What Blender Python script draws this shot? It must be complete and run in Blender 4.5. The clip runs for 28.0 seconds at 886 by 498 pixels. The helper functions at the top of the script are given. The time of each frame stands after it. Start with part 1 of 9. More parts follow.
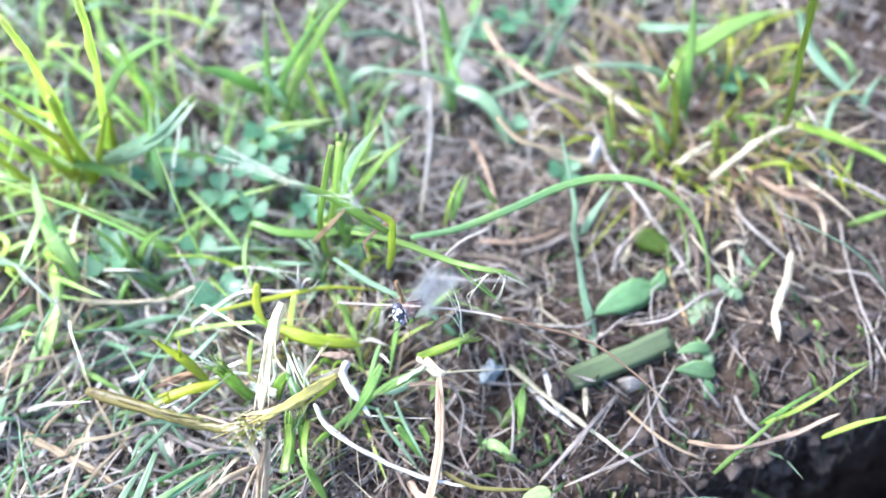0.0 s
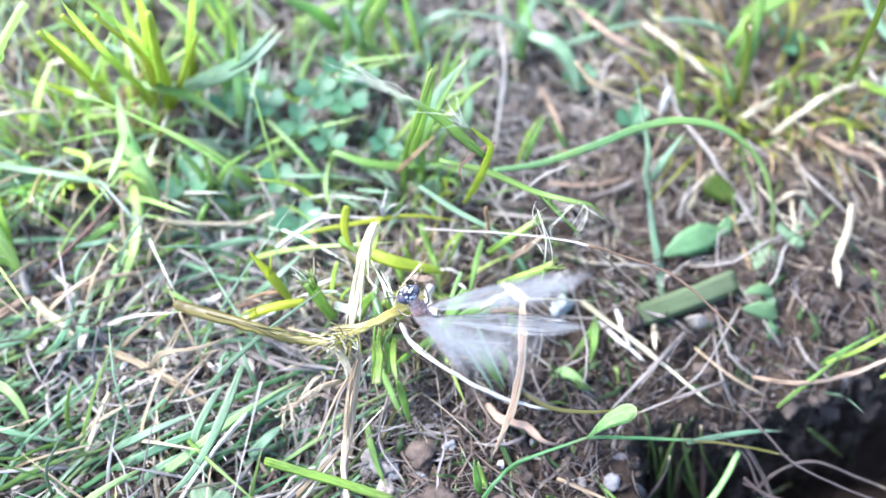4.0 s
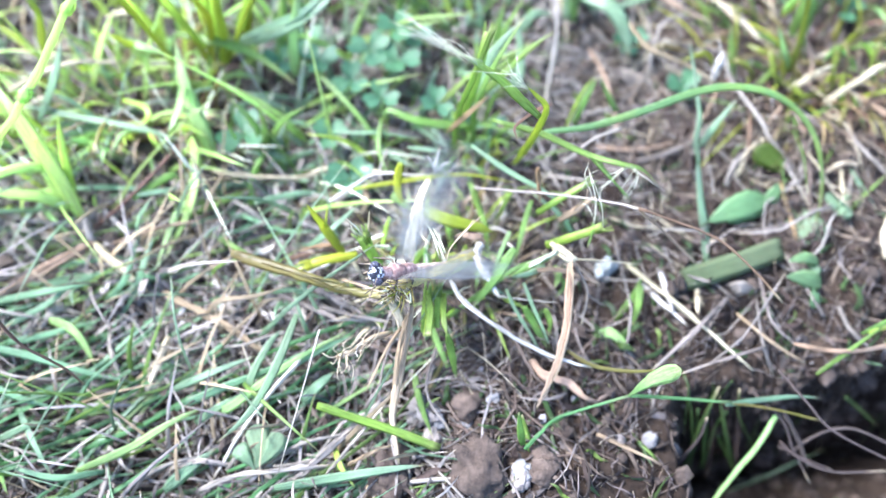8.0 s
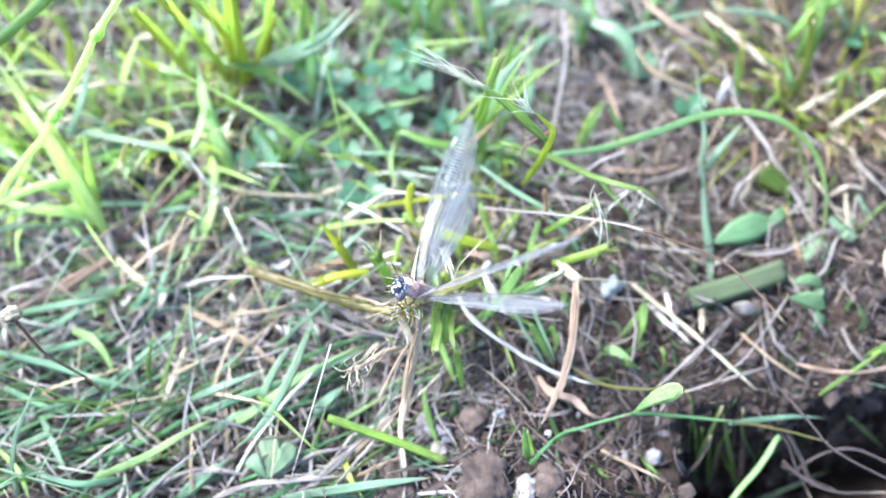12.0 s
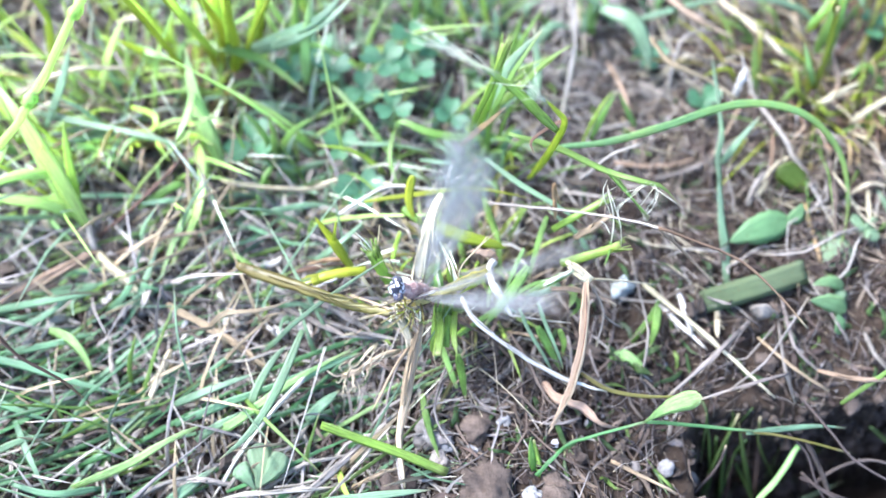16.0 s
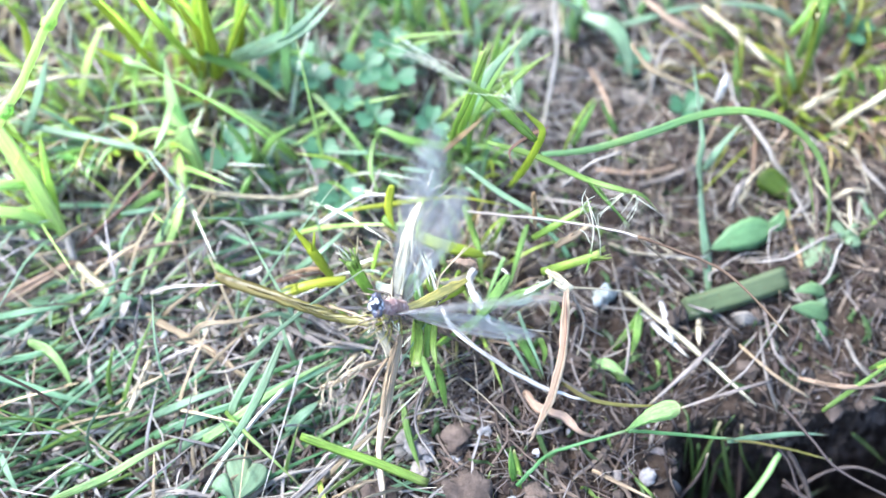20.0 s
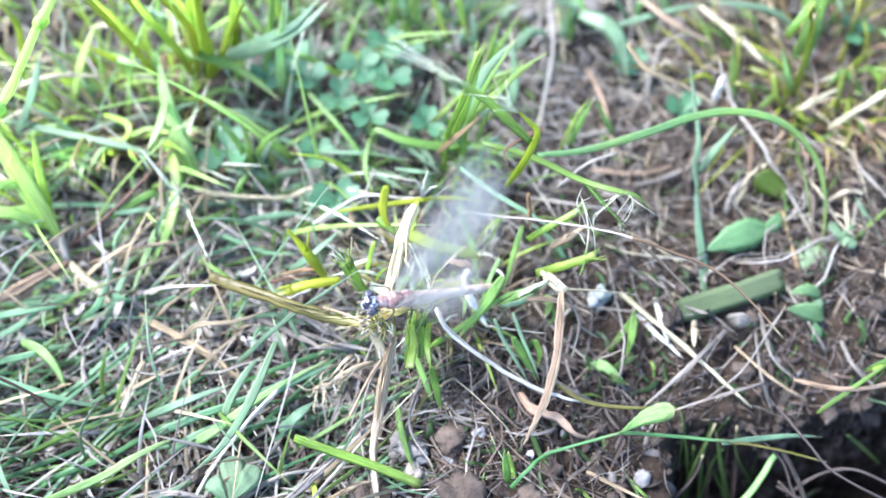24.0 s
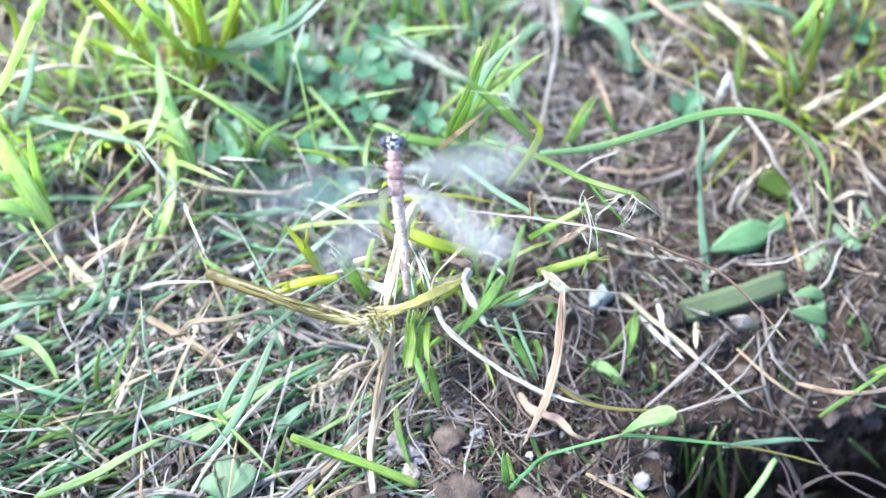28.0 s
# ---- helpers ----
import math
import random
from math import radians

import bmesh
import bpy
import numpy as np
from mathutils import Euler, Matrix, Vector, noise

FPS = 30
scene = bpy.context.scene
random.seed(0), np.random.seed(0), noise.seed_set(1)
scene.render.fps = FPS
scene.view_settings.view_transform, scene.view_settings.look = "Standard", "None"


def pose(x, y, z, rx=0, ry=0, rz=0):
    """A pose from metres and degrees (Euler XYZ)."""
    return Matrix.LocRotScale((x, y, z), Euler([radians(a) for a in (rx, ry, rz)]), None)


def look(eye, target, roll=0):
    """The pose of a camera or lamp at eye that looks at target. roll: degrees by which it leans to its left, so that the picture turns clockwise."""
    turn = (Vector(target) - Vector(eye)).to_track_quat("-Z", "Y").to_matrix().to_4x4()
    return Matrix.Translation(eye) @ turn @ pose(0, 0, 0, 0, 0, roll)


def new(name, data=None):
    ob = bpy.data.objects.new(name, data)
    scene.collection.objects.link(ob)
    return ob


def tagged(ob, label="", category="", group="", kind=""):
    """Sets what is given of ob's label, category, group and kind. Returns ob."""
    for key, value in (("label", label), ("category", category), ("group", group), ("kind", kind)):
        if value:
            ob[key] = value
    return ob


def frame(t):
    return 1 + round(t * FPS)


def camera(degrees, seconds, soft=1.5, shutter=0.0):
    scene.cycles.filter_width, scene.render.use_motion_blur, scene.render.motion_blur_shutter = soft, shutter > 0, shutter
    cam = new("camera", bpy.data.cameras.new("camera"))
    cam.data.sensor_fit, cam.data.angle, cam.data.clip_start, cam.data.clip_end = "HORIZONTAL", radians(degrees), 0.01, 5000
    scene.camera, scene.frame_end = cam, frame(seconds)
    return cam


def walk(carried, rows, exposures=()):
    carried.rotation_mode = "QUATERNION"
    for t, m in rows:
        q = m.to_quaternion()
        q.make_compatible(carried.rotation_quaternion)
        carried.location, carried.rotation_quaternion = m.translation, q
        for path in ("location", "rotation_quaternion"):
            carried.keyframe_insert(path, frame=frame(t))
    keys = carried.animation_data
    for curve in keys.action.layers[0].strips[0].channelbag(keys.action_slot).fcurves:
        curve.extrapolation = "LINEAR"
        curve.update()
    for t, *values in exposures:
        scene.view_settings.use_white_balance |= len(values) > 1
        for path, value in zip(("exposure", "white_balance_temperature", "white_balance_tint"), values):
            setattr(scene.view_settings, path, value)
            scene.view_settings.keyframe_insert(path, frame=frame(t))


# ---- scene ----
# A turf edge of mown grass, straw litter and soil with a pit, and an antlion that flutters on it.
cam = camera(64.0, 28.0, soft=1.5, shutter=0.6)
cam.data.dof.use_dof = True
cam.data.dof.focus_distance = 0.140
cam.data.dof.aperture_fstop = 5.3
PATH = [
    (0.0, (0.02709, -0.09945, 0.15840), (0.03105, -0.03653, 0.02229), -1.355),
    (0.5, (0.02464, -0.10297, 0.15899), (0.02791, -0.04062, 0.02260), -1.330),
    (1.0, (0.02327, -0.10406, 0.15738), (0.02646, -0.04225, 0.02074), -0.964),
    (1.5, (0.02134, -0.10572, 0.15446), (0.02349, -0.04494, 0.01734), -1.637),
    (2.0, (0.01728, -0.10872, 0.15246), (0.02029, -0.04840, 0.01515), -0.359),
    (2.5, (0.01078, -0.10939, 0.14996), (0.01528, -0.04949, 0.01251), 1.450),
    (4.5, (0.00399, -0.11423, 0.15736), (0.01209, -0.05224, 0.02101), 4.586),
    (5.0, (0.00251, -0.11548, 0.15467), (0.01003, -0.05480, 0.01770), 4.367),
    (5.5, (-0.00220, -0.11290, 0.15296), (0.00350, -0.05191, 0.01603), 2.664),
    (6.0, (-0.00140, -0.11604, 0.15385), (0.00423, -0.05812, 0.01560), 3.586),
    (6.5, (-0.00399, -0.11474, 0.15378), (0.00090, -0.05959, 0.01437), 3.663),
    (7.0, (-0.00677, -0.11366, 0.15395), (-0.00187, -0.05966, 0.01409), 4.319),
    (7.5, (-0.00485, -0.11271, 0.15601), (-0.00003, -0.05892, 0.01607), 4.331),
    (8.0, (-0.00206, -0.11451, 0.15873), (0.00084, -0.05995, 0.01904), 2.326),
    (8.5, (-0.00079, -0.11484, 0.16250), (-0.00076, -0.05886, 0.02334), -0.112),
    (9.0, (0.00033, -0.11505, 0.16313), (-0.00028, -0.05778, 0.02449), -0.856),
    (9.5, (0.00022, -0.11520, 0.16356), (-0.00069, -0.05730, 0.02519), -1.053),
    (10.0, (0.00040, -0.11444, 0.16355), (-0.00058, -0.05669, 0.02512), -1.075),
    (10.5, (-0.00039, -0.11491, 0.16328), (-0.00116, -0.05757, 0.02467), -0.767),
    (11.0, (0.00000, -0.11500, 0.16375), (0.00000, -0.05783, 0.02507), 0.000),
    (11.5, (-0.00115, -0.11502, 0.16360), (-0.00129, -0.05754, 0.02505), -0.065),
    (12.0, (-0.00075, -0.11561, 0.16328), (-0.00111, -0.05806, 0.02476), -0.202),
    (12.5, (0.00003, -0.11592, 0.16408), (-0.00023, -0.05832, 0.02558), -0.055),
    (14.5, (-0.00218, -0.11448, 0.16169), (-0.00220, -0.05605, 0.02354), 0.323),
    (15.0, (-0.00350, -0.11426, 0.15591), (-0.00286, -0.05654, 0.01747), 1.050),
    (15.5, (-0.00329, -0.11256, 0.15424), (-0.00271, -0.05502, 0.01571), 1.011),
    (16.0, (-0.00255, -0.11195, 0.15454), (-0.00154, -0.05499, 0.01577), 1.523),
    (16.5, (0.00054, -0.11166, 0.15502), (0.00206, -0.05500, 0.01614), 1.725),
    (17.0, (0.00237, -0.11098, 0.15594), (0.00393, -0.05428, 0.01708), 1.507),
    (17.5, (0.00329, -0.11048, 0.15649), (0.00519, -0.05350, 0.01775), 1.778),
    (18.0, (0.00174, -0.10977, 0.15649), (0.00398, -0.05281, 0.01775), 2.209),
    (18.5, (-0.00084, -0.10971, 0.15526), (0.00158, -0.05279, 0.01650), 2.626),
    (19.0, (-0.00095, -0.11014, 0.15463), (0.00156, -0.05333, 0.01583), 2.800),
    (19.5, (0.00043, -0.10973, 0.15530), (0.00259, -0.05296, 0.01648), 2.243),
    (20.0, (0.00079, -0.10983, 0.15481), (0.00269, -0.05293, 0.01603), 2.056),
    (20.5, (0.00114, -0.11095, 0.15569), (0.00225, -0.05397, 0.01694), 1.228),
    (21.0, (0.00303, -0.11074, 0.15667), (0.00434, -0.05368, 0.01796), 1.454),
    (21.5, (0.00096, -0.10924, 0.15623), (0.00283, -0.05235, 0.01745), 2.032),
    (23.5, (0.00235, -0.10814, 0.15576), (0.00445, -0.05145, 0.01690), 2.330),
    (24.0, (0.00171, -0.10880, 0.15464), (0.00383, -0.05254, 0.01560), 2.398),
    (24.5, (0.00237, -0.10965, 0.15382), (0.00428, -0.05370, 0.01466), 2.340),
    (25.0, (0.00204, -0.11002, 0.15359), (0.00405, -0.05449, 0.01426), 2.498),
    (25.5, (0.00287, -0.11024, 0.15370), (0.00415, -0.05460, 0.01441), 1.706),
    (26.0, (0.00423, -0.10978, 0.15396), (0.00491, -0.05496, 0.01434), 0.957),
    (26.5, (0.00393, -0.11039, 0.15429), (0.00496, -0.05524, 0.01480), 1.398),
    (27.0, (0.00150, -0.10934, 0.15358), (0.00304, -0.05383, 0.01424), 2.116),
    (27.5, (0.00173, -0.10894, 0.15332), (0.00367, -0.05389, 0.01380), 2.646),
    (28.0, (0.00125, -0.10732, 0.15316), (0.00381, -0.05218, 0.01369), 3.480),
]
walk(cam, [(t, look(eye, target, roll)) for t, eye, target, roll in PATH], [(0.0, 2.52, 5800, 16), (12.0, 2.49, 5800, 15.5), (28.0, 2.43, 5800, 12)])

# ---- light: bright hazy sky with a broad soft sun ----
SUN_AZ, SUN_EL = radians(-62), radians(50)
world = bpy.data.worlds.new("sky")
scene.world = world
world.use_nodes = True
wn = world.node_tree.nodes
sky = wn.new("ShaderNodeTexSky")
sky.sky_type, sky.sun_disc = "NISHITA", False
sky.sun_elevation, sky.sun_rotation = SUN_EL, SUN_AZ
world.node_tree.links.new(sky.outputs[0], wn["Background"].inputs[0])
wn["Background"].inputs[1].default_value = 0.11
sun = new("sun", bpy.data.lights.new("sun", "SUN"))
sun.data.energy, sun.data.angle, sun.data.color = 2.6, radians(22), (1.0, 0.975, 0.94)
sun_dir = Vector((math.sin(SUN_AZ) * math.cos(SUN_EL), math.cos(SUN_AZ) * math.cos(SUN_EL), math.sin(SUN_EL)))
sun.matrix_world = look(sun_dir * 5, (0, 0, 0))

MM = 0.001
rng = random.Random(7)


# ---- materials ----
def material(name):
    m = bpy.data.materials.new(name)
    m.use_nodes = True
    n, l = m.node_tree.nodes, m.node_tree.links
    return m, n, l, n["Principled BSDF"]


def ramp(n, *stops):
    r = n.new("ShaderNodeValToRGB")
    while len(r.color_ramp.elements) < len(stops):
        r.color_ramp.elements.new(0.5)
    for e, (p, c) in zip(r.color_ramp.elements, stops):
        e.position, e.color = p, (*c, 1)
    return r


def noise_node(n, l, source, scale, detail=4.0, rough=0.6):
    t = n.new("ShaderNodeTexNoise")
    t.inputs["Scale"].default_value, t.inputs["Detail"].default_value, t.inputs["Roughness"].default_value = scale, detail, rough
    l.new(source, t.inputs["Vector"])
    return t


def plant_material(name, dark, mid, tip, rough=0.45, clear=0.5, speck=(0.2, 0.12, 0.05), spots=0.3, spread=0.3, withered=0.6, stripes=0.8):
    """Veined leaf or straw: stripes along the blade, a colour change towards the tip, blotches, some light let through."""
    m, n, l, p = material(name)
    uv = n.new("ShaderNodeUVMap")
    geo = n.new("ShaderNodeNewGeometry")
    sep = n.new("ShaderNodeSeparateXYZ")
    l.new(uv.outputs[0], sep.inputs[0])
    stretch = n.new("ShaderNodeMapping")
    stretch.inputs["Scale"].default_value = (3.6, 1.1, 1)
    l.new(uv.outputs[0], stretch.inputs[0])
    off = n.new("ShaderNodeVectorMath")
    off.operation = "ADD"
    l.new(stretch.outputs[0], off.inputs[0])
    rnd = n.new("ShaderNodeMath")
    rnd.operation = "MULTIPLY"
    rnd.inputs[1].default_value = 40
    l.new(geo.outputs["Random Per Island"], rnd.inputs[0])
    l.new(rnd.outputs[0], off.inputs[1])
    veins = noise_node(n, l, off.outputs[0], 2.2, 3, 0.7)
    coarse = noise_node(n, l, geo.outputs["Position"], 190, 3)
    fine = noise_node(n, l, geo.outputs["Position"], 1500, 2)
    along = ramp(n, (0.0, dark), (0.4, mid), (1.0, tip))
    add = n.new("ShaderNodeMath")
    add.operation = "MULTIPLY_ADD"
    add.inputs[1].default_value, add.inputs[2].default_value = 0.5, 0
    l.new(sep.outputs["Y"], add.inputs[0])
    add2 = n.new("ShaderNodeMath")
    add2.operation = "MULTIPLY_ADD"
    add2.inputs[1].default_value = 0.7
    l.new(coarse.outputs[0], add2.inputs[0])
    l.new(add.outputs[0], add2.inputs[2])
    l.new(add2.outputs[0], along.inputs[0])
    vein_mix = n.new("ShaderNodeMix")
    vein_mix.data_type, vein_mix.blend_type = "RGBA", "MULTIPLY"
    vein_mix.inputs["Factor"].default_value = stripes
    vr = ramp(n, (0.34, (0.36, 0.38, 0.36)), (0.5, (0.95, 0.95, 0.95)), (0.66, (1.5, 1.48, 1.42)))
    l.new(veins.outputs[0], vr.inputs[0])
    l.new(along.outputs[0], vein_mix.inputs["A"])
    l.new(vr.outputs[0], vein_mix.inputs["B"])
    spot = n.new("ShaderNodeMix")
    spot.data_type = "RGBA"
    sr = ramp(n, (0.62, (0, 0, 0)), (0.72, (spots,) * 3))
    l.new(fine.outputs[0], sr.inputs[0])
    l.new(sr.outputs[0], spot.inputs["Factor"])
    l.new(vein_mix.outputs["Result"], spot.inputs["A"])
    spot.inputs["B"].default_value = (*speck, 1)
    ends = n.new("ShaderNodeMix")
    ends.data_type = "RGBA"
    er = ramp(n, (0.86, (0, 0, 0)), (0.97, (withered,) * 3))
    l.new(sep.outputs["Y"], er.inputs[0])
    l.new(er.outputs[0], ends.inputs["Factor"])
    l.new(spot.outputs["Result"], ends.inputs["A"])
    ends.inputs["B"].default_value = (0.50, 0.42, 0.26, 1)
    hsv = n.new("ShaderNodeHueSaturation")
    mr = n.new("ShaderNodeMapRange")
    mr.inputs["To Min"].default_value, mr.inputs["To Max"].default_value = 1 - spread, 1 + spread
    l.new(geo.outputs["Random Per Island"], mr.inputs["Value"])
    info = n.new("ShaderNodeObjectInfo")
    mr2 = n.new("ShaderNodeMapRange")
    mr2.inputs["To Min"].default_value, mr2.inputs["To Max"].default_value = 0.487, 0.513
    l.new(info.outputs["Random"], mr2.inputs["Value"])
    l.new(mr2.outputs[0], hsv.inputs["Hue"])
    l.new(mr.outputs[0], hsv.inputs["Value"])
    l.new(ends.outputs["Result"], hsv.inputs["Color"])
    l.new(hsv.outputs[0], p.inputs["Base Color"])
    p.inputs["Roughness"].default_value = rough if clear > 0.2 else 0.7
    p.inputs["Specular IOR Level"].default_value = 0.6 if clear > 0.2 else 0.22
    bump = n.new("ShaderNodeBump")
    bump.inputs["Strength"].default_value, bump.inputs["Distance"].default_value = 0.5, 0.0002
    l.new(veins.outputs[0], bump.inputs["Height"])
    l.new(bump.outputs[0], p.inputs["Normal"])
    if clear:
        tr = n.new("ShaderNodeBsdfTranslucent")
        bright = n.new("ShaderNodeHueSaturation")
        bright.inputs["Saturation"].default_value, bright.inputs["Value"].default_value = 0.78, 2.0
        l.new(hsv.outputs[0], bright.inputs["Color"])
        l.new(bright.outputs[0], tr.inputs["Color"])
        mix = n.new("ShaderNodeMixShader")
        mix.inputs[0].default_value = clear
        l.new(p.outputs[0], mix.inputs[1])
        l.new(tr.outputs[0], mix.inputs[2])
        l.new(mix.outputs[0], n["Material Output"].inputs["Surface"])
    return m


GREEN = plant_material("grass_green", (0.13, 0.20, 0.035), (0.16, 0.28, 0.055), (0.20, 0.33, 0.085))
BLUEGREEN = plant_material("grass_blue_green", (0.13, 0.22, 0.11), (0.19, 0.30, 0.175), (0.28, 0.39, 0.265), rough=0.4)
YELLOWGREEN = plant_material("grass_yellow_green", (0.40, 0.40, 0.08), (0.37, 0.48, 0.075), (0.35, 0.49, 0.11), withered=0.3)
LIME = plant_material("grass_lime", (0.36, 0.45, 0.11), (0.38, 0.52, 0.15), (0.38, 0.52, 0.19), rough=0.35, withered=0.3, stripes=0.55)
TUFTSTEM = plant_material("stem_yellow_olive", (0.27, 0.22, 0.03), (0.26, 0.30, 0.02), (0.29, 0.35, 0.03), rough=0.4, withered=0.0, stripes=0.5, clear=0.35)
OLIVE = plant_material("stalk_olive", (0.18, 0.13, 0.05), (0.20, 0.165, 0.05), (0.21, 0.21, 0.05), stripes=0.5)
MIDGREEN = plant_material("grass_mid_green", (0.08, 0.18, 0.06), (0.11, 0.25, 0.09), (0.16, 0.31, 0.13), rough=0.4, withered=0.3)
STEELGREEN = plant_material("grass_steel_green", (0.12, 0.23, 0.115), (0.17, 0.30, 0.165), (0.25, 0.39, 0.24), rough=0.4)
LITTER_LILAC = plant_material("litter_lilac_grey", (0.13, 0.112, 0.10), (0.22, 0.195, 0.175), (0.35, 0.32, 0.29), clear=0.05, spread=0.6)
DEEPGREEN = plant_material("stem_deep_green", (0.08, 0.15, 0.03), (0.10, 0.19, 0.04), (0.16, 0.28, 0.09), rough=0.3)
STEMGREEN = plant_material("stem_green", (0.24, 0.20, 0.05), (0.17, 0.21, 0.03), (0.20, 0.26, 0.03), rough=0.4)
LIGHTGREEN = plant_material("leaf_light_green", (0.22, 0.35, 0.11), (0.28, 0.43, 0.16), (0.36, 0.49, 0.22), withered=0.2)
VIVID = plant_material("stalk_vivid_green", (0.15, 0.23, 0.035), (0.19, 0.30, 0.045), (0.26, 0.37, 0.08), rough=0.35, withered=0.15)
STRAWBRIGHT = plant_material("straw_bright", (0.48, 0.40, 0.22), (0.57, 0.50, 0.31), (0.62, 0.57, 0.41), clear=0.25, stripes=0.5)
SEEDOLIVE = plant_material("seed_husk_olive", (0.34, 0.29, 0.08), (0.42, 0.36, 0.09), (0.52, 0.47, 0.20), clear=0.35, stripes=0.7)
ARCH = plant_material("blade_arching", (0.13, 0.29, 0.15), (0.17, 0.33, 0.13), (0.27, 0.36, 0.07), withered=0.1, stripes=0.9)
HOOK = plant_material("blade_yellow_olive", (0.18, 0.24, 0.02), (0.31, 0.36, 0.025), (0.36, 0.40, 0.04), withered=0.0, spots=0.1, stripes=0.4)
DEADWARM = plant_material("dead_leaf_warm", (0.33, 0.235, 0.145), (0.46, 0.345, 0.225), (0.55, 0.435, 0.31), clear=0.15, stripes=0.6)
TANLEAF = plant_material("dead_leaf_tan", (0.30, 0.205, 0.125), (0.38, 0.275, 0.18), (0.44, 0.335, 0.235), clear=0.2, stripes=0.6)
# dull green of sprout and small shoots; on pit strands it also paints shade
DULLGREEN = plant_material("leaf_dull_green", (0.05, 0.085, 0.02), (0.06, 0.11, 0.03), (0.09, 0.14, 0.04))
PALEGREEN = plant_material("awn_pale_green", (0.42, 0.47, 0.28), (0.58, 0.61, 0.44), (0.78, 0.79, 0.70), clear=0.2)
CREAM = plant_material("straw_cream", (0.28, 0.225, 0.135), (0.40, 0.345, 0.23), (0.50, 0.45, 0.335), clear=0.15)
BLEACHED = plant_material("straw_bleached", (0.18, 0.155, 0.13), (0.27, 0.24, 0.205), (0.37, 0.34, 0.30), clear=0.12)
TAN = plant_material("straw_tan", (0.18, 0.125, 0.075), (0.28, 0.205, 0.13), (0.36, 0.28, 0.195), clear=0.1)
RUST = plant_material("dead_rust", (0.16, 0.10, 0.05), (0.24, 0.16, 0.082), (0.31, 0.225, 0.13), clear=0.2)
BROWN = plant_material("dead_brown", (0.09, 0.055, 0.035), (0.14, 0.085, 0.058), (0.19, 0.12, 0.08), clear=0.05)
GREYBROWN = plant_material("twig_grey", (0.09, 0.075, 0.064), (0.15, 0.13, 0.112), (0.24, 0.215, 0.19), clear=0.0, stripes=0.95)
WHITESTRAW = plant_material("straw_white", (0.38, 0.35, 0.30), (0.50, 0.47, 0.42), (0.62, 0.59, 0.54), clear=0.15, stripes=0.6)
# mid-grey roots with the shade of the hollow put into their colour
ROOTSHADED = plant_material("root_shaded", (0.035, 0.027, 0.023), (0.06, 0.047, 0.042), (0.09, 0.075, 0.068), clear=0.0)
LITTER_PALE = plant_material("litter_pale", (0.10, 0.082, 0.072), (0.17, 0.148, 0.132), (0.29, 0.265, 0.245), clear=0.05, spread=0.6)
LITTER_TAN = plant_material("litter_tan", (0.065, 0.048, 0.036), (0.105, 0.081, 0.062), (0.165, 0.13, 0.102), clear=0.05, spread=0.55)
LITTER_GREY = plant_material("litter_grey", (0.048, 0.040, 0.036), (0.09, 0.077, 0.071), (0.16, 0.14, 0.13), clear=0.0, spread=0.55)
LITTER_DARK = plant_material("litter_dark", (0.025, 0.018, 0.015), (0.048, 0.034, 0.028), (0.08, 0.058, 0.048), clear=0.0, spread=0.5)
LEAFGREEN = plant_material("weed_leaf", (0.12, 0.22, 0.085), (0.155, 0.28, 0.12), (0.20, 0.33, 0.155), withered=0.0, stripes=0.35, rough=0.6)
LEAFDARK = plant_material("weed_leaf_dark", (0.10, 0.155, 0.012), (0.12, 0.18, 0.015), (0.15, 0.20, 0.025), withered=0.1, stripes=0.35)
LEAFDULL = plant_material("weed_leaf_dull", (0.11, 0.15, 0.065), (0.135, 0.185, 0.085), (0.16, 0.21, 0.11), rough=0.8, withered=0.0, stripes=0.3, spots=0.6)
LEAFPALE = plant_material("weed_leaf_pale", (0.16, 0.25, 0.13), (0.20, 0.30, 0.17), (0.24, 0.34, 0.20), withered=0.0, stripes=0.4, rough=0.65)
CLOVER = plant_material("clover_leaf", (0.055, 0.15, 0.07), (0.08, 0.205, 0.10), (0.11, 0.25, 0.13), rough=0.5, withered=0.0, stripes=0.4)


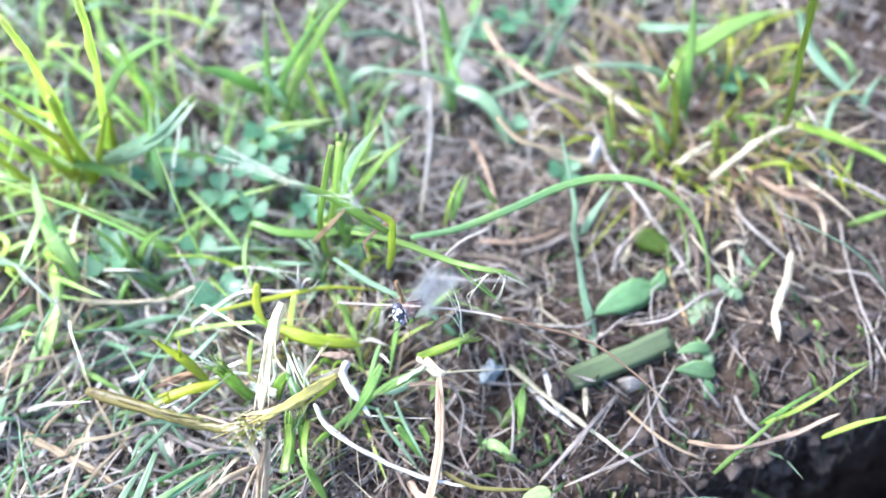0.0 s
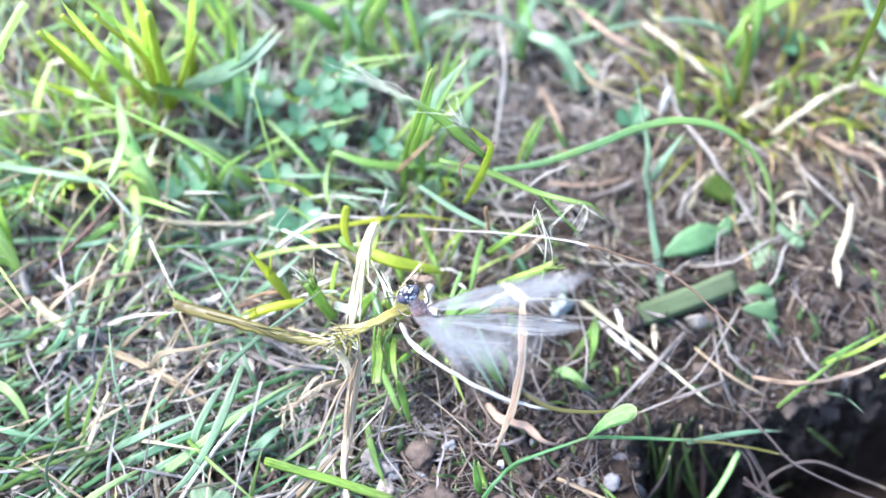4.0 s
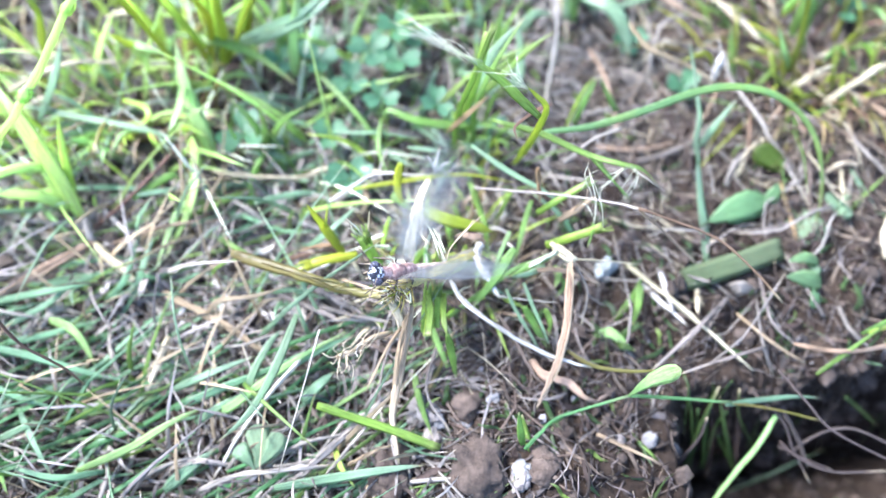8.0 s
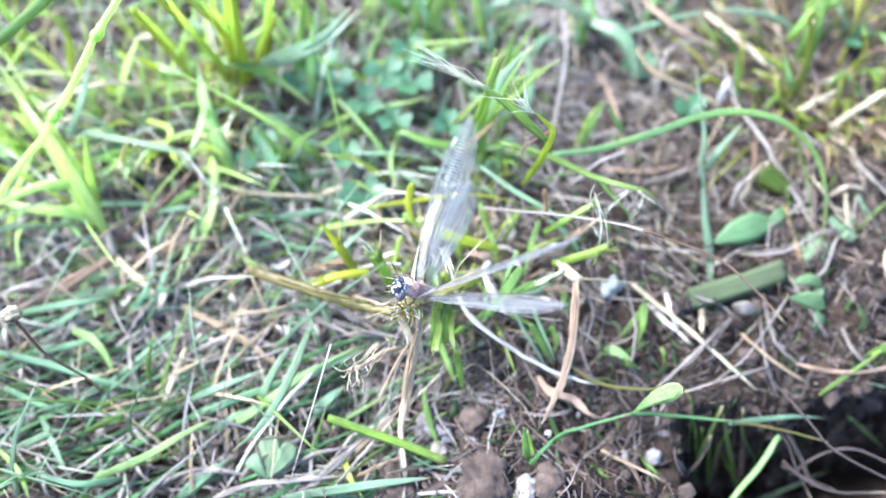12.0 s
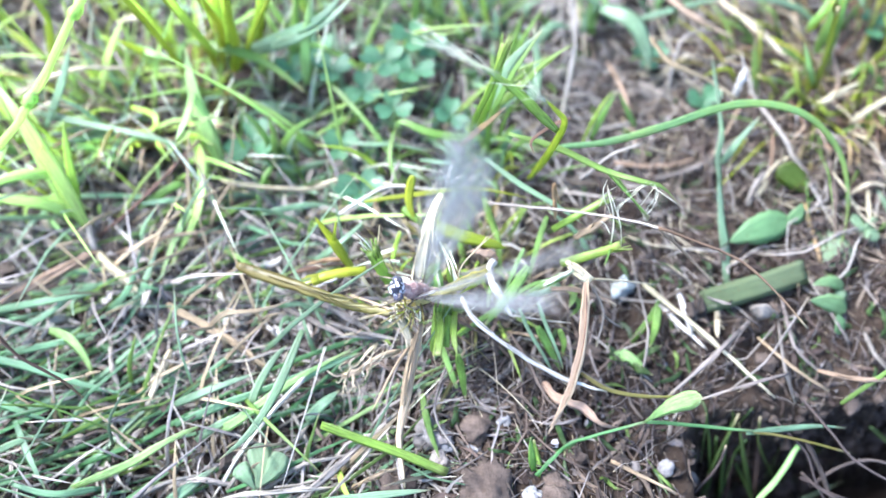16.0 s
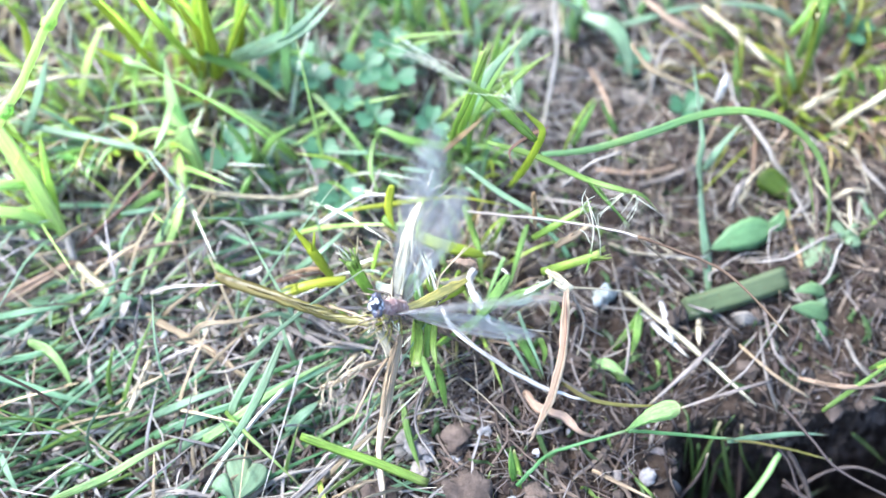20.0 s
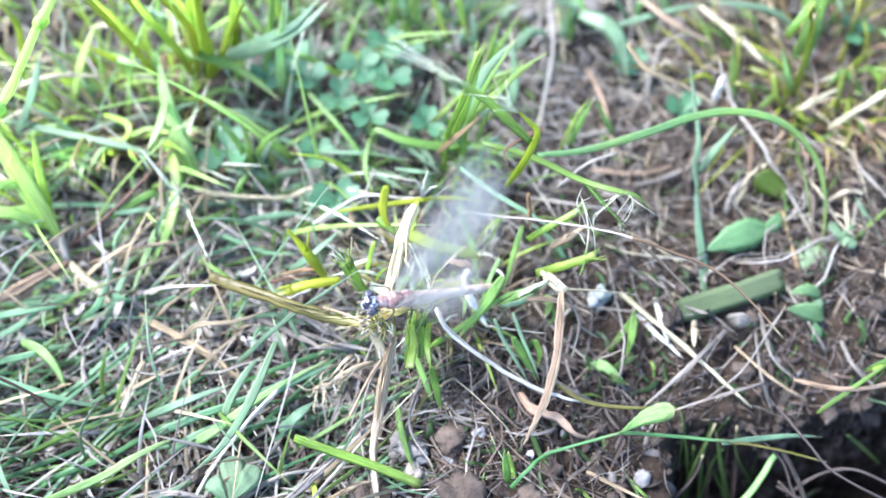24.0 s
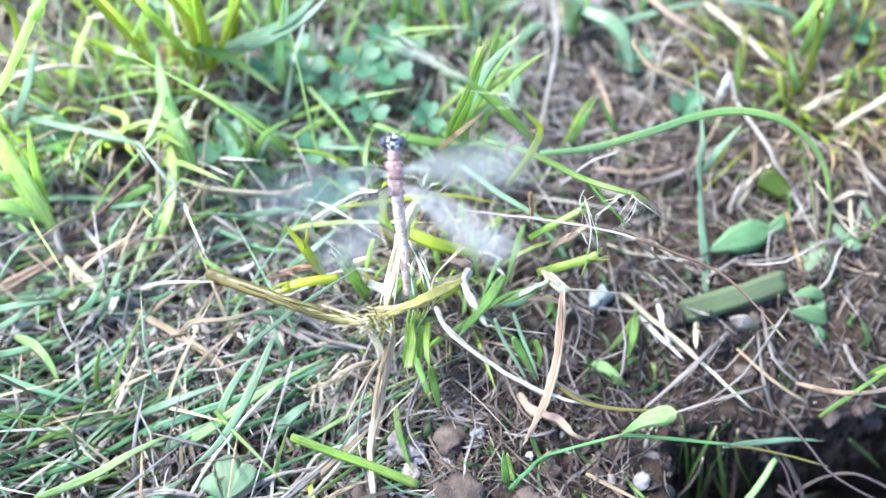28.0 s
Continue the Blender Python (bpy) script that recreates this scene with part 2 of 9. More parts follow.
def soil_material():
    m, n, l, p = material("soil")
    geo = n.new("ShaderNodeNewGeometry")
    big = noise_node(n, l, geo.outputs["Position"], 45, 6, 0.65)
    mid = noise_node(n, l, geo.outputs["Position"], 380, 6, 0.7)
    fine = noise_node(n, l, geo.outputs["Position"], 2600, 4, 0.7)
    mixv = n.new("ShaderNodeMath")
    mixv.operation = "MULTIPLY_ADD"
    mixv.inputs[1].default_value = 0.45
    l.new(big.outputs[0], mixv.inputs[0])
    half = n.new("ShaderNodeMath")
    half.operation = "MULTIPLY"
    half.inputs[1].default_value = 0.55
    l.new(mid.outputs[0], half.inputs[0])
    l.new(half.outputs[0], mixv.inputs[2])
    col = ramp(n, (0.3, (0.011, 0.0078, 0.006)), (0.46, (0.031, 0.0215, 0.0150)), (0.6, (0.060, 0.043, 0.031)), (0.76, (0.11, 0.083, 0.063)))
    l.new(mixv.outputs[0], col.inputs[0])
    grit = n.new("ShaderNodeMix")
    grit.data_type = "RGBA"
    gr = ramp(n, (0.62, (0, 0, 0)), (0.7, (0.6, 0.6, 0.6)))
    l.new(fine.outputs[0], gr.inputs[0])
    l.new(gr.outputs[0], grit.inputs["Factor"])
    l.new(col.outputs[0], grit.inputs["A"])
    grit.inputs["B"].default_value = (0.17, 0.15, 0.14, 1)
    l.new(grit.outputs["Result"], p.inputs["Base Color"])
    p.inputs["Roughness"].default_value = 0.95
    p.inputs["Specular IOR Level"].default_value = 0.2
    b1 = n.new("ShaderNodeBump")
    b1.inputs["Strength"].default_value, b1.inputs["Distance"].default_value = 0.9, 0.0012
    l.new(mid.outputs[0], b1.inputs["Height"])
    b2 = n.new("ShaderNodeBump")
    b2.inputs["Strength"].default_value, b2.inputs["Distance"].default_value = 0.8, 0.0003
    l.new(fine.outputs[0], b2.inputs["Height"])
    l.new(b1.outputs[0], b2.inputs["Normal"])
    l.new(b2.outputs[0], p.inputs["Normal"])
    return m


SOIL = soil_material()


def stone_material(name, low, high, rough=0.8):
    m, n, l, p = material(name)
    geo = n.new("ShaderNodeNewGeometry")
    a = noise_node(n, l, geo.outputs["Position"], 420, 6, 0.7)
    b = noise_node(n, l, geo.outputs["Position"], 3000, 3)
    r = ramp(n, (0.35, low), (0.62, high))
    l.new(a.outputs[0], r.inputs[0])
    hsv = n.new("ShaderNodeHueSaturation")
    mr = n.new("ShaderNodeMapRange")
    mr.inputs["To Min"].default_value, mr.inputs["To Max"].default_value = 0.6, 1.35
    l.new(geo.outputs["Random Per Island"], mr.inputs["Value"])
    l.new(mr.outputs[0], hsv.inputs["Value"])
    l.new(r.outputs[0], hsv.inputs["Color"])
    l.new(hsv.outputs[0], p.inputs["Base Color"])
    p.inputs["Roughness"].default_value = rough
    bp = n.new("ShaderNodeBump")
    bp.inputs["Strength"].default_value, bp.inputs["Distance"].default_value = 0.9, 0.0006
    l.new(b.outputs[0], bp.inputs["Height"])
    l.new(bp.outputs[0], p.inputs["Normal"])
    return m


PEBBLE = stone_material("pebble", (0.17, 0.148, 0.13), (0.33, 0.295, 0.265), 0.8)
CLOD = stone_material("clod", (0.055, 0.039, 0.029), (0.135, 0.10, 0.077), 0.95)
CRUMB = stone_material("crumb", (0.026, 0.0185, 0.014), (0.085, 0.064, 0.049), 0.95)
GRIT = stone_material("grit", (0.22, 0.21, 0.21), (0.40, 0.39, 0.39), 0.6)
CHALK = stone_material("chalk_pebble", (0.15, 0.14, 0.135), (0.27, 0.26, 0.25), 0.9)
CHALKBIT = stone_material("chalk", (0.17, 0.17, 0.17), (0.32, 0.32, 0.32), 0.85)
SEEDBUD = stone_material("seed_bud", (0.05, 0.035, 0.02), (0.50, 0.44, 0.28), 0.7)
FLUFF = stone_material("fluff", (0.24, 0.27, 0.25), (0.40, 0.43, 0.41), 0.9)


# ---- mesh helpers ----
def link(name, verts, faces, mat, parent=None, uvs=None, smooth=True):
    me = bpy.data.meshes.new(name)
    me.from_pydata(verts, [], faces)
    if uvs is not None:
        layer = me.uv_layers.new(name="UVMap")
        idx = np.empty(len(me.loops), dtype=np.int32)
        me.loops.foreach_get("vertex_index", idx)
        layer.data.foreach_set("uv", np.asarray(uvs, dtype=np.float32)[idx].ravel())
    if smooth:
        me.polygons.foreach_set("use_smooth", [True] * len(me.polygons))
    me.materials.append(mat)
    ob = new(name, me)
    if parent:
        ob.parent = parent
        ob.matrix_parent_inverse = parent.matrix_basis.inverted()
    return ob


def spline(points, n):
    """n + 1 points on a smooth curve through the given ones."""
    p = [Vector(q) for q in points]
    p = [2 * p[0] - p[1]] + p + [2 * p[-1] - p[-2]]
    spans = len(p) - 3
    res = []
    for k in range(n + 1):
        s = k / n * spans
        i = min(int(s), spans - 1)
        u = s - i
        a, b, c, d = p[i : i + 4]
        res.append(0.5 * (2 * b + (c - a) * u + (2 * a - 5 * b + 4 * c - d) * u * u + (3 * b - a - 3 * c + d) * u**3))
    return res


FACE = Vector((0.02, -0.40, 0.92))


def profile(kind, s):
    if kind in ("blade", "dryblade"):
        return min(1.0, 0.55 + s * 2.5) * (1 - s**3.2) + 0.03
    if kind == "awn":
        return 1.25 - 0.7 * s
    if kind == "leaf":
        return 1.05 * max(0.04, math.sin(math.pi * min(1, s**0.85 * 0.97 + 0.015)) ** 0.85)
    if kind == "ovate":
        return max(0.05, math.sin(math.pi * min(1.0, s**0.72)) ** 0.75 * (1 - 0.12 * s)) if s < 0.99 else 0.03
    if kind == "obovate":
        return max(0.12, 1.36 * s**0.9 * math.sqrt(max(0.0, 1 - s**5)))
    if kind == "stub":
        return 0.85 + 0.25 * s
    if kind == "cutblade":
        return min(1.0, 0.8 + 2 * s)
    if kind == "straw":
        return (1.12 - 0.42 * s) * min(1.0, 0.6 + 6 * s) * (1 - 0.7 * max(0.0, (s - 0.86) / 0.14) ** 1.5)
    return 1.05 - 0.35 * s


def strand(points, width, kind, r, step=4):
    """One blade, leaf, stalk or awn along a curve: vertices, faces and uv, in mm."""
    n = max(5, step * (len(points) - 1))
    line = spline(points, n)
    face = (FACE + Vector((r.uniform(-0.22, 0.22), r.uniform(-0.18, 0.18), 0))).normalized()
    ring = {"awn": 3, "stem": 6, "straw": 6, "stub": 6}.get(kind, 6)
    fold = r.uniform(0.2, 0.4) if kind == "dryblade" else r.uniform(0.05, 0.11) if kind in ("leaf", "cutblade", "ovate", "obovate") else r.uniform(0.1, 0.22)
    curl = r.uniform(-0.25, 0.25) if kind == "dryblade" else r.uniform(-0.08, 0.08)
    verts, uvs, faces = [], [], []
    seed = r.uniform(0, 90)
    dry = kind in ("straw", "dryblade", "stem")
    joint = r.uniform(0.3, 0.8) if kind in ("straw", "stem") and width > 0.9 else 9
    for k, q in enumerate(line):
        s = k / n
        if dry and 0 < k < n:
            q = q + noise.noise_vector(Vector((s * n * 0.6, seed, 0))) * min(0.35, 0.22 * width)
        t = (line[min(k + 1, n)] - line[max(k - 1, 0)]).normalized()
        side = t.cross(face)
        side = side.normalized() if side.length > 0.15 else t.orthogonal().normalized()
        nor = side.cross(t).normalized()
        a = curl * s * 6
        side, nor = side * math.cos(a) + nor * math.sin(a), nor * math.cos(a) - side * math.sin(a)
        w = width * profile(kind, s) * (1 + (0.42 if kind == "dryblade" else 0.24 if dry else 0.12) * noise.noise(Vector((s * n * 0.45, seed, 5))) + 0.3 * math.exp(-(((s - joint) * n) ** 2)))
        for j in range(ring):
            if kind in ("blade", "leaf", "dryblade", "cutblade", "ovate", "obovate"):
                x, y = ((-0.5, 0.0), (-0.25, -fold * 0.55), (0.0, -fold), (0.5, 0.0), (0.25, 0.06 - fold * 0.5), (0.0, 0.10 - fold))[(0, 1, 2, 3, 4, 5)[j]]
                if j > 2:
                    lift = 0.03 if kind in ("leaf", "cutblade", "ovate", "obovate") else 0.07
                    x, y = ((0.5, 0.0), (0.25, lift - fold * 0.5), (-0.25, lift - fold * 0.5))[j - 3]
            else:
                b = 2 * math.pi * j / ring
                flat = {"straw": 0.38, "stub": 0.6}.get(kind, 1.0)
                x, y = 0.5 * math.cos(b), 0.5 * flat * math.sin(b)
            verts.append(q + side * (x * w) + nor * (y * w))
            uvs.append((j / ring, s * 1.0))
    for k in range(n):
        for j in range(ring):
            a, b = k * ring + j, k * ring + (j + 1) % ring
            faces.append((a, b, b + ring, a + ring))
    faces.append(tuple(range(ring - 1, -1, -1)))
    faces.append(tuple(n * ring + j for j in range(ring)))
    return [v * MM for v in verts], faces, uvs


def join(pieces):
    verts, faces, uvs = [], [], []
    for v, f, u in pieces:
        o = len(verts)
        verts += v
        faces += [tuple(i + o for i in q) for q in f]
        uvs += u
    return verts, faces, uvs


def plant(name, label, category, base):
    ob = new(name)
    ob.location = Vector(base) * MM
    ob.matrix_basis = Matrix.Translation(Vector(base) * MM)
    return tagged(ob, label, category, "grass tufts" if category == "grass" else "")


PART = {"blade": "blade", "dryblade": "dead_blade", "awn": "awn", "stub": "cut_stalk", "stem": "stem", "straw": "dry_stalk", "leaf": "leaf", "ovate": "leaf", "obovate": "leaf", "cutblade": "cut_blade"}


def grow(parent, kind, mat, width, points):
    v, f, u = strand(points, width, kind, rng, 12 if kind in ("ovate", "obovate") else 6 if width > 1.5 else 4)
    if kind == "stub":
        v, f, u = join([(v, f, u)] + frayed(points, width))
    if kind == "straw" and width > 0.7:
        v, f, u = join([(v, f, u)] + fibres(points, width))
    return link(PART[kind], v, f, mat, parent, u)


def frayed(points, width):
    """Torn fibres round the cut end of a stalk."""
    a, b = Vector(points[-2]), Vector(points[-1])
    d = (b - a).normalized()
    res = []
    for _ in range(9):
        off = Vector((rng.uniform(-1, 1), rng.uniform(-1, 1), rng.uniform(-1, 1)))
        off = (off - d * off.dot(d)).normalized() * width * 0.5
        ln = rng.uniform(0.6, 1.7) * min(1.6, width)
        p0 = b + off * 0.8 - d * width * 0.8
        res.append(strand([p0, b + off * 1.05, b + off * rng.uniform(1.0, 1.6) + d * ln], width * rng.uniform(0.14, 0.28), "awn", rng, 2))
    return res


def fibres(points, width):
    """Loose fibres that split away from a dry stalk."""
    line = spline(points, 8)
    res = []
    for k in range(4):
        a = rng.randrange(0, 5)
        b = min(8, a + rng.randrange(3, 6))
        off = Vector((rng.uniform(-0.5, 0.5), rng.uniform(-0.4, 0.4), 0.35)) * width
        away = Vector((rng.uniform(-1, 1), rng.uniform(-1, 1), rng.uniform(0, 0.7))) * width * rng.uniform(0.3, 1.6)
        res.append(strand([line[a] + off * 0.5, line[(a + b) // 2] + off, line[b] + off + away], width * rng.uniform(0.12, 0.26), "awn", rng, 3))
    return res


def lone(name, kind, mat, width, points, label, category):
    v, f, u = strand(points, width, kind, rng, 5)
    if kind == "straw" and width > 0.7:
        v, f, u = join([(v, f, u)] + fibres(points, width))
    c = Vector(points[0]) * MM
    ob = link(name, [q - c for q in v], f, mat, None, u)
    ob.location = c
    return tagged(ob, label, category)


# ---- ground: one sheet, fine under the camera, out to the horizon ----
def hollow(x, y):
    """How far inside the rim of the dug hollow x, y lies, in mm; negative outside."""
    far_rim = -88 + 0.28 * max(0.0, x - 82)
    wobble = 3.0 * noise.noise(Vector((x, y, 20)) * 0.07) + 2.0 * noise.noise(Vector((x, y, 40)) * 0.2)
    return min(x - 56, far_rim - y, 190 - x, y + 117) + wobble if abs(x) < 400 and abs(y) < 400 else -99.0


def ground(x, y):
    """Height of the soil in mm at x, y in mm."""
    z = -3.5 + 0.03 * max(-300, min(300, x)) + 2.2 * math.sin(x * 0.043 + 1.1) * math.cos(y * 0.05 - 0.4) + 1.1 * math.sin(x * 0.11 + y * 0.07) + 0.8 * math.sin(y * 0.13 - x * 0.09 + 2)
    z += 5.5 * math.exp(-(((x - 2) / 32) ** 2 + ((y + 66) / 24) ** 2))
    z += 5.0 * math.exp(-(((x - 14) / 26) ** 2 + ((y + 108) / 14) ** 2))
    inside = hollow(x, y)
    near = max(0.0, min(1.0, (inside + 24) / 24)) * max(0.0, min(1.0, (x - 62) / 26))
    z -= 6.0 * near * near * (3 - 2 * near)
    if inside > -4:
        k = inside + 4
        u = max(0.0, min(1.0, (x - 66) / 16))
        deep = 105 + 20 * u * u * (3 - 2 * u)
        z -= deep * (1 - math.exp(-5.0 * k * k / (k + 5) / deep))
    return z


def relief(x, y):
    """Lumps and crumbs of the soil, in mm."""
    return -0.7 + 2.1 * noise.fractal(Vector((x, y, 0)) * 0.09, 0.7, 2.1, 5) + 2.4 * abs(noise.noise(Vector((x, y, 3)) * 0.24)) + 1.0 * abs(noise.noise(Vector((x, y, 7)) * 0.7))


def surface(x, y):
    z = ground(x, y)
    if abs(x) < 400 and abs(y) < 400:
        z += relief(x, y)
    return z


def ground_sheet():
    def axis(centre, half, cells, reach):
        inner = [centre - half + 2 * half * k / cells for k in range(cells + 1)]
        outer, d = [], 2 * half / cells
        p = 0.0
        while p < reach:
            d *= 1.28
            p += d
            outer.append(p)
        return [inner[0] - q for q in reversed(outer)] + inner + [inner[-1] + q for q in outer]

    xs, ys = axis(5, 165, 420, 60000), axis(-30, 150, 380, 60000)
    verts = []
    for y in ys:
        for x in xs:
            z = surface(x, y)
            d = Vector((0, 0, 0))
            if z < -8 and abs(x) < 400 and abs(y) < 400:
                q = Vector((x, y, z))
                deep = min(1.0, (-8 - z) / 8)
                d = (noise.noise_vector(q * 0.07) * 3.5 + noise.noise_vector(q * 0.17) * 2.4 + noise.noise_vector(q * 0.42) * 1.3) * deep
            verts.append(((x + d.x) * MM, (y + d.y) * MM, (z + d.z) * MM))
    w = len(xs)
    faces = [(j * w + i, j * w + i + 1, j * w + i + w + 1, j * w + i + w) for j in range(len(ys) - 1) for i in range(w - 1)]
    ob = link("ground", verts, faces, SOIL)
    return tagged(ob, "brown crumbly garden soil with a dark pit", "ground", "", "structure")


ground_sheet()

# ---- grass, weeds and straw ----
BASE = {
    "main": (7.8, -48.6, -2.0),
    "lefttuft": (-57.3, -0.7, -6.7),
    "nearstem": (-89.7, -33.8, -5.9),
    "edgetuft": (-91.8, -33.4, -6.1),
    "seed": (-17.6, -82.7, -3.5),
    "shoot": (-43.2, -30.8, -4.1),
    "toptuft": (17.9, 6.6, 0.6),
    "rightclump": (103.1, -4.7, -3.5),
    "weed": (85.6, -50.8, 1.0),
    "herb": (45.2, -93.2, -4.0),
    "sprout": (39.2, -76.1, -1.7),
    "rightblades": (78.4, -51.3, 0.5),
}

main = plant("grass_tuft", "mown grass tuft with pale cut stubs and green blades", "grass", BASE["main"])
grow(main, "blade", HOOK, 1.6, [(18.3, -33.8, 7.5), (20.0, -35.9, 20.0), (20.9, -38.0, 32.5), (21.3, -37.8, 38.7), (18.7, -37.4, 42.5), (16.9, -37.3, 45.0)])
grow(main, "blade", VIVID, 1.9, [(20.4, -38.5, 36.2), (16.2, -36.8, 40.0), (12.0, -34.9, 43.8), (7.8, -34.2, 47.5), (3.3, -33.8, 51.3)])
grow(main, "awn", PALEGREEN, 0.14, [(6.1, -35.3, 50.0), (0.6, -33.2, 52.5), (-6.5, -28.6, 56.2)])
grow(main, "awn", PALEGREEN, 0.14, [(5.5, -34.6, 50.0), (-1.5, -31.7, 52.5), (-8.9, -29.9, 55.0)])
grow(main, "awn", PALEGREEN, 0.12, [(5.0, -34.6, 50.0), (-0.4, -32.2, 52.5), (-7.3, -32.8, 55.0)])
grow(main, "awn", PALEGREEN, 0.12, [(5.8, -35.0, 50.0), (1.7, -33.2, 52.5), (-5.2, -31.2, 55.0)])
grow(main, "awn", PALEGREEN, 0.12, [(7.2, -35.0, 48.7), (3.3, -32.9, 52.5), (-1.5, -32.6, 53.7)])
grow(main, "awn", PALEGREEN, 0.15, [(14.9, -36.4, 47.5), (10.5, -35.9, 47.5), (5.4, -35.3, 47.5)])
grow(main, "awn", PALEGREEN, 0.13, [(16.8, -37.7, 45.0), (15.1, -36.1, 47.5), (14.3, -32.7, 50.0)])
grow(main, "awn", PALEGREEN, 0.13, [(16.8, -37.7, 45.0), (14.3, -36.8, 47.5), (12.6, -35.0, 48.7)])
grow(main, "awn", PALEGREEN, 0.12, [(16.8, -37.7, 45.0), (13.9, -38.7, 47.5), (11.5, -39.3, 47.5)])
grow(main, "awn", PALEGREEN, 0.12, [(16.4, -37.5, 45.0), (13.4, -36.6, 46.3), (12.1, -36.8, 47.5)])
grow(main, "awn", PALEGREEN, 0.10, [(5.7, -35.4, 50.0), (0.4, -32.0, 52.5), (-5.1, -29.3, 55.0)])
grow(main, "awn", PALEGREEN, 0.10, [(5.2, -34.5, 50.0), (-0.6, -33.5, 52.5), (-7.5, -32.4, 55.0)])
grow(main, "awn", PALEGREEN, 0.10, [(8.2, -35.3, 50.0), (-0.0, -33.5, 52.5), (-5.1, -32.4, 55.0)])
grow(main, "awn", PALEGREEN, 0.10, [(5.5, -35.5, 50.0), (0.2, -33.5, 52.5), (-4.4, -32.6, 55.0)])
grow(main, "awn", PALEGREEN, 0.10, [(7.1, -34.6, 50.0), (0.4, -33.2, 52.5), (-7.1, -31.9, 55.0)])
grow(main, "awn", PALEGREEN, 0.10, [(5.1, -35.8, 50.0), (0.9, -32.3, 52.5), (-3.6, -30.1, 55.0)])
grow(main, "awn", PALEGREEN, 0.10, [(7.2, -35.9, 50.0), (1.1, -32.2, 52.5), (-6.3, -29.5, 55.0)])
grow(main, "awn", PALEGREEN, 0.10, [(8.0, -35.9, 50.0), (-1.1, -31.3, 52.5), (-7.7, -27.6, 55.0)])
grow(main, "awn", PALEGREEN, 0.10, [(8.1, -35.1, 50.0), (-0.5, -32.8, 52.5), (-5.8, -31.0, 55.0)])
grow(main, "awn", PALEGREEN, 0.10, [(16.9, -37.6, 45.0), (13.9, -36.6, 47.5), (10.8, -35.6, 48.8)])
grow(main, "awn", PALEGREEN, 0.10, [(16.9, -37.6, 45.0), (14.3, -37.7, 47.5), (12.3, -36.1, 48.8)])
grow(main, "awn", PALEGREEN, 0.10, [(16.9, -37.6, 45.0), (15.2, -37.7, 47.5), (14.8, -37.7, 48.8)])
grow(main, "awn", PALEGREEN, 0.10, [(16.9, -37.6, 45.0), (14.6, -36.3, 47.5), (12.9, -37.0, 48.8)])
grow(main, "awn", PALEGREEN, 0.10, [(16.9, -37.6, 45.0), (15.2, -37.7, 47.5), (15.2, -35.6, 48.8)])
grow(main, "awn", PALEGREEN, 0.10, [(16.9, -37.6, 45.0), (14.7, -36.3, 47.5), (13.2, -36.8, 48.8)])
grow(main, "awn", PALEGREEN, 0.11, [(16.9, -37.6, 45.0), (14.3, -36.5, 47.5), (12.3, -33.0, 48.7)])
grow(main, "awn", PALEGREEN, 0.10, [(16.9, -37.6, 45.0), (14.9, -37.9, 47.5), (14.5, -33.1, 48.8)])
grow(main, "blade", ARCH, 1.75, [(24.3, -31.5, 18.8), (34.8, -31.2, 20.6), (47.3, -28.7, 23.8), (57.5, -25.6, 25.6), (67.0, -23.9, 25.0), (77.1, -24.6, 22.5), (85.4, -27.7, 17.5), (90.2, -33.3, 12.5), (92.0, -42.5, 6.2), (88.7, -55.1, 0.6)])
grow(main, "blade", GREEN, 1.4, [(12.0, -32.2, 25.0), (22.2, -35.5, 25.0), (32.2, -40.1, 23.8), (39.2, -43.2, 25.0), (43.8, -43.9, 23.8), (48.3, -46.0, 20.0)])
grow(main, "awn", GREEN, 0.68, [(32.3, -39.7, 23.8), (36.5, -44.4, 22.5), (42.1, -48.5, 18.8)])
grow(main, "stub", VIVID, 2.00, [(6.1, -23.1, 12.5), (8.3, -21.4, 20.0), (9.7, -18.6, 26.2), (11.3, -13.7, 31.2)])
grow(main, "blade", BLUEGREEN, 2.74, [(7.6, -24.3, 10.0), (9.3, -19.8, 17.5), (12.9, -13.7, 23.8), (19.9, -7.8, 28.8)])
grow(main, "blade", VIVID, 1.46, [(8.3, -22.2, 17.5), (13.5, -19.9, 21.2), (17.4, -16.9, 23.8), (21.3, -13.9, 26.2), (26.7, -11.6, 28.8)])
grow(main, "dryblade", RUST, 1.20, [(2.4, -29.2, 15.0), (7.2, -27.2, 20.0), (12.0, -24.7, 23.8)])
grow(main, "dryblade", BROWN, 0.71, [(22.5, -37.0, 38.8), (18.9, -37.7, 36.3), (15.6, -39.2, 33.8), (16.2, -42.1, 32.5)])
grow(main, "blade", GREEN, 2.19, [(10.4, -23.4, 10.0), (2.9, -25.1, 11.2), (-5.4, -25.0, 13.8), (-11.6, -22.4, 13.8), (-13.2, -24.3, 10.0)])
grow(main, "blade", BLUEGREEN, 1.09, [(-24.7, -26.0, 10.0), (-18.6, -27.0, 11.2), (-13.1, -27.2, 11.2), (-2.0, -28.4, 10.0)])
grow(main, "blade", BLUEGREEN, 1.05, [(-6.9, -32.5, 13.8), (-1.9, -33.8, 15.0), (2.4, -33.7, 13.8)])
grow(main, "blade", BLUEGREEN, 1.30, [(7.5, -35.5, 20.0), (14.9, -41.7, 20.0), (22.5, -46.0, 18.8), (28.8, -49.3, 16.2)])
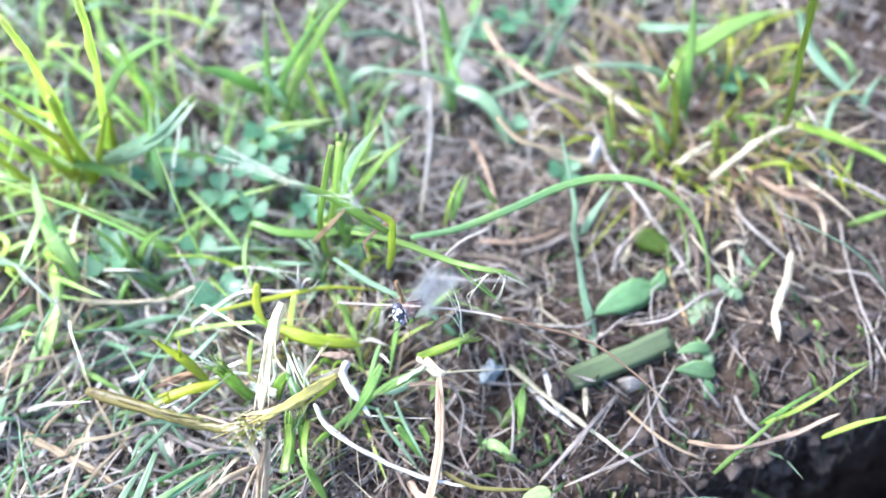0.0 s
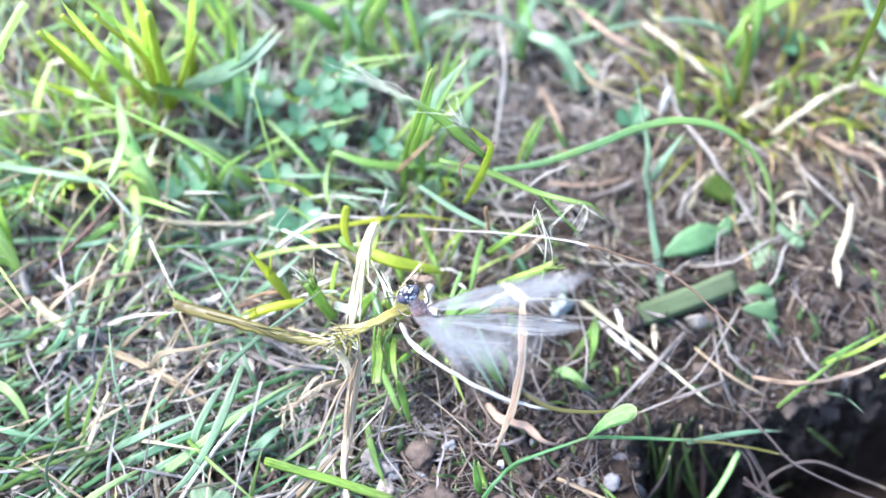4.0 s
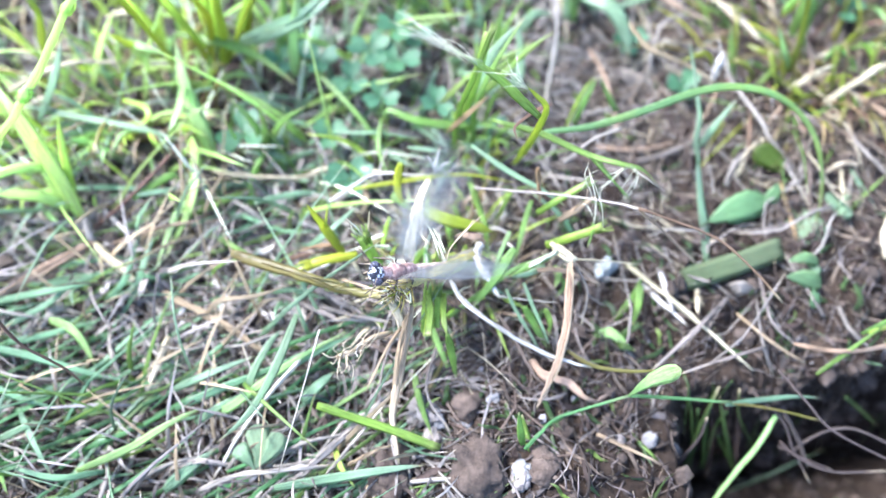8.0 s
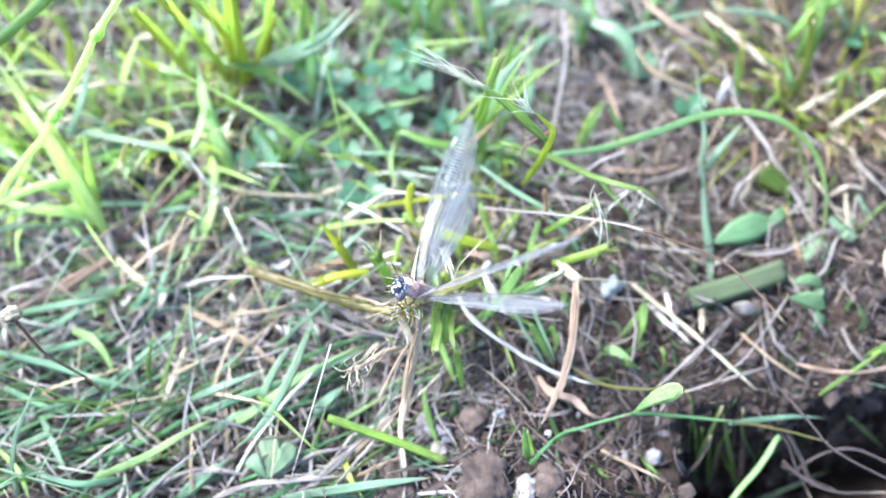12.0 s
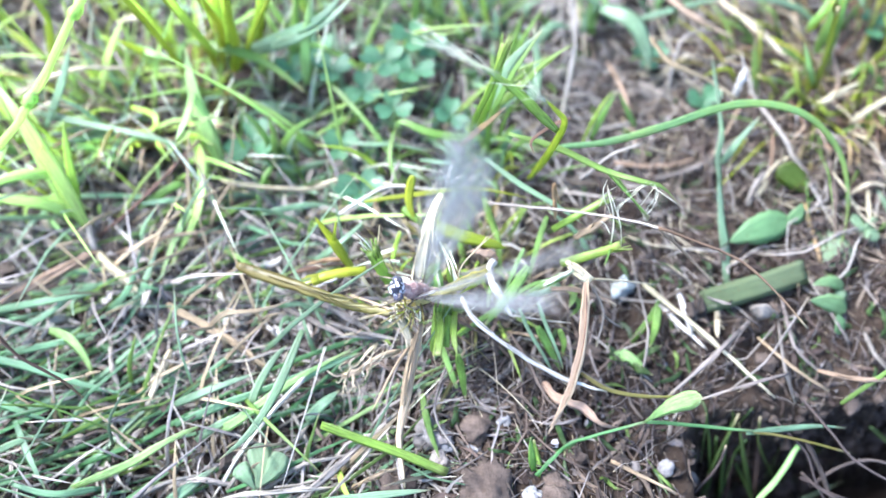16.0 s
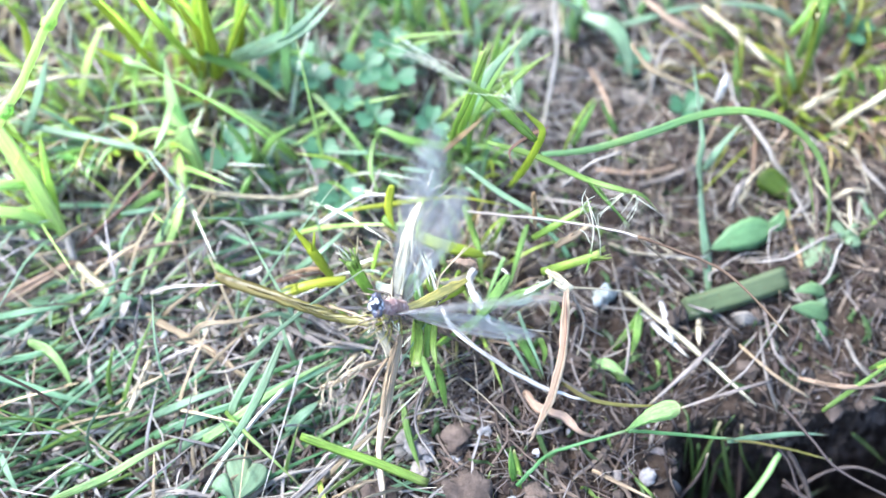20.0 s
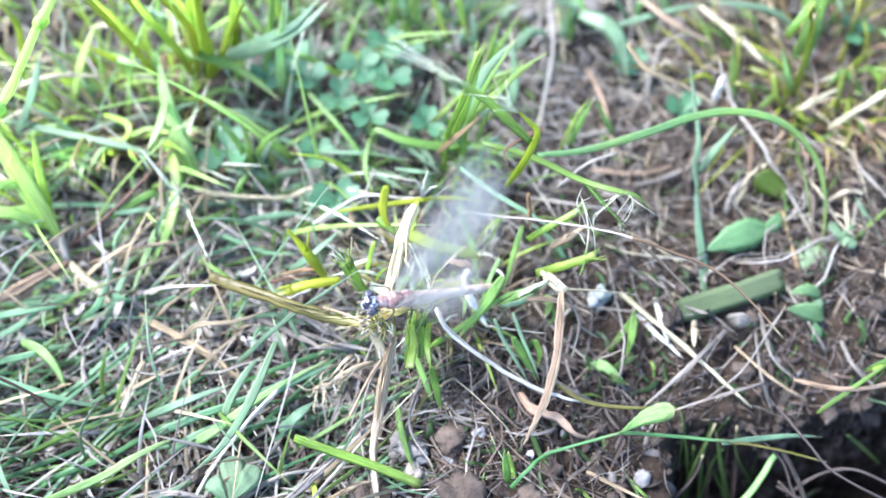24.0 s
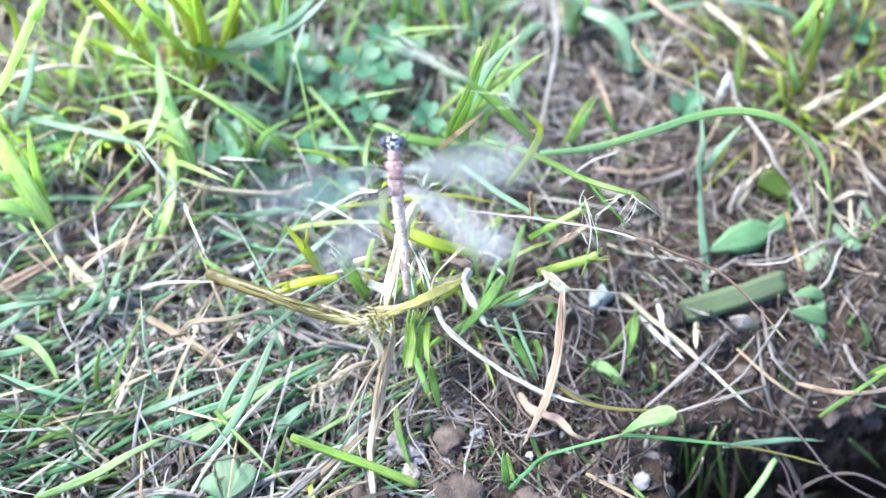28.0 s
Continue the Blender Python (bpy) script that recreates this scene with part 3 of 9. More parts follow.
grow(main, "stub", VIVID, 1.52, [(22.1, -49.9, 15.0), (25.5, -49.0, 18.8), (32.0, -46.4, 22.5)])
grow(main, "straw", TAN, 1.52, [(26.8, -51.3, 13.8), (30.0, -50.7, 17.5), (33.2, -49.7, 22.5)])
grow(main, "stub", VIVID, 2.02, [(24.0, -56.7, 12.5), (28.6, -56.5, 16.2), (35.0, -55.6, 20.0)])
grow(main, "straw", RUST, 1.12, [(20.9, -44.5, 26.2), (21.6, -46.5, 22.5), (22.1, -49.3, 18.8)])
grow(main, "straw", DEADWARM, 1.45, [(-5.7, -72.9, 20.0), (-8.0, -83.9, 12.5), (-10.2, -92.7, 7.5), (-8.8, -102.3, 3.8)])
grow(main, "straw", TAN, 0.97, [(-6.6, -74.8, 20.0), (-8.6, -82.0, 15.0), (-9.8, -92.5, 6.2), (-9.1, -100.4, 2.5)])
grow(main, "straw", TAN, 0.61, [(-5.9, -74.0, 20.0), (-11.2, -80.0, 12.5), (-15.8, -87.8, 7.5)])
grow(main, "dryblade", TAN, 0.59, [(-9.2, -68.2, 22.5), (-7.8, -72.1, 21.2), (-5.9, -74.5, 20.0)])
grow(main, "straw", OLIVE, 2.37, [(-45.6, -57.8, 12.5), (-40.2, -60.0, 12.5), (-30.5, -63.8, 15.0), (-22.7, -66.9, 16.2), (-16.9, -68.9, 17.5), (-10.4, -70.2, 18.8)])
grow(main, "straw", TAN, 0.61, [(-20.4, -66.1, 17.5), (-15.0, -68.2, 18.8), (-10.0, -70.6, 20.0)])
grow(main, "straw", WHITESTRAW, 0.93, [(2.4, -65.4, 15.0), (5.7, -71.1, 15.0), (14.3, -76.7, 12.5), (21.8, -80.3, 10.0), (27.4, -82.1, 8.8), (32.6, -83.2, 7.5)])
grow(main, "blade", OLIVE, 0.95, [(27.1, -79.9, 10.0), (32.7, -83.4, 10.0), (40.8, -84.9, 11.2), (48.0, -85.6, 17.5)])
grow(main, "dryblade", TANLEAF, 1.9, [(28.0, -61.5, 17.5), (27.6, -69.6, 15.0), (26.7, -76.5, 12.5), (24.6, -83.4, 10.0), (21.9, -88.8, 7.5), (20.4, -91.8, 6.2)])
grow(main, "dryblade", DEADWARM, 0.55, [(28.3, -61.6, 17.8), (28.2, -69.6, 15.2), (27.3, -76.6, 12.9), (25.0, -84.0, 10.0), (21.6, -89.3, 7.5), (19.6, -91.0, 6.2)])
grow(main, "straw", CREAM, 1.11, [(23.8, -58.6, 18.8), (25.9, -60.4, 18.8), (28.2, -62.1, 17.5)])
grow(main, "dryblade", BROWN, 0.31, [(27.9, -65.0, 17.0), (27.8, -69.8, 15.8), (26.8, -76.7, 13.5), (24.5, -84.2, 10.8)])
grow(main, "straw", BLEACHED, 0.97, [(1.5, -49.3, 7.5), (-0.5, -51.7, 8.8), (2.1, -51.9, 7.5)])
grow(main, "cutblade", VIVID, 1.90, [(-2.7, -68.7, 16.2), (-2.1, -73.8, 18.8), (-2.6, -79.0, 20.0)])
grow(main, "blade", VIVID, 1.45, [(1.0, -68.5, 15.0), (0.7, -74.1, 17.5), (1.4, -78.4, 17.5)])
grow(main, "blade", GREEN, 1.65, [(1.5, -78.0, 17.5), (2.6, -81.2, 11.2), (3.6, -84.7, 3.8)])
grow(main, "blade", GREEN, 1.17, [(2.1, -71.2, 6.2), (10.6, -65.2, 7.5), (18.5, -60.2, 8.8), (26.9, -58.5, 10.0)])
grow(main, "blade", GREEN, 1.32, [(21.2, -46.2, 13.8), (19.2, -52.0, 11.2), (17.3, -59.0, 7.5)])
grow(main, "blade", GREEN, 1.49, [(7.2, -40.9, 12.5), (10.1, -49.1, 11.2), (11.6, -55.3, 8.8)])
grow(main, "blade", YELLOWGREEN, 1.49, [(-1.8, -41.0, 15.0), (-3.2, -46.8, 12.5), (-6.0, -51.4, 6.2)])
grow(main, "blade", YELLOWGREEN, 1.03, [(-10.8, -50.7, 15.0), (-12.4, -54.3, 10.0), (-13.3, -58.1, 5.0)])
grow(main, "blade", GREEN, 1.24, [(-13.1, -23.9, 12.5), (-13.9, -31.1, 11.2), (-11.5, -38.2, 10.0)])
grow(main, "blade", YELLOWGREEN, 1.04, [(4.1, -49.3, 10.0), (8.8, -50.3, 10.0), (12.8, -50.7, 8.8)])
grow(main, "blade", PALEGREEN, 0.85, [(-1.7, -56.3, 20.0), (-2.8, -59.0, 15.0), (-1.8, -62.7, 10.0)])
grow(main, "blade", PALEGREEN, 0.71, [(0.1, -56.9, 20.0), (0.8, -60.4, 15.0), (2.1, -64.0, 10.0)])
grow(main, "blade", PALEGREEN, 0.71, [(-4.8, -56.9, 20.0), (-5.8, -59.0, 15.0), (-8.2, -61.0, 11.2)])
grow(main, "blade", PALEGREEN, 0.72, [(-10.5, -58.6, 17.5), (-15.9, -57.2, 13.8), (-21.5, -57.1, 10.0)])
grow(main, "blade", PALEGREEN, 0.86, [(-11.8, -55.9, 17.5), (-15.3, -55.5, 13.8), (-19.0, -54.6, 10.0)])
grow(main, "awn", OLIVE, 0.40, [(-9.3, -70.6, 22.5), (-10.9, -70.2, 25.0), (-13.2, -70.8, 25.0)])
grow(main, "awn", OLIVE, 0.39, [(-8.9, -70.9, 22.5), (-10.8, -72.6, 25.0), (-13.4, -73.7, 23.8)])
grow(main, "awn", OLIVE, 0.39, [(-8.7, -70.9, 22.5), (-9.7, -73.2, 25.0), (-11.9, -75.0, 25.0)])
grow(main, "awn", OLIVE, 0.39, [(-8.5, -70.6, 22.5), (-9.1, -69.4, 26.2), (-10.9, -68.2, 26.2)])
grow(main, "awn", OLIVE, 0.39, [(-8.1, -70.6, 22.5), (-7.9, -73.8, 25.0), (-9.6, -75.9, 25.0)])
grow(main, "awn", OLIVE, 0.39, [(-7.5, -70.0, 22.5), (-7.1, -73.2, 25.0), (-7.9, -76.2, 25.0)])
grow(main, "awn", OLIVE, 0.39, [(-5.8, -69.4, 22.5), (-5.3, -72.6, 25.0), (-5.1, -74.6, 23.8)])
grow(main, "blade", BLUEGREEN, 0.85, [(18.5, -65.5, 12.5), (20.3, -70.4, 11.2), (22.8, -75.5, 8.8), (24.5, -78.5, 5.0)])
grow(main, "blade", BLUEGREEN, 0.85, [(14.7, -66.4, 11.2), (16.6, -70.7, 10.0), (20.6, -76.2, 6.2), (22.6, -79.5, 3.8)])
grow(main, "blade", GREEN, 1.02, [(26.8, -62.2, 8.8), (28.2, -64.6, 7.5), (26.5, -66.5, 5.0)])
grow(main, "blade", BLUEGREEN, 1.30, [(23.7, -61.0, 11.2), (19.2, -63.5, 12.5), (13.7, -63.3, 10.0)])
grow(main, "awn", PALEGREEN, 0.24, [(38.4, -41.1, 22.0), (41.1, -41.8, 22.0), (44.1, -43.5, 21.0), (49.0, -46.0, 19.0)])
grow(main, "awn", PALEGREEN, 0.17, [(40.9, -41.8, 22.0), (38.3, -43.9, 20.0), (35.8, -46.6, 18.0), (36.2, -49.1, 16.0)])
grow(main, "awn", PALEGREEN, 0.18, [(43.1, -42.6, 22.0), (43.4, -44.2, 20.0), (40.6, -48.0, 17.0)])
grow(main, "awn", PALEGREEN, 0.14, [(42.8, -43.0, 22.0), (41.3, -44.8, 20.0), (40.4, -45.8, 18.0)])
grow(main, "awn", GREEN, 0.51, [(35.2, -39.8, 21.0), (38.2, -43.1, 19.0), (42.7, -47.8, 16.0)])
grow(main, "awn", PALEGREEN, 0.14, [(41.3, -46.2, 17.0), (41.9, -47.7, 16.0), (43.2, -47.8, 15.0)])
grow(main, "awn", PALEGREEN, 0.29, [(33.1, -54.9, 20.0), (33.3, -50.8, 23.0), (31.8, -45.5, 26.0)])
grow(main, "awn", PALEGREEN, 0.13, [(32.7, -49.9, 23.0), (31.5, -48.3, 25.0), (29.9, -47.7, 26.0)])
grow(main, "awn", PALEGREEN, 0.22, [(32.8, -53.5, 21.0), (31.7, -51.7, 22.0), (30.4, -51.4, 23.0)])
grow(main, "awn", PALEGREEN, 0.14, [(30.4, -48.6, 24.0), (31.4, -46.6, 26.0), (33.8, -45.0, 26.0)])
grow(main, "awn", GREEN, 0.62, [(33.2, -54.6, 20.0), (32.9, -56.6, 19.0), (32.1, -58.8, 17.0)])
grow(main, "awn", LIGHTGREEN, 0.82, [(35.0, -39.9, 22.0), (35.7, -40.4, 22.4), (36.7, -40.5, 22.0)])
grow(main, "awn", LIGHTGREEN, 0.82, [(37.0, -40.5, 22.0), (37.7, -41.0, 22.4), (38.7, -41.1, 22.0)])
grow(main, "awn", LIGHTGREEN, 0.82, [(38.9, -41.3, 22.0), (39.7, -41.8, 22.4), (40.6, -41.8, 22.0)])
grow(main, "awn", LIGHTGREEN, 0.82, [(40.6, -41.8, 22.0), (41.4, -42.3, 22.4), (42.3, -42.4, 22.0)])
grow(main, "awn", PALEGREEN, 0.32, [(-11.4, -70.6, 22.0), (-11.0, -70.7, 24.0), (-10.5, -70.3, 25.5)])
grow(main, "awn", CREAM, 0.33, [(-9.6, -70.2, 22.0), (-8.9, -71.4, 24.0), (-8.1, -72.7, 25.5)])
grow(main, "awn", HOOK, 0.47, [(-8.5, -70.6, 22.0), (-9.2, -71.5, 24.0), (-10.2, -72.3, 25.5)])
grow(main, "awn", GREYBROWN, 0.37, [(-5.4, -70.7, 22.0), (-5.9, -70.8, 24.0), (-6.7, -70.5, 25.5)])
grow(main, "awn", PALEGREEN, 0.51, [(-11.4, -71.7, 22.0), (-11.4, -72.8, 24.0), (-11.5, -73.9, 25.5)])
grow(main, "awn", CREAM, 0.46, [(-8.2, -71.1, 22.0), (-8.1, -71.4, 24.0), (-7.9, -71.3, 25.5)])
grow(main, "awn", HOOK, 0.35, [(-8.8, -70.3, 22.0), (-9.3, -70.2, 24.0), (-10.1, -69.7, 25.5)])
grow(main, "awn", GREYBROWN, 0.35, [(-7.9, -70.9, 22.0), (-7.8, -70.9, 24.0), (-7.8, -70.3, 25.5)])
grow(main, "awn", PALEGREEN, 0.40, [(-6.3, -72.0, 22.0), (-6.6, -71.9, 24.0), (-7.2, -71.4, 25.5)])
grow(main, "awn", CREAM, 0.39, [(-8.0, -71.5, 22.0), (-7.0, -72.5, 24.0), (-5.7, -73.7, 25.5)])
grow(main, "awn", HOOK, 0.50, [(-8.6, -70.2, 22.0), (-8.7, -70.4, 24.0), (-8.9, -70.2, 25.5)])
grow(main, "awn", GREYBROWN, 0.35, [(-9.3, -70.6, 22.0), (-9.8, -71.6, 24.0), (-10.8, -72.6, 25.5)])
grow(main, "awn", PALEGREEN, 0.51, [(-10.5, -72.1, 22.0), (-10.4, -72.1, 24.0), (-10.3, -71.7, 25.5)])
grow(main, "awn", CREAM, 0.44, [(-10.9, -71.1, 22.0), (-10.2, -72.4, 24.0), (-9.3, -73.9, 25.5)])
grow(main, "awn", HOOK, 0.31, [(-8.2, -72.9, 22.0), (-7.9, -72.8, 24.0), (-7.5, -72.2, 25.5)])
grow(main, "awn", GREYBROWN, 0.50, [(-9.7, -69.2, 22.0), (-9.3, -70.2, 24.0), (-8.9, -71.3, 25.5)])
grow(main, "awn", PALEGREEN, 0.53, [(-9.9, -70.2, 22.0), (-10.7, -70.8, 24.0), (-12.1, -71.4, 25.5)])
grow(main, "awn", CREAM, 0.31, [(-6.6, -70.2, 22.0), (-7.4, -70.6, 24.0), (-8.6, -70.8, 25.5)])
grow(main, "awn", HOOK, 0.46, [(-6.8, -70.8, 22.0), (-7.5, -71.1, 24.0), (-8.6, -71.0, 25.5)])
grow(main, "awn", GREYBROWN, 0.33, [(-8.8, -70.4, 22.0), (-8.4, -71.6, 24.0), (-7.9, -72.9, 25.5)])
grow(main, "awn", PALEGREEN, 0.31, [(-8.9, -71.4, 22.0), (-8.7, -71.5, 24.0), (-8.4, -71.2, 25.5)])
grow(main, "awn", CREAM, 0.39, [(-8.5, -70.5, 22.0), (-8.4, -70.6, 24.0), (-8.4, -70.3, 25.5)])
grow(main, "awn", HOOK, 0.41, [(-5.9, -70.1, 22.0), (-6.2, -71.1, 24.0), (-6.7, -72.2, 25.5)])
grow(main, "awn", GREYBROWN, 0.47, [(-11.8, -71.2, 22.0), (-10.9, -71.6, 24.0), (-9.7, -71.6, 25.5)])
grow(main, "awn", PALEGREEN, 0.49, [(-6.0, -72.6, 22.0), (-5.9, -72.4, 24.0), (-5.9, -71.8, 25.5)])
grow(main, "awn", CREAM, 0.43, [(-9.8, -70.4, 22.0), (-10.0, -71.4, 24.0), (-10.4, -72.4, 25.5)])
grow(main, "cutblade", CREAM, 1.78, [(-10.2, -71.8, 22.0), (-8.4, -74.6, 19.0), (-7.8, -76.5, 17.0)])
grow(main, "stub", VIVID, 2.21, [(-3.1, -76.2, 12.0), (-2.8, -72.6, 14.0), (-2.1, -68.1, 16.0)])
grow(main, "stub", VIVID, 1.61, [(-0.7, -74.9, 11.0), (-0.4, -71.7, 13.0), (-0.4, -67.8, 15.0)])
grow(main, "blade", LIME, 1.39, [(-2.2, -72.8, 8.0), (0.3, -78.8, 6.0), (2.2, -83.1, 2.0)])
grow(main, "straw", STRAWBRIGHT, 2.19, [(-1.9, -47.2, 26.0), (-4.5, -53.5, 24.0), (-6.2, -60.4, 21.0), (-7.4, -67.2, 19.0)])
grow(main, "blade", HOOK, 2.14, [(-21.3, -57.1, 9.0), (-24.5, -53.9, 15.0), (-25.4, -53.5, 19.0), (-27.3, -52.5, 26.0)])
grow(main, "awn", HOOK, 0.67, [(-24.6, -53.8, 17.0), (-24.0, -52.6, 20.0), (-23.6, -51.7, 22.0)])
grow(main, "stub", VIVID, 2.52, [(-12.2, -61.4, 9.0), (-14.6, -58.9, 14.0), (-16.1, -57.2, 20.0)])
grow(main, "awn", PALEGREEN, 0.43, [(-16.1, -57.2, 20.0), (-17.0, -57.0, 24.0), (-18.6, -56.8, 28.0)])
grow(main, "awn", PALEGREEN, 0.33, [(-16.7, -57.2, 20.0), (-17.9, -57.1, 23.0), (-18.5, -57.9, 26.0)])
grow(main, "awn", STRAWBRIGHT, 0.44, [(-15.3, -56.9, 19.0), (-14.7, -55.6, 23.0), (-14.2, -54.8, 27.0)])
grow(main, "awn", PALEGREEN, 0.33, [(-17.3, -57.2, 19.0), (-17.9, -57.0, 22.0), (-18.1, -56.8, 25.0)])
grow(main, "stub", HOOK, 2.18, [(-18.0, -58.6, 12.0), (-22.4, -59.4, 13.0), (-26.7, -60.4, 13.0), (-29.1, -61.0, 12.0)])
grow(main, "straw", WHITESTRAW, 0.92, [(-23.9, -60.8, 13.0), (-28.2, -62.1, 12.0), (-31.1, -62.9, 11.0)])
grow(main, "awn", PALEGREEN, 0.46, [(-28.5, -60.3, 12.0), (-32.0, -62.4, 12.0), (-35.5, -62.8, 11.0)])
grow(main, "awn", PALEGREEN, 0.34, [(-28.7, -60.9, 12.0), (-31.4, -62.0, 12.0), (-33.9, -61.9, 12.0)])
grow(main, "straw", RUST, 1.06, [(-23.0, -55.5, 11.0), (-26.7, -56.0, 11.0), (-31.2, -56.5, 10.0)])
grow(main, "dryblade", SEEDOLIVE, 1.82, [(7.7, -60.5, 18.0), (4.2, -63.1, 20.0), (-1.1, -66.4, 22.0), (-6.8, -69.3, 22.0), (-11.3, -71.0, 21.0)])
grow(main, "dryblade", SEEDOLIVE, 1.17, [(1.3, -66.2, 20.0), (-3.0, -67.4, 22.0), (-6.4, -67.8, 22.0), (-10.9, -67.8, 22.0)])
grow(main, "dryblade", HOOK, 1.32, [(7.2, -61.7, 17.0), (4.3, -64.3, 19.0), (1.1, -67.1, 20.0)])
grow(main, "awn", SEEDOLIVE, 0.36, [(-6.9, -69.1, 22.0), (-9.4, -70.2, 23.0), (-15.4, -72.4, 24.0)])
grow(main, "awn", SEEDOLIVE, 0.36, [(-6.7, -69.4, 22.0), (-9.0, -70.6, 23.0), (-13.6, -71.1, 24.0)])
grow(main, "awn", STRAWBRIGHT, 0.35, [(-6.5, -69.6, 22.0), (-8.5, -71.1, 23.0), (-11.5, -73.1, 24.0)])
grow(main, "awn", SEEDOLIVE, 0.36, [(-6.9, -68.5, 22.0), (-9.4, -68.9, 23.0), (-11.3, -68.8, 24.0)])
grow(main, "awn", STRAWBRIGHT, 0.36, [(-7.2, -68.8, 22.0), (-10.0, -69.5, 23.0), (-14.9, -70.2, 24.0)])
grow(main, "awn", SEEDOLIVE, 0.35, [(-6.7, -69.7, 22.0), (-9.0, -71.3, 23.0), (-9.2, -73.5, 24.0)])
grow(main, "awn", SEEDOLIVE, 0.36, [(-7.3, -69.1, 22.0), (-10.2, -70.1, 23.0), (-12.9, -69.6, 24.0)])
grow(main, "awn", STRAWBRIGHT, 0.35, [(-6.6, -69.8, 22.0), (-8.7, -71.5, 23.0), (-7.9, -73.3, 24.0)])
grow(main, "blade", HOOK, 2.81, [(-4.5, -48.9, 16.0), (1.7, -51.8, 16.0), (8.5, -52.8, 14.0), (12.5, -52.7, 11.0)])
grow(main, "straw", RUST, 0.71, [(1.9, -51.0, 13.0), (5.8, -50.9, 13.0), (10.2, -50.9, 12.0)])
grow(main, "awn", STRAWBRIGHT, 0.38, [(1.3, -64.1, 20.0), (2.1, -61.9, 24.0), (4.7, -60.2, 28.0), (8.1, -58.2, 32.0)])
grow(main, "awn", STRAWBRIGHT, 0.31, [(3.5, -60.7, 26.0), (5.8, -59.1, 29.0), (6.8, -58.4, 31.0)])
grow(main, "awn", STRAWBRIGHT, 0.66, [(-4.2, -56.5, 21.0), (-3.2, -58.6, 22.0), (-1.9, -60.1, 22.0)])
grow(main, "awn", PALEGREEN, 0.33, [(-3.2, -53.0, 20.0), (-1.1, -58.7, 22.0), (0.1, -63.1, 21.0)])
grow(main, "awn", PALEGREEN, 0.33, [(-2.6, -54.2, 20.0), (-0.2, -59.9, 22.0), (1.8, -64.5, 20.0)])
grow(main, "awn", PALEGREEN, 0.33, [(-1.2, -55.5, 20.0), (0.6, -60.0, 22.0), (1.4, -62.0, 21.0)])
grow(main, "cutblade", PALEGREEN, 2.07, [(-11.7, -59.5, 12.0), (-8.8, -61.0, 13.0), (-5.8, -62.1, 13.0)])
grow(main, "dryblade", TAN, 1.61, [(10.0, -57.0, 13.0), (8.9, -56.0, 15.0), (6.2, -55.7, 16.0), (3.4, -55.4, 15.0)])
grow(main, "dryblade", CREAM, 1.50, [(9.5, -57.0, 13.0), (5.5, -59.4, 14.0), (0.9, -60.1, 14.0)])
grow(main, "straw", WHITESTRAW, 1.61, [(9.5, -57.2, 15.0), (8.3, -60.0, 14.0), (10.8, -64.3, 12.0), (13.3, -68.0, 10.0)])
grow(main, "awn", WHITESTRAW, 0.30, [(13.0, -67.6, 10.0), (19.6, -68.6, 10.0), (25.9, -69.3, 10.0)])
grow(main, "blade", GREEN, 2.29, [(16.4, -58.7, 16.0), (12.7, -63.9, 13.0), (7.0, -70.1, 8.0)])
grow(main, "blade", GREEN, 1.48, [(24.7, -60.3, 16.0), (20.5, -62.1, 15.0), (14.8, -64.2, 12.0)])
grow(main, "straw", PALEGREEN, 0.91, [(25.6, -60.0, 17.0), (22.1, -61.4, 16.0), (19.3, -62.8, 15.0)])
grow(main, "blade", GREEN, 1.09, [(7.7, -42.8, 15.0), (9.8, -49.1, 11.0), (12.2, -58.9, 6.0)])
grow(main, "blade", LIGHTGREEN, 0.95, [(16.0, -53.5, 13.0), (13.8, -57.9, 10.0), (11.8, -62.4, 7.0)])
grow(main, "blade", HOOK, 1.86, [(-8.1, -40.9, 22.0), (-9.0, -44.5, 18.0), (-7.7, -47.9, 14.0)])
grow(main, "blade", VIVID, 2.12, [(-10.4, -45.1, 15.0), (-8.5, -46.7, 15.0), (-6.5, -48.7, 14.0)])
grow(main, "blade", VIVID, 2.56, [(-7.1, -61.8, 8.0), (-5.3, -59.6, 12.0), (-1.6, -57.6, 16.0)])
grow(main, "blade", LIGHTGREEN, 2.09, [(-2.4, -62.1, 8.0), (-2.5, -60.3, 12.0), (-3.2, -58.5, 17.0)])
grow(main, "blade", VIVID, 1.37, [(1.1, -61.4, 10.0), (-0.1, -60.6, 14.0), (-0.3, -59.0, 18.0)])
grow(main, "straw", WHITESTRAW, 0.79, [(-24.6, -45.4, 12.0), (-18.9, -41.6, 13.0), (-13.4, -38.8, 13.0), (-3.6, -39.5, 13.0), (1.6, -39.3, 13.0)])
grow(main, "blade", HOOK, 1.09, [(-19.1, -42.7, 13.0), (-6.5, -41.1, 14.0), (5.6, -39.7, 14.0), (18.4, -41.0, 12.0)])
grow(main, "awn", WHITESTRAW, 0.71, [(-0.6, -39.8, 13.0), (-1.1, -39.3, 18.0), (-2.3, -39.4, 22.0)])
grow(main, "awn", WHITESTRAW, 0.71, [(-0.8, -39.8, 13.0), (-0.4, -38.7, 18.0), (0.5, -37.3, 22.0)])
grow(main, "awn", WHITESTRAW, 0.59, [(-1.1, -39.7, 13.0), (1.0, -39.4, 18.0), (2.6, -39.9, 20.0)])
grow(main, "awn", WHITESTRAW, 0.48, [(0.6, -39.8, 13.0), (2.8, -39.8, 16.0), (4.5, -40.1, 20.0)])
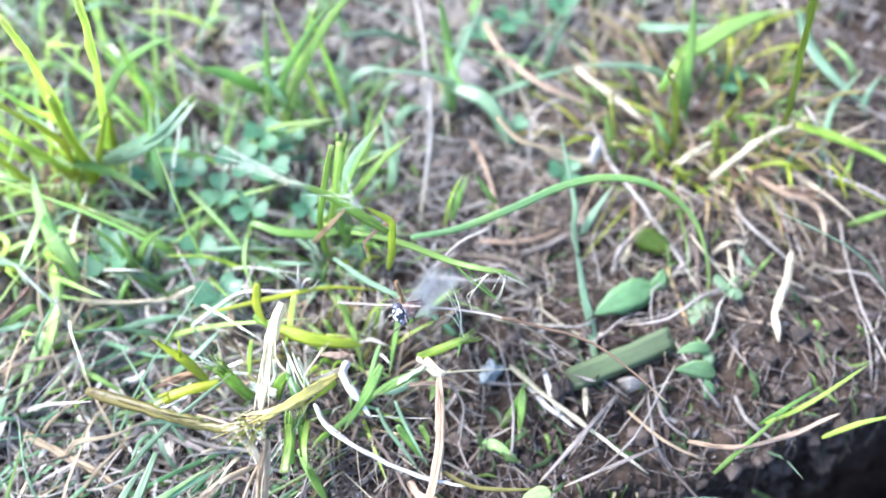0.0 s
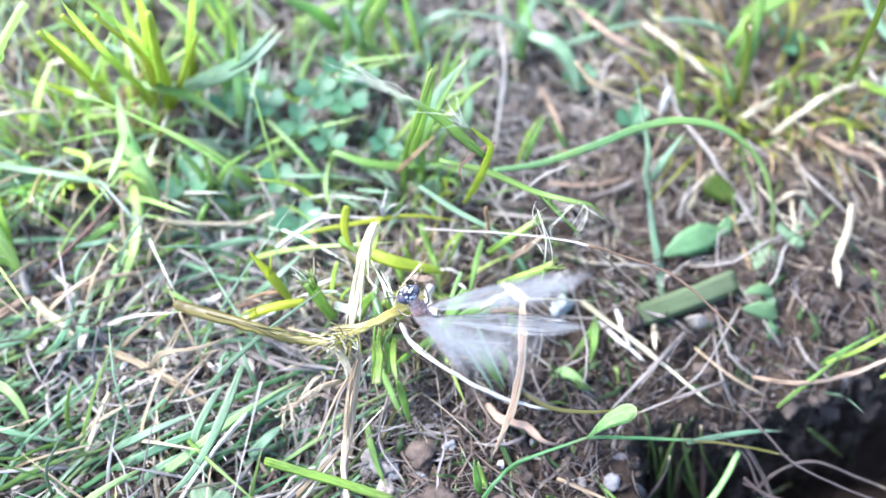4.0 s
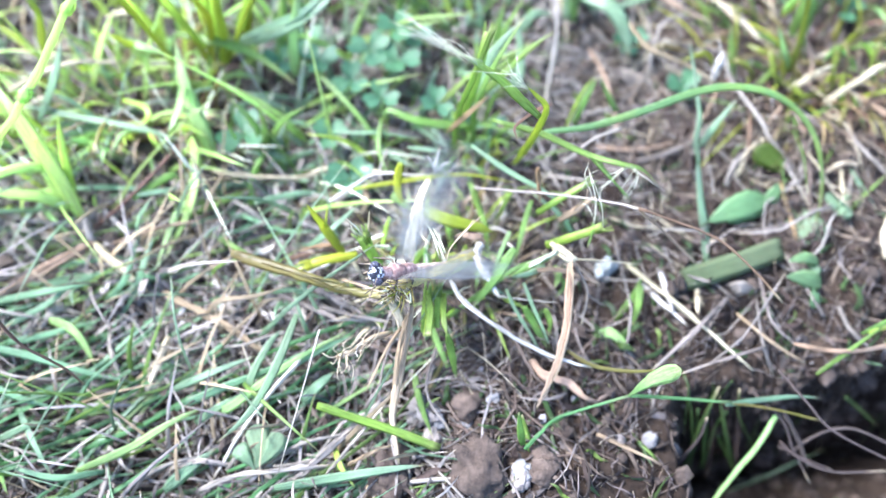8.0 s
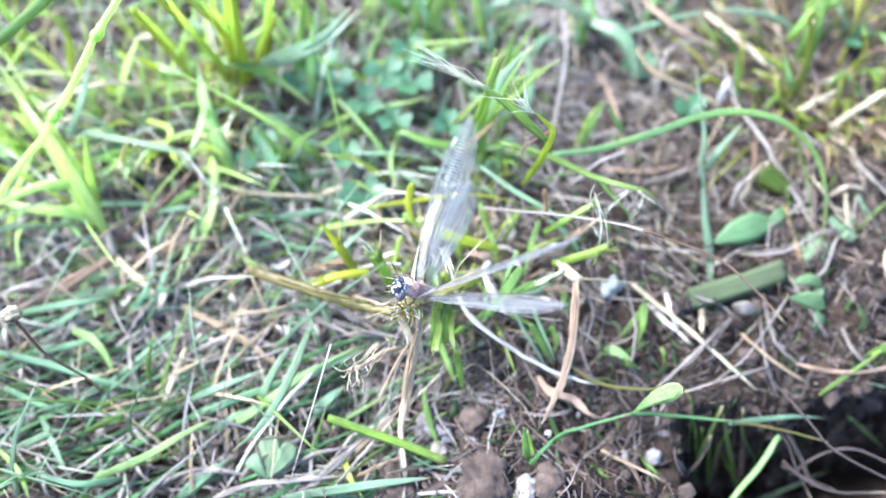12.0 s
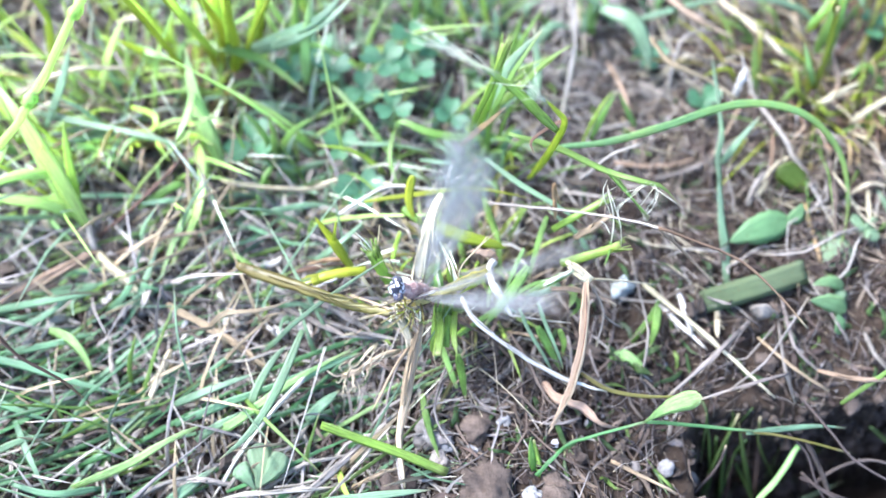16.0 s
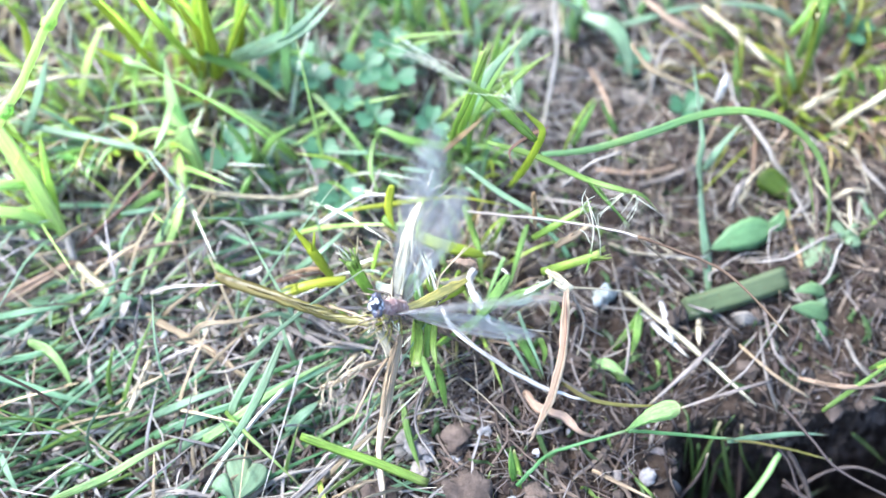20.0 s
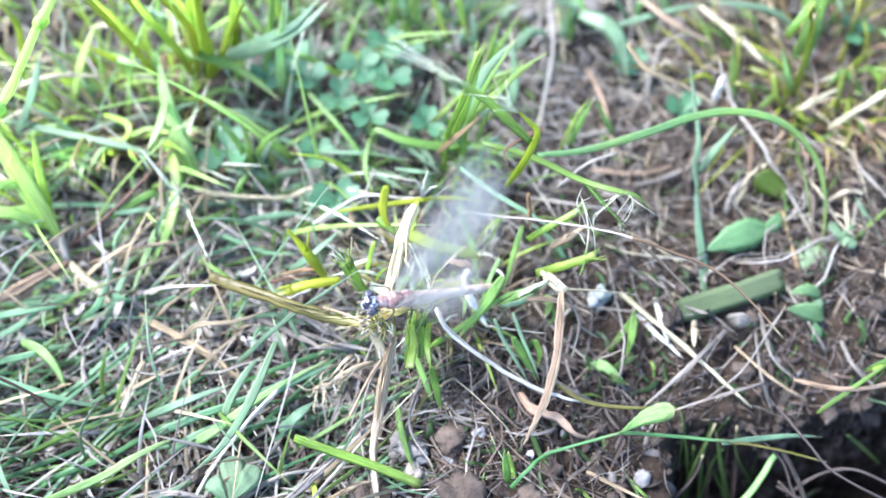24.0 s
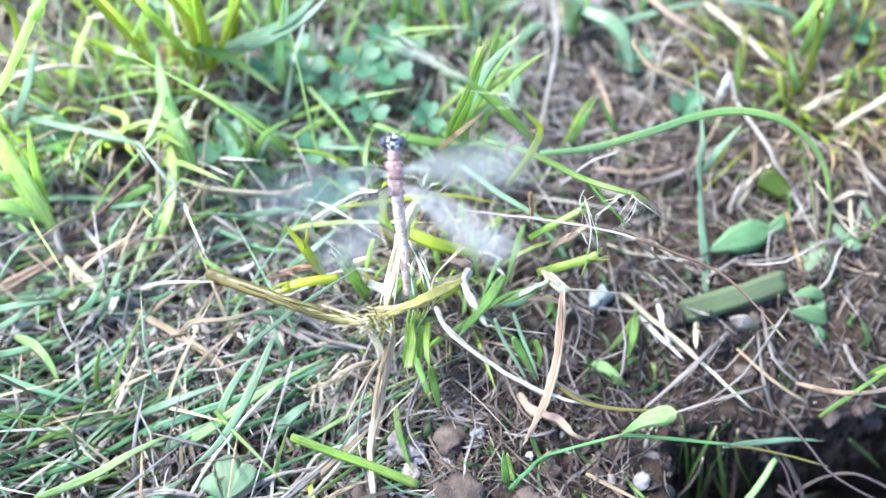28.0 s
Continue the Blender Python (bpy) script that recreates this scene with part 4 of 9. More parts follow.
grow(main, "straw", TAN, 1.21, [(-16.9, -42.3, 12.0), (-16.1, -44.6, 11.0), (-17.6, -46.9, 9.0)])
grow(main, "straw", TAN, 1.09, [(15.6, -63.5, 11.0), (24.1, -62.3, 12.0), (30.2, -63.1, 11.0), (36.0, -64.9, 9.0)])
grow(main, "cutblade", STRAWBRIGHT, 2.22, [(25.2, -58.3, 16.0), (27.3, -61.5, 18.0), (29.0, -62.5, 17.0)])
grow(main, "awn", CREAM, 0.54, [(29.3, -61.4, 16.0), (35.9, -61.0, 14.0), (45.9, -60.2, 9.0)])
grow(main, "awn", GREYBROWN, 0.72, [(29.8, -62.9, 15.0), (32.6, -67.2, 11.0), (31.4, -73.6, 7.0)])
grow(main, "awn", GREYBROWN, 0.55, [(32.3, -67.5, 11.0), (34.8, -68.7, 9.0), (37.4, -69.4, 7.0)])
grow(main, "blade", GREEN, 1.87, [(46.0, -64.2, 6.0), (45.1, -68.7, 5.0), (44.2, -72.6, 2.0)])
grow(main, "blade", GREEN, 1.82, [(18.6, -70.1, 10.0), (21.1, -73.4, 7.0), (24.5, -78.0, 2.0)])
grow(main, "dryblade", GREEN, 1.22, [(23.4, -70.4, 9.0), (24.4, -73.0, 7.0), (24.4, -75.4, 4.0)])
grow(main, "blade", GREEN, 1.84, [(25.9, -60.8, 10.0), (26.7, -63.1, 10.0), (25.7, -65.6, 9.0)])
grow(main, "cutblade", VIVID, 1.3, [(4.1, -28.5, 6.0), (4.8, -27.2, 20.0), (7.4, -26.7, 32.0), (9.2, -24.4, 38.0), (11.0, -22.2, 43.0)])
grow(main, "blade", GREEN, 1.25, [(9.2, -25.8, 4.0), (8.9, -24.5, 18.0), (12.3, -19.7, 26.0), (16.4, -14.3, 30.0), (19.4, -10.6, 32.0)])
grow(main, "blade", YELLOWGREEN, 0.9, [(8.5, -19.9, 8.0), (12.9, -17.8, 18.0), (19.2, -15.3, 24.0), (26.4, -10.2, 27.0)])
grow(main, "blade", YELLOWGREEN, 0.85, [(32.5, -21.7, 3.0), (33.6, -19.8, 9.0), (35.5, -17.3, 14.0), (37.9, -15.0, 17.0)])

lefttuft = plant("grass_tuft", "tall yellow-green grass tuft with fine stems beside clover", "grass", BASE["lefttuft"])
grow(lefttuft, "stem", YELLOWGREEN, 1.96, [(-59.9, 9.6, 7.5), (-53.9, 5.6, 27.5), (-49.9, 3.4, 45.0), (-46.3, -0.5, 60.0)])
grow(lefttuft, "stem", YELLOWGREEN, 1.83, [(-50.6, 5.9, 7.5), (-43.9, 4.9, 25.0), (-37.6, 5.2, 45.0), (-30.6, -0.1, 65.0)])
grow(lefttuft, "blade", YELLOWGREEN, 1.76, [(-55.9, 3.3, 7.5), (-57.1, 6.7, 17.5), (-59.2, 3.4, 30.0), (-67.9, 8.3, 37.5)])
grow(lefttuft, "blade", YELLOWGREEN, 1.83, [(-59.2, 7.0, 7.5), (-60.8, 13.5, 20.0), (-61.0, 18.8, 30.0)])
grow(lefttuft, "blade", GREEN, 2.42, [(-64.9, 1.0, 12.5), (-52.2, -2.9, 13.8), (-43.0, -6.6, 12.5), (-34.4, -13.3, 11.2)])
grow(lefttuft, "blade", BLUEGREEN, 2.54, [(-50.3, 0.4, 10.0), (-38.9, -0.6, 17.5), (-30.5, -0.0, 22.5), (-23.6, 7.1, 25.0)])
grow(lefttuft, "blade", GREEN, 2.12, [(-49.5, 12.8, 15.0), (-42.1, 18.2, 22.5), (-34.2, 19.3, 27.5), (-26.1, 20.2, 30.0)])
grow(lefttuft, "blade", YELLOWGREEN, 1.85, [(-36.6, 10.9, 10.0), (-38.6, 15.8, 18.8), (-41.6, 20.5, 27.5)])
grow(lefttuft, "blade", GREEN, 3.17, [(-11.0, 19.3, 7.5), (-17.0, 17.4, 17.5), (-24.4, 16.9, 22.5)])
grow(lefttuft, "blade", GREEN, 2.03, [(-40.7, -2.4, 3.8), (-38.6, 6.8, 12.5), (-36.8, 12.7, 22.5)])
grow(lefttuft, "blade", GREEN, 1.87, [(-10.5, 7.6, 2.5), (-7.9, 15.7, 17.5), (-5.6, 24.0, 32.5)])
grow(lefttuft, "blade", YELLOWGREEN, 1.74, [(-57.4, -2.0, 10.0), (-59.4, -5.2, 27.5), (-61.0, -6.7, 42.5), (-61.0, -7.5, 50.0)])
grow(lefttuft, "blade", YELLOWGREEN, 1.66, [(-56.9, -0.2, 10.0), (-54.9, -3.5, 27.5), (-54.7, -3.6, 42.5)])
grow(lefttuft, "blade", YELLOWGREEN, 2.03, [(-69.0, 1.6, 10.0), (-73.2, 2.3, 22.5), (-72.3, -1.6, 35.0)])
grow(lefttuft, "blade", YELLOWGREEN, 1.84, [(-55.6, 1.6, 10.0), (-52.2, 2.0, 25.0), (-49.1, 0.3, 40.0)])
grow(lefttuft, "blade", LIGHTGREEN, 1.59, [(-48.4, 7.1, 10.0), (-45.2, 7.6, 22.5), (-42.0, 7.3, 32.5)])
grow(lefttuft, "blade", LIGHTGREEN, 4.46, [(-55.3, -28.6, 3.8), (-58.5, -20.8, 10.0), (-60.6, -14.1, 15.0), (-62.7, -4.9, 17.5)])
grow(lefttuft, "blade", LIGHTGREEN, 2.15, [(-61.2, -12.4, 12.5), (-59.5, -23.8, 17.5), (-61.2, -30.8, 17.5)])
grow(lefttuft, "blade", BLUEGREEN, 2.54, [(-49.2, -0.5, 10.0), (-37.5, -2.3, 17.5), (-28.3, -0.3, 22.5), (-22.1, 5.4, 25.0)])
grow(lefttuft, "blade", LIGHTGREEN, 2.04, [(-63.2, -21.1, 5.0), (-57.6, -33.2, 6.2), (-62.4, -47.9, 5.0), (-65.8, -58.7, 2.5)])
grow(lefttuft, "blade", BLUEGREEN, 1.74, [(-101.4, -16.7, 7.5), (-85.6, -21.6, 10.0), (-70.3, -25.6, 11.2), (-58.9, -28.1, 8.8)])
grow(lefttuft, "blade", LIGHTGREEN, 1.96, [(-80.9, 1.6, 10.0), (-72.7, -3.8, 13.8), (-67.1, -5.5, 12.5)])
grow(lefttuft, "straw", CREAM, 1.32, [(-100.8, -9.0, 7.5), (-93.3, -8.1, 11.2), (-87.7, -6.7, 11.2), (-78.8, -4.9, 8.8)])
grow(lefttuft, "straw", RUST, 1.34, [(-66.1, 1.7, 7.5), (-63.2, -6.4, 8.8), (-62.2, -11.6, 6.2)])
grow(lefttuft, "blade", YELLOWGREEN, 1.61, [(-77.7, -15.0, 7.5), (-70.4, -19.1, 10.0), (-71.0, -22.5, 8.8), (-78.7, -21.0, 6.2)])
grow(lefttuft, "stem", TUFTSTEM, 1.74, [(-58.9, -1.1, 4.0), (-59.4, -2.6, 18.0), (-60.7, -4.2, 28.0), (-65.2, -3.6, 40.0)])
grow(lefttuft, "stem", TUFTSTEM, 1.74, [(-58.0, -1.1, 4.0), (-54.2, -1.7, 20.0), (-54.9, -2.2, 28.0), (-59.5, -1.8, 38.0)])
grow(lefttuft, "stem", TUFTSTEM, 2.30, [(-55.0, -1.1, 4.0), (-52.2, -1.4, 14.0), (-50.5, -2.3, 26.0), (-48.5, -1.4, 38.0)])
grow(lefttuft, "stem", TUFTSTEM, 1.64, [(-65.9, -4.3, 6.0), (-67.2, -4.4, 14.0), (-68.9, -4.2, 24.0), (-71.7, -4.3, 36.0)])
grow(lefttuft, "blade", TUFTSTEM, 2.06, [(-98.1, -3.7, 10.0), (-94.8, -1.5, 18.0), (-93.4, -0.6, 24.0), (-96.1, 1.8, 28.0)])
grow(lefttuft, "blade", TUFTSTEM, 1.88, [(-97.2, -5.1, 10.0), (-102.2, -2.0, 14.0), (-108.2, 2.4, 16.0)])
grow(lefttuft, "blade", HOOK, 1.87, [(-70.4, -1.0, 6.0), (-75.0, -3.3, 14.0), (-78.0, -4.7, 20.0)])
grow(lefttuft, "blade", TUFTSTEM, 2.04, [(-49.1, 5.4, 5.0), (-46.3, 5.9, 16.0), (-43.0, 7.0, 28.0)])
grow(lefttuft, "stem", TUFTSTEM, 1.28, [(-54.0, -1.1, 4.0), (-46.8, -1.0, 18.0), (-40.5, -0.7, 30.0)])
grow(lefttuft, "blade", LIGHTGREEN, 2.42, [(-35.8, -7.2, 6.0), (-34.8, -3.0, 16.0), (-32.0, 2.6, 28.0)])
grow(lefttuft, "dryblade", RUST, 1.18, [(-61.8, -2.2, 8.0), (-62.6, -7.6, 7.0), (-64.3, -11.5, 5.0)])
grow(lefttuft, "dryblade", RUST, 1.28, [(-111.5, -15.8, 12.0), (-109.8, -18.7, 10.0), (-108.8, -21.0, 7.0)])
grow(lefttuft, "straw", CREAM, 1.28, [(-104.4, -14.2, 10.0), (-94.9, -10.7, 13.0), (-89.0, -9.0, 14.0), (-83.2, -6.6, 12.0)])
grow(lefttuft, "dryblade", CREAM, 1.32, [(-83.2, 6.7, 12.0), (-76.9, 6.7, 14.0), (-72.1, 7.2, 12.0)])
grow(lefttuft, "blade", LIME, 3.53, [(-86.7, -42.6, 4.0), (-89.8, -37.1, 10.0), (-93.8, -30.7, 14.0), (-98.1, -25.5, 17.0)])
grow(lefttuft, "blade", LIME, 2.75, [(-62.2, -21.5, 6.0), (-57.8, -32.4, 8.0), (-58.4, -43.7, 6.0), (-64.7, -55.0, 1.0)])

nearstem = plant("leaning_grass", "bright yellow-green jointed grass stem leaning over the turf", "grass", BASE["nearstem"])
grow(nearstem, "stem", LIME, 1.94, [(-112.3, -50.0, 10.0), (-100.8, -40.3, 20.0), (-90.6, -33.7, 27.5), (-81.3, -27.1, 36.3), (-70.6, -21.6, 48.7), (-60.7, -18.5, 58.8)])
grow(nearstem, "stem", LIME, 2.45, [(-86.6, -30.4, 31.2), (-84.0, -29.0, 33.8)])
grow(nearstem, "stem", LIME, 2.27, [(-71.4, -21.6, 47.5), (-69.1, -20.2, 50.0)])
grow(nearstem, "stem", DEEPGREEN, 2.22, [(-88.6, -33.1, 55.0), (-80.0, -30.7, 60.0), (-69.9, -25.5, 65.0), (-61.3, -23.9, 70.0)])

edgetuft = plant("grass_tuft", "broad-leaved pale green grass shoot with whitish jointed base", "grass", BASE["edgetuft"])
grow(edgetuft, "blade", LIME, 3.65, [(-85.2, -44.8, 1.2), (-88.5, -36.4, 12.5), (-94.7, -26.9, 20.0), (-102.1, -17.6, 22.5)])
grow(edgetuft, "blade", LIME, 2.78, [(-86.5, -42.3, 2.5), (-91.9, -42.1, 8.8), (-100.9, -41.5, 10.0), (-112.6, -38.2, 10.0)])
grow(edgetuft, "blade", LIME, 2.41, [(-90.0, -35.1, 10.0), (-96.2, -38.4, 15.0), (-107.3, -42.4, 12.5)])
grow(edgetuft, "blade", YELLOWGREEN, 2.12, [(-87.1, -39.8, 3.8), (-85.0, -34.7, 15.0), (-84.0, -28.4, 22.5)])
grow(edgetuft, "stub", BLEACHED, 2.11, [(-84.5, -44.1, 2.5), (-83.1, -48.6, 1.2), (-83.2, -49.6, -2.7)])
grow(edgetuft, "blade", LIME, 2.44, [(-100.7, -23.9, 12.5), (-102.2, -17.5, 20.0), (-106.2, -11.4, 25.0)])
grow(edgetuft, "blade", BLUEGREEN, 2.21, [(-96.9, -20.9, 7.5), (-91.0, -14.1, 15.0), (-88.2, -6.0, 20.0)])
grow(edgetuft, "blade", LIME, 2.30, [(-87.1, -9.1, 5.0), (-82.9, -2.0, 12.5), (-78.4, 4.7, 17.5)])
grow(edgetuft, "blade", LIME, 1.84, [(-108.1, -40.3, 5.0), (-104.4, -35.1, 10.0), (-99.4, -30.1, 15.0)])

seed = plant("seed_stalk", "frayed tan dry grass stalk end", "grass", BASE["seed"])
grow(seed, "awn", DEADWARM, 0.23, [(-16.4, -82.5, 22.5), (-15.2, -82.0, 23.8), (-14.6, -81.6, 24.4), (-13.7, -80.9, 23.8)])
grow(seed, "awn", CREAM, 0.22, [(-18.1, -83.2, 22.5), (-18.2, -85.0, 23.8), (-17.4, -86.3, 24.4), (-18.2, -87.1, 23.8)])
grow(seed, "awn", CREAM, 0.23, [(-19.5, -83.7, 22.5), (-18.8, -82.5, 23.8), (-18.6, -81.2, 24.4), (-17.3, -80.1, 23.8)])
grow(seed, "awn", CREAM, 0.23, [(-14.7, -81.4, 22.5), (-15.1, -83.0, 23.8), (-15.7, -84.3, 24.4), (-16.4, -85.0, 23.8)])
grow(seed, "awn", CREAM, 0.23, [(-19.5, -83.7, 22.5), (-18.6, -82.6, 23.8), (-19.0, -81.6, 24.4), (-18.1, -80.6, 23.8)])
grow(seed, "awn", CREAM, 0.22, [(-18.1, -83.2, 22.5), (-18.0, -85.0, 23.8), (-18.2, -86.5, 24.4), (-19.4, -87.2, 23.8)])
grow(seed, "awn", WHITESTRAW, 0.23, [(-16.4, -82.5, 22.5), (-16.2, -82.2, 23.8), (-15.5, -81.8, 24.4), (-14.6, -81.3, 23.8)])
grow(seed, "awn", CREAM, 0.22, [(-19.5, -83.7, 22.5), (-19.7, -85.2, 23.8), (-19.1, -86.3, 24.4), (-19.7, -87.0, 23.8)])
grow(seed, "awn", CREAM, 0.23, [(-16.4, -82.5, 22.5), (-16.4, -81.8, 23.8), (-14.8, -80.9, 24.4), (-15.8, -80.1, 23.8)])
grow(seed, "awn", WHITESTRAW, 0.23, [(-16.4, -82.5, 22.5), (-16.4, -83.3, 23.8), (-15.9, -83.9, 24.4), (-16.4, -84.0, 23.8)])
grow(seed, "awn", CREAM, 0.23, [(-19.5, -83.7, 22.5), (-19.0, -83.0, 23.8), (-18.2, -82.4, 24.4), (-17.0, -81.7, 23.8)])
grow(seed, "awn", DEADWARM, 0.23, [(-14.7, -81.4, 22.5), (-15.4, -82.5, 23.8), (-15.4, -83.4, 24.4), (-15.5, -83.8, 23.8)])
grow(seed, "straw", DEADWARM, 1.17, [(-10.1, -76.2, 12.5), (-14.6, -79.5, 18.8), (-17.3, -82.8, 22.5), (-20.3, -83.4, 22.5)])
grow(seed, "awn", CREAM, 0.25, [(-17.7, -83.1, 22.5), (-16.2, -82.0, 25.0), (-14.4, -81.8, 26.2), (-13.0, -80.2, 26.2)])
grow(seed, "awn", CREAM, 0.25, [(-16.4, -82.3, 22.5), (-13.7, -82.0, 25.0), (-11.7, -79.1, 26.2), (-12.6, -77.7, 26.2)])
grow(seed, "awn", CREAM, 0.25, [(-19.5, -83.9, 22.5), (-20.0, -87.1, 22.5), (-19.5, -88.2, 21.2)])
grow(seed, "awn", CREAM, 0.25, [(-18.1, -83.7, 22.5), (-16.9, -86.0, 22.5), (-17.4, -88.5, 21.2)])
grow(seed, "awn", CREAM, 0.25, [(-20.0, -83.1, 22.5), (-20.8, -82.2, 23.8), (-19.5, -81.1, 23.8)])
grow(seed, "dryblade", DEADWARM, 1.02, [(-20.3, -83.9, 22.5), (-18.4, -83.1, 22.5), (-15.9, -82.1, 22.5)])
grow(seed, "awn", CREAM, 0.25, [(-16.4, -82.3, 22.5), (-14.6, -80.2, 25.0), (-11.7, -77.9, 26.2)])
grow(seed, "awn", CREAM, 0.25, [(-15.9, -82.0, 22.5), (-13.4, -80.6, 25.0), (-12.5, -79.8, 26.2)])
grow(seed, "awn", CREAM, 0.25, [(-17.0, -82.5, 22.5), (-15.1, -81.1, 25.0), (-13.9, -79.1, 26.2)])
grow(seed, "awn", CREAM, 0.25, [(-19.8, -83.4, 22.5), (-21.3, -84.0, 23.8), (-23.0, -83.0, 23.8)])
grow(seed, "awn", CREAM, 0.25, [(-19.2, -83.1, 22.5), (-19.7, -85.4, 22.5), (-19.1, -86.8, 21.2)])
grow(seed, "awn", CREAM, 0.25, [(-18.4, -83.1, 22.5), (-18.3, -85.0, 22.5), (-17.6, -87.2, 20.0)])
grow(seed, "awn", CREAM, 0.25, [(-20.0, -83.7, 22.5), (-20.8, -85.0, 22.5), (-21.4, -84.6, 22.5)])

shoot = plant("grass_shoot", "young bright green grass shoot with three blades", "grass", BASE["shoot"])
grow(shoot, "blade", GREEN, 1.57, [(-42.1, -28.6, 3.8), (-41.4, -24.8, 10.0), (-41.6, -22.2, 16.2)])
grow(shoot, "blade", GREEN, 1.58, [(-42.5, -27.0, 3.8), (-44.3, -23.2, 10.0), (-49.0, -19.8, 15.0)])
grow(shoot, "blade", GREEN, 1.58, [(-41.9, -26.2, 3.8), (-37.3, -23.2, 10.0), (-30.9, -21.9, 15.0)])
grow(shoot, "stem", GREEN, 1.58, [(-46.4, -41.3, -3.2), (-45.3, -34.4, 2.5), (-41.9, -27.7, 5.0)])

toptuft = plant("grass_tuft", "thin green grass blades growing from pale soil", "grass", BASE["toptuft"])
grow(toptuft, "blade", GREEN, 1.86, [(11.3, -4.7, 2.5), (15.8, 0.2, 10.0), (22.0, 4.8, 22.5)])
grow(toptuft, "blade", GREEN, 2.07, [(-4.6, 10.6, 2.5), (-5.5, 17.6, 12.5), (2.8, 24.6, 22.5), (11.6, 29.2, 30.0)])
grow(toptuft, "blade", GREEN, 3.16, [(-7.6, 9.1, 2.5), (-1.9, 19.1, 12.5), (8.1, 25.4, 25.0), (17.4, 29.8, 32.5)])
grow(toptuft, "blade", YELLOWGREEN, 1.61, [(10.3, 12.8, 2.5), (6.5, 21.7, 15.0), (3.1, 30.7, 27.5)])
grow(toptuft, "blade", YELLOWGREEN, 1.45, [(5.8, 9.6, 2.5), (-0.7, 22.4, 15.0), (-5.2, 31.5, 27.5)])
grow(toptuft, "blade", BLUEGREEN, 2.32, [(8.2, 16.7, 2.5), (12.2, 19.8, 10.0), (19.1, 20.4, 12.5), (23.8, 18.8, 7.5)])
grow(toptuft, "blade", GREEN, 2.95, [(37.4, 12.2, 2.5), (37.7, 24.6, 12.5), (35.7, 33.8, 25.0)])
grow(toptuft, "blade", BLUEGREEN, 2.63, [(35.2, 13.3, 2.5), (38.9, 21.0, 10.0), (46.9, 31.5, 22.5)])
grow(toptuft, "blade", BLUEGREEN, 4.15, [(38.1, 12.7, 12.5), (44.7, 7.7, 13.8), (48.7, 3.1, 10.0), (50.6, -1.4, 5.0)])
grow(toptuft, "blade", BLUEGREEN, 2.59, [(22.3, 5.6, 7.5), (25.5, 8.7, 10.0), (31.4, 10.5, 7.5)])
grow(toptuft, "blade", GREEN, 1.42, [(12.6, -6.5, 2.5), (19.0, -3.5, 7.5), (23.9, -1.4, 12.5)])
grow(toptuft, "blade", BLUEGREEN, 1.65, [(48.1, 14.8, 5.0), (59.7, 15.4, 10.0), (71.7, 17.8, 11.2)])
grow(toptuft, "blade", GREEN, 1.65, [(14.5, -1.9, 5.0), (15.6, 1.5, 12.5), (17.5, 6.5, 17.5)])
grow(toptuft, "blade", BLUEGREEN, 2.45, [(19.7, -11.8, 5.0), (21.1, -7.6, 11.2), (19.6, 1.2, 20.0)])

rightclump = plant("grass_clump", "mown grass clump with orange-brown dead sheaths", "grass", BASE["rightclump"])
grow(rightclump, "stem", STEMGREEN, 1.61, [(120.9, -4.3, 5.0), (114.8, -6.2, 22.5), (106.1, -9.6, 45.0), (97.4, -14.8, 65.0), (92.7, -18.3, 75.0)])
grow(rightclump, "blade", GREEN, 4.54, [(98.1, 21.3, 7.5), (101.8, 18.3, 15.0), (110.7, 20.4, 20.0), (122.3, 21.6, 22.5)])
grow(rightclump, "blade", BLUEGREEN, 3.03, [(89.4, 30.6, 10.0), (95.6, 26.8, 12.5), (109.9, 25.3, 13.8)])
grow(rightclump, "blade", BLUEGREEN, 4.23, [(132.0, 29.2, 12.5), (129.9, 13.9, 15.0), (135.5, 4.6, 12.5), (144.1, 0.6, 7.5)])
grow(rightclump, "blade", GREEN, 2.51, [(96.9, 3.1, 5.0), (95.8, 8.1, 15.0), (96.7, 15.8, 22.5), (96.7, 23.0, 30.0)])
grow(rightclump, "blade", YELLOWGREEN, 2.08, [(90.7, 8.0, 10.0), (92.7, 10.1, 15.0), (96.0, 13.8, 18.8)])
grow(rightclump, "blade", GREEN, 2.21, [(77.2, -8.9, 3.8), (75.1, -5.2, 10.0), (73.9, 1.5, 15.0)])
grow(rightclump, "blade", GREEN, 1.88, [(108.3, -6.6, 7.5), (101.4, -4.3, 12.5), (97.3, -7.2, 10.0)])
grow(rightclump, "stub", STEMGREEN, 1.60, [(96.0, 2.3, 5.0), (96.5, 6.6, 10.0), (96.4, 12.5, 15.0)])
grow(rightclump, "stub", STEMGREEN, 1.55, [(102.9, -10.4, 3.8), (100.6, -8.3, 10.0), (100.9, -5.1, 12.5)])
grow(rightclump, "dryblade", RUST, 1.41, [(105.7, -8.1, 3.8), (104.6, -6.2, 10.0), (103.4, -1.9, 12.5)])
grow(rightclump, "dryblade", RUST, 1.56, [(114.7, -7.2, 3.8), (111.8, -6.0, 10.0), (113.1, -2.8, 12.5)])
grow(rightclump, "dryblade", TAN, 1.27, [(109.7, -9.3, 3.8), (107.4, -6.5, 10.0), (106.7, -3.1, 12.5)])
grow(rightclump, "dryblade", RUST, 1.42, [(82.1, -1.6, 7.5), (85.5, -4.5, 8.8), (90.9, -5.8, 6.2)])
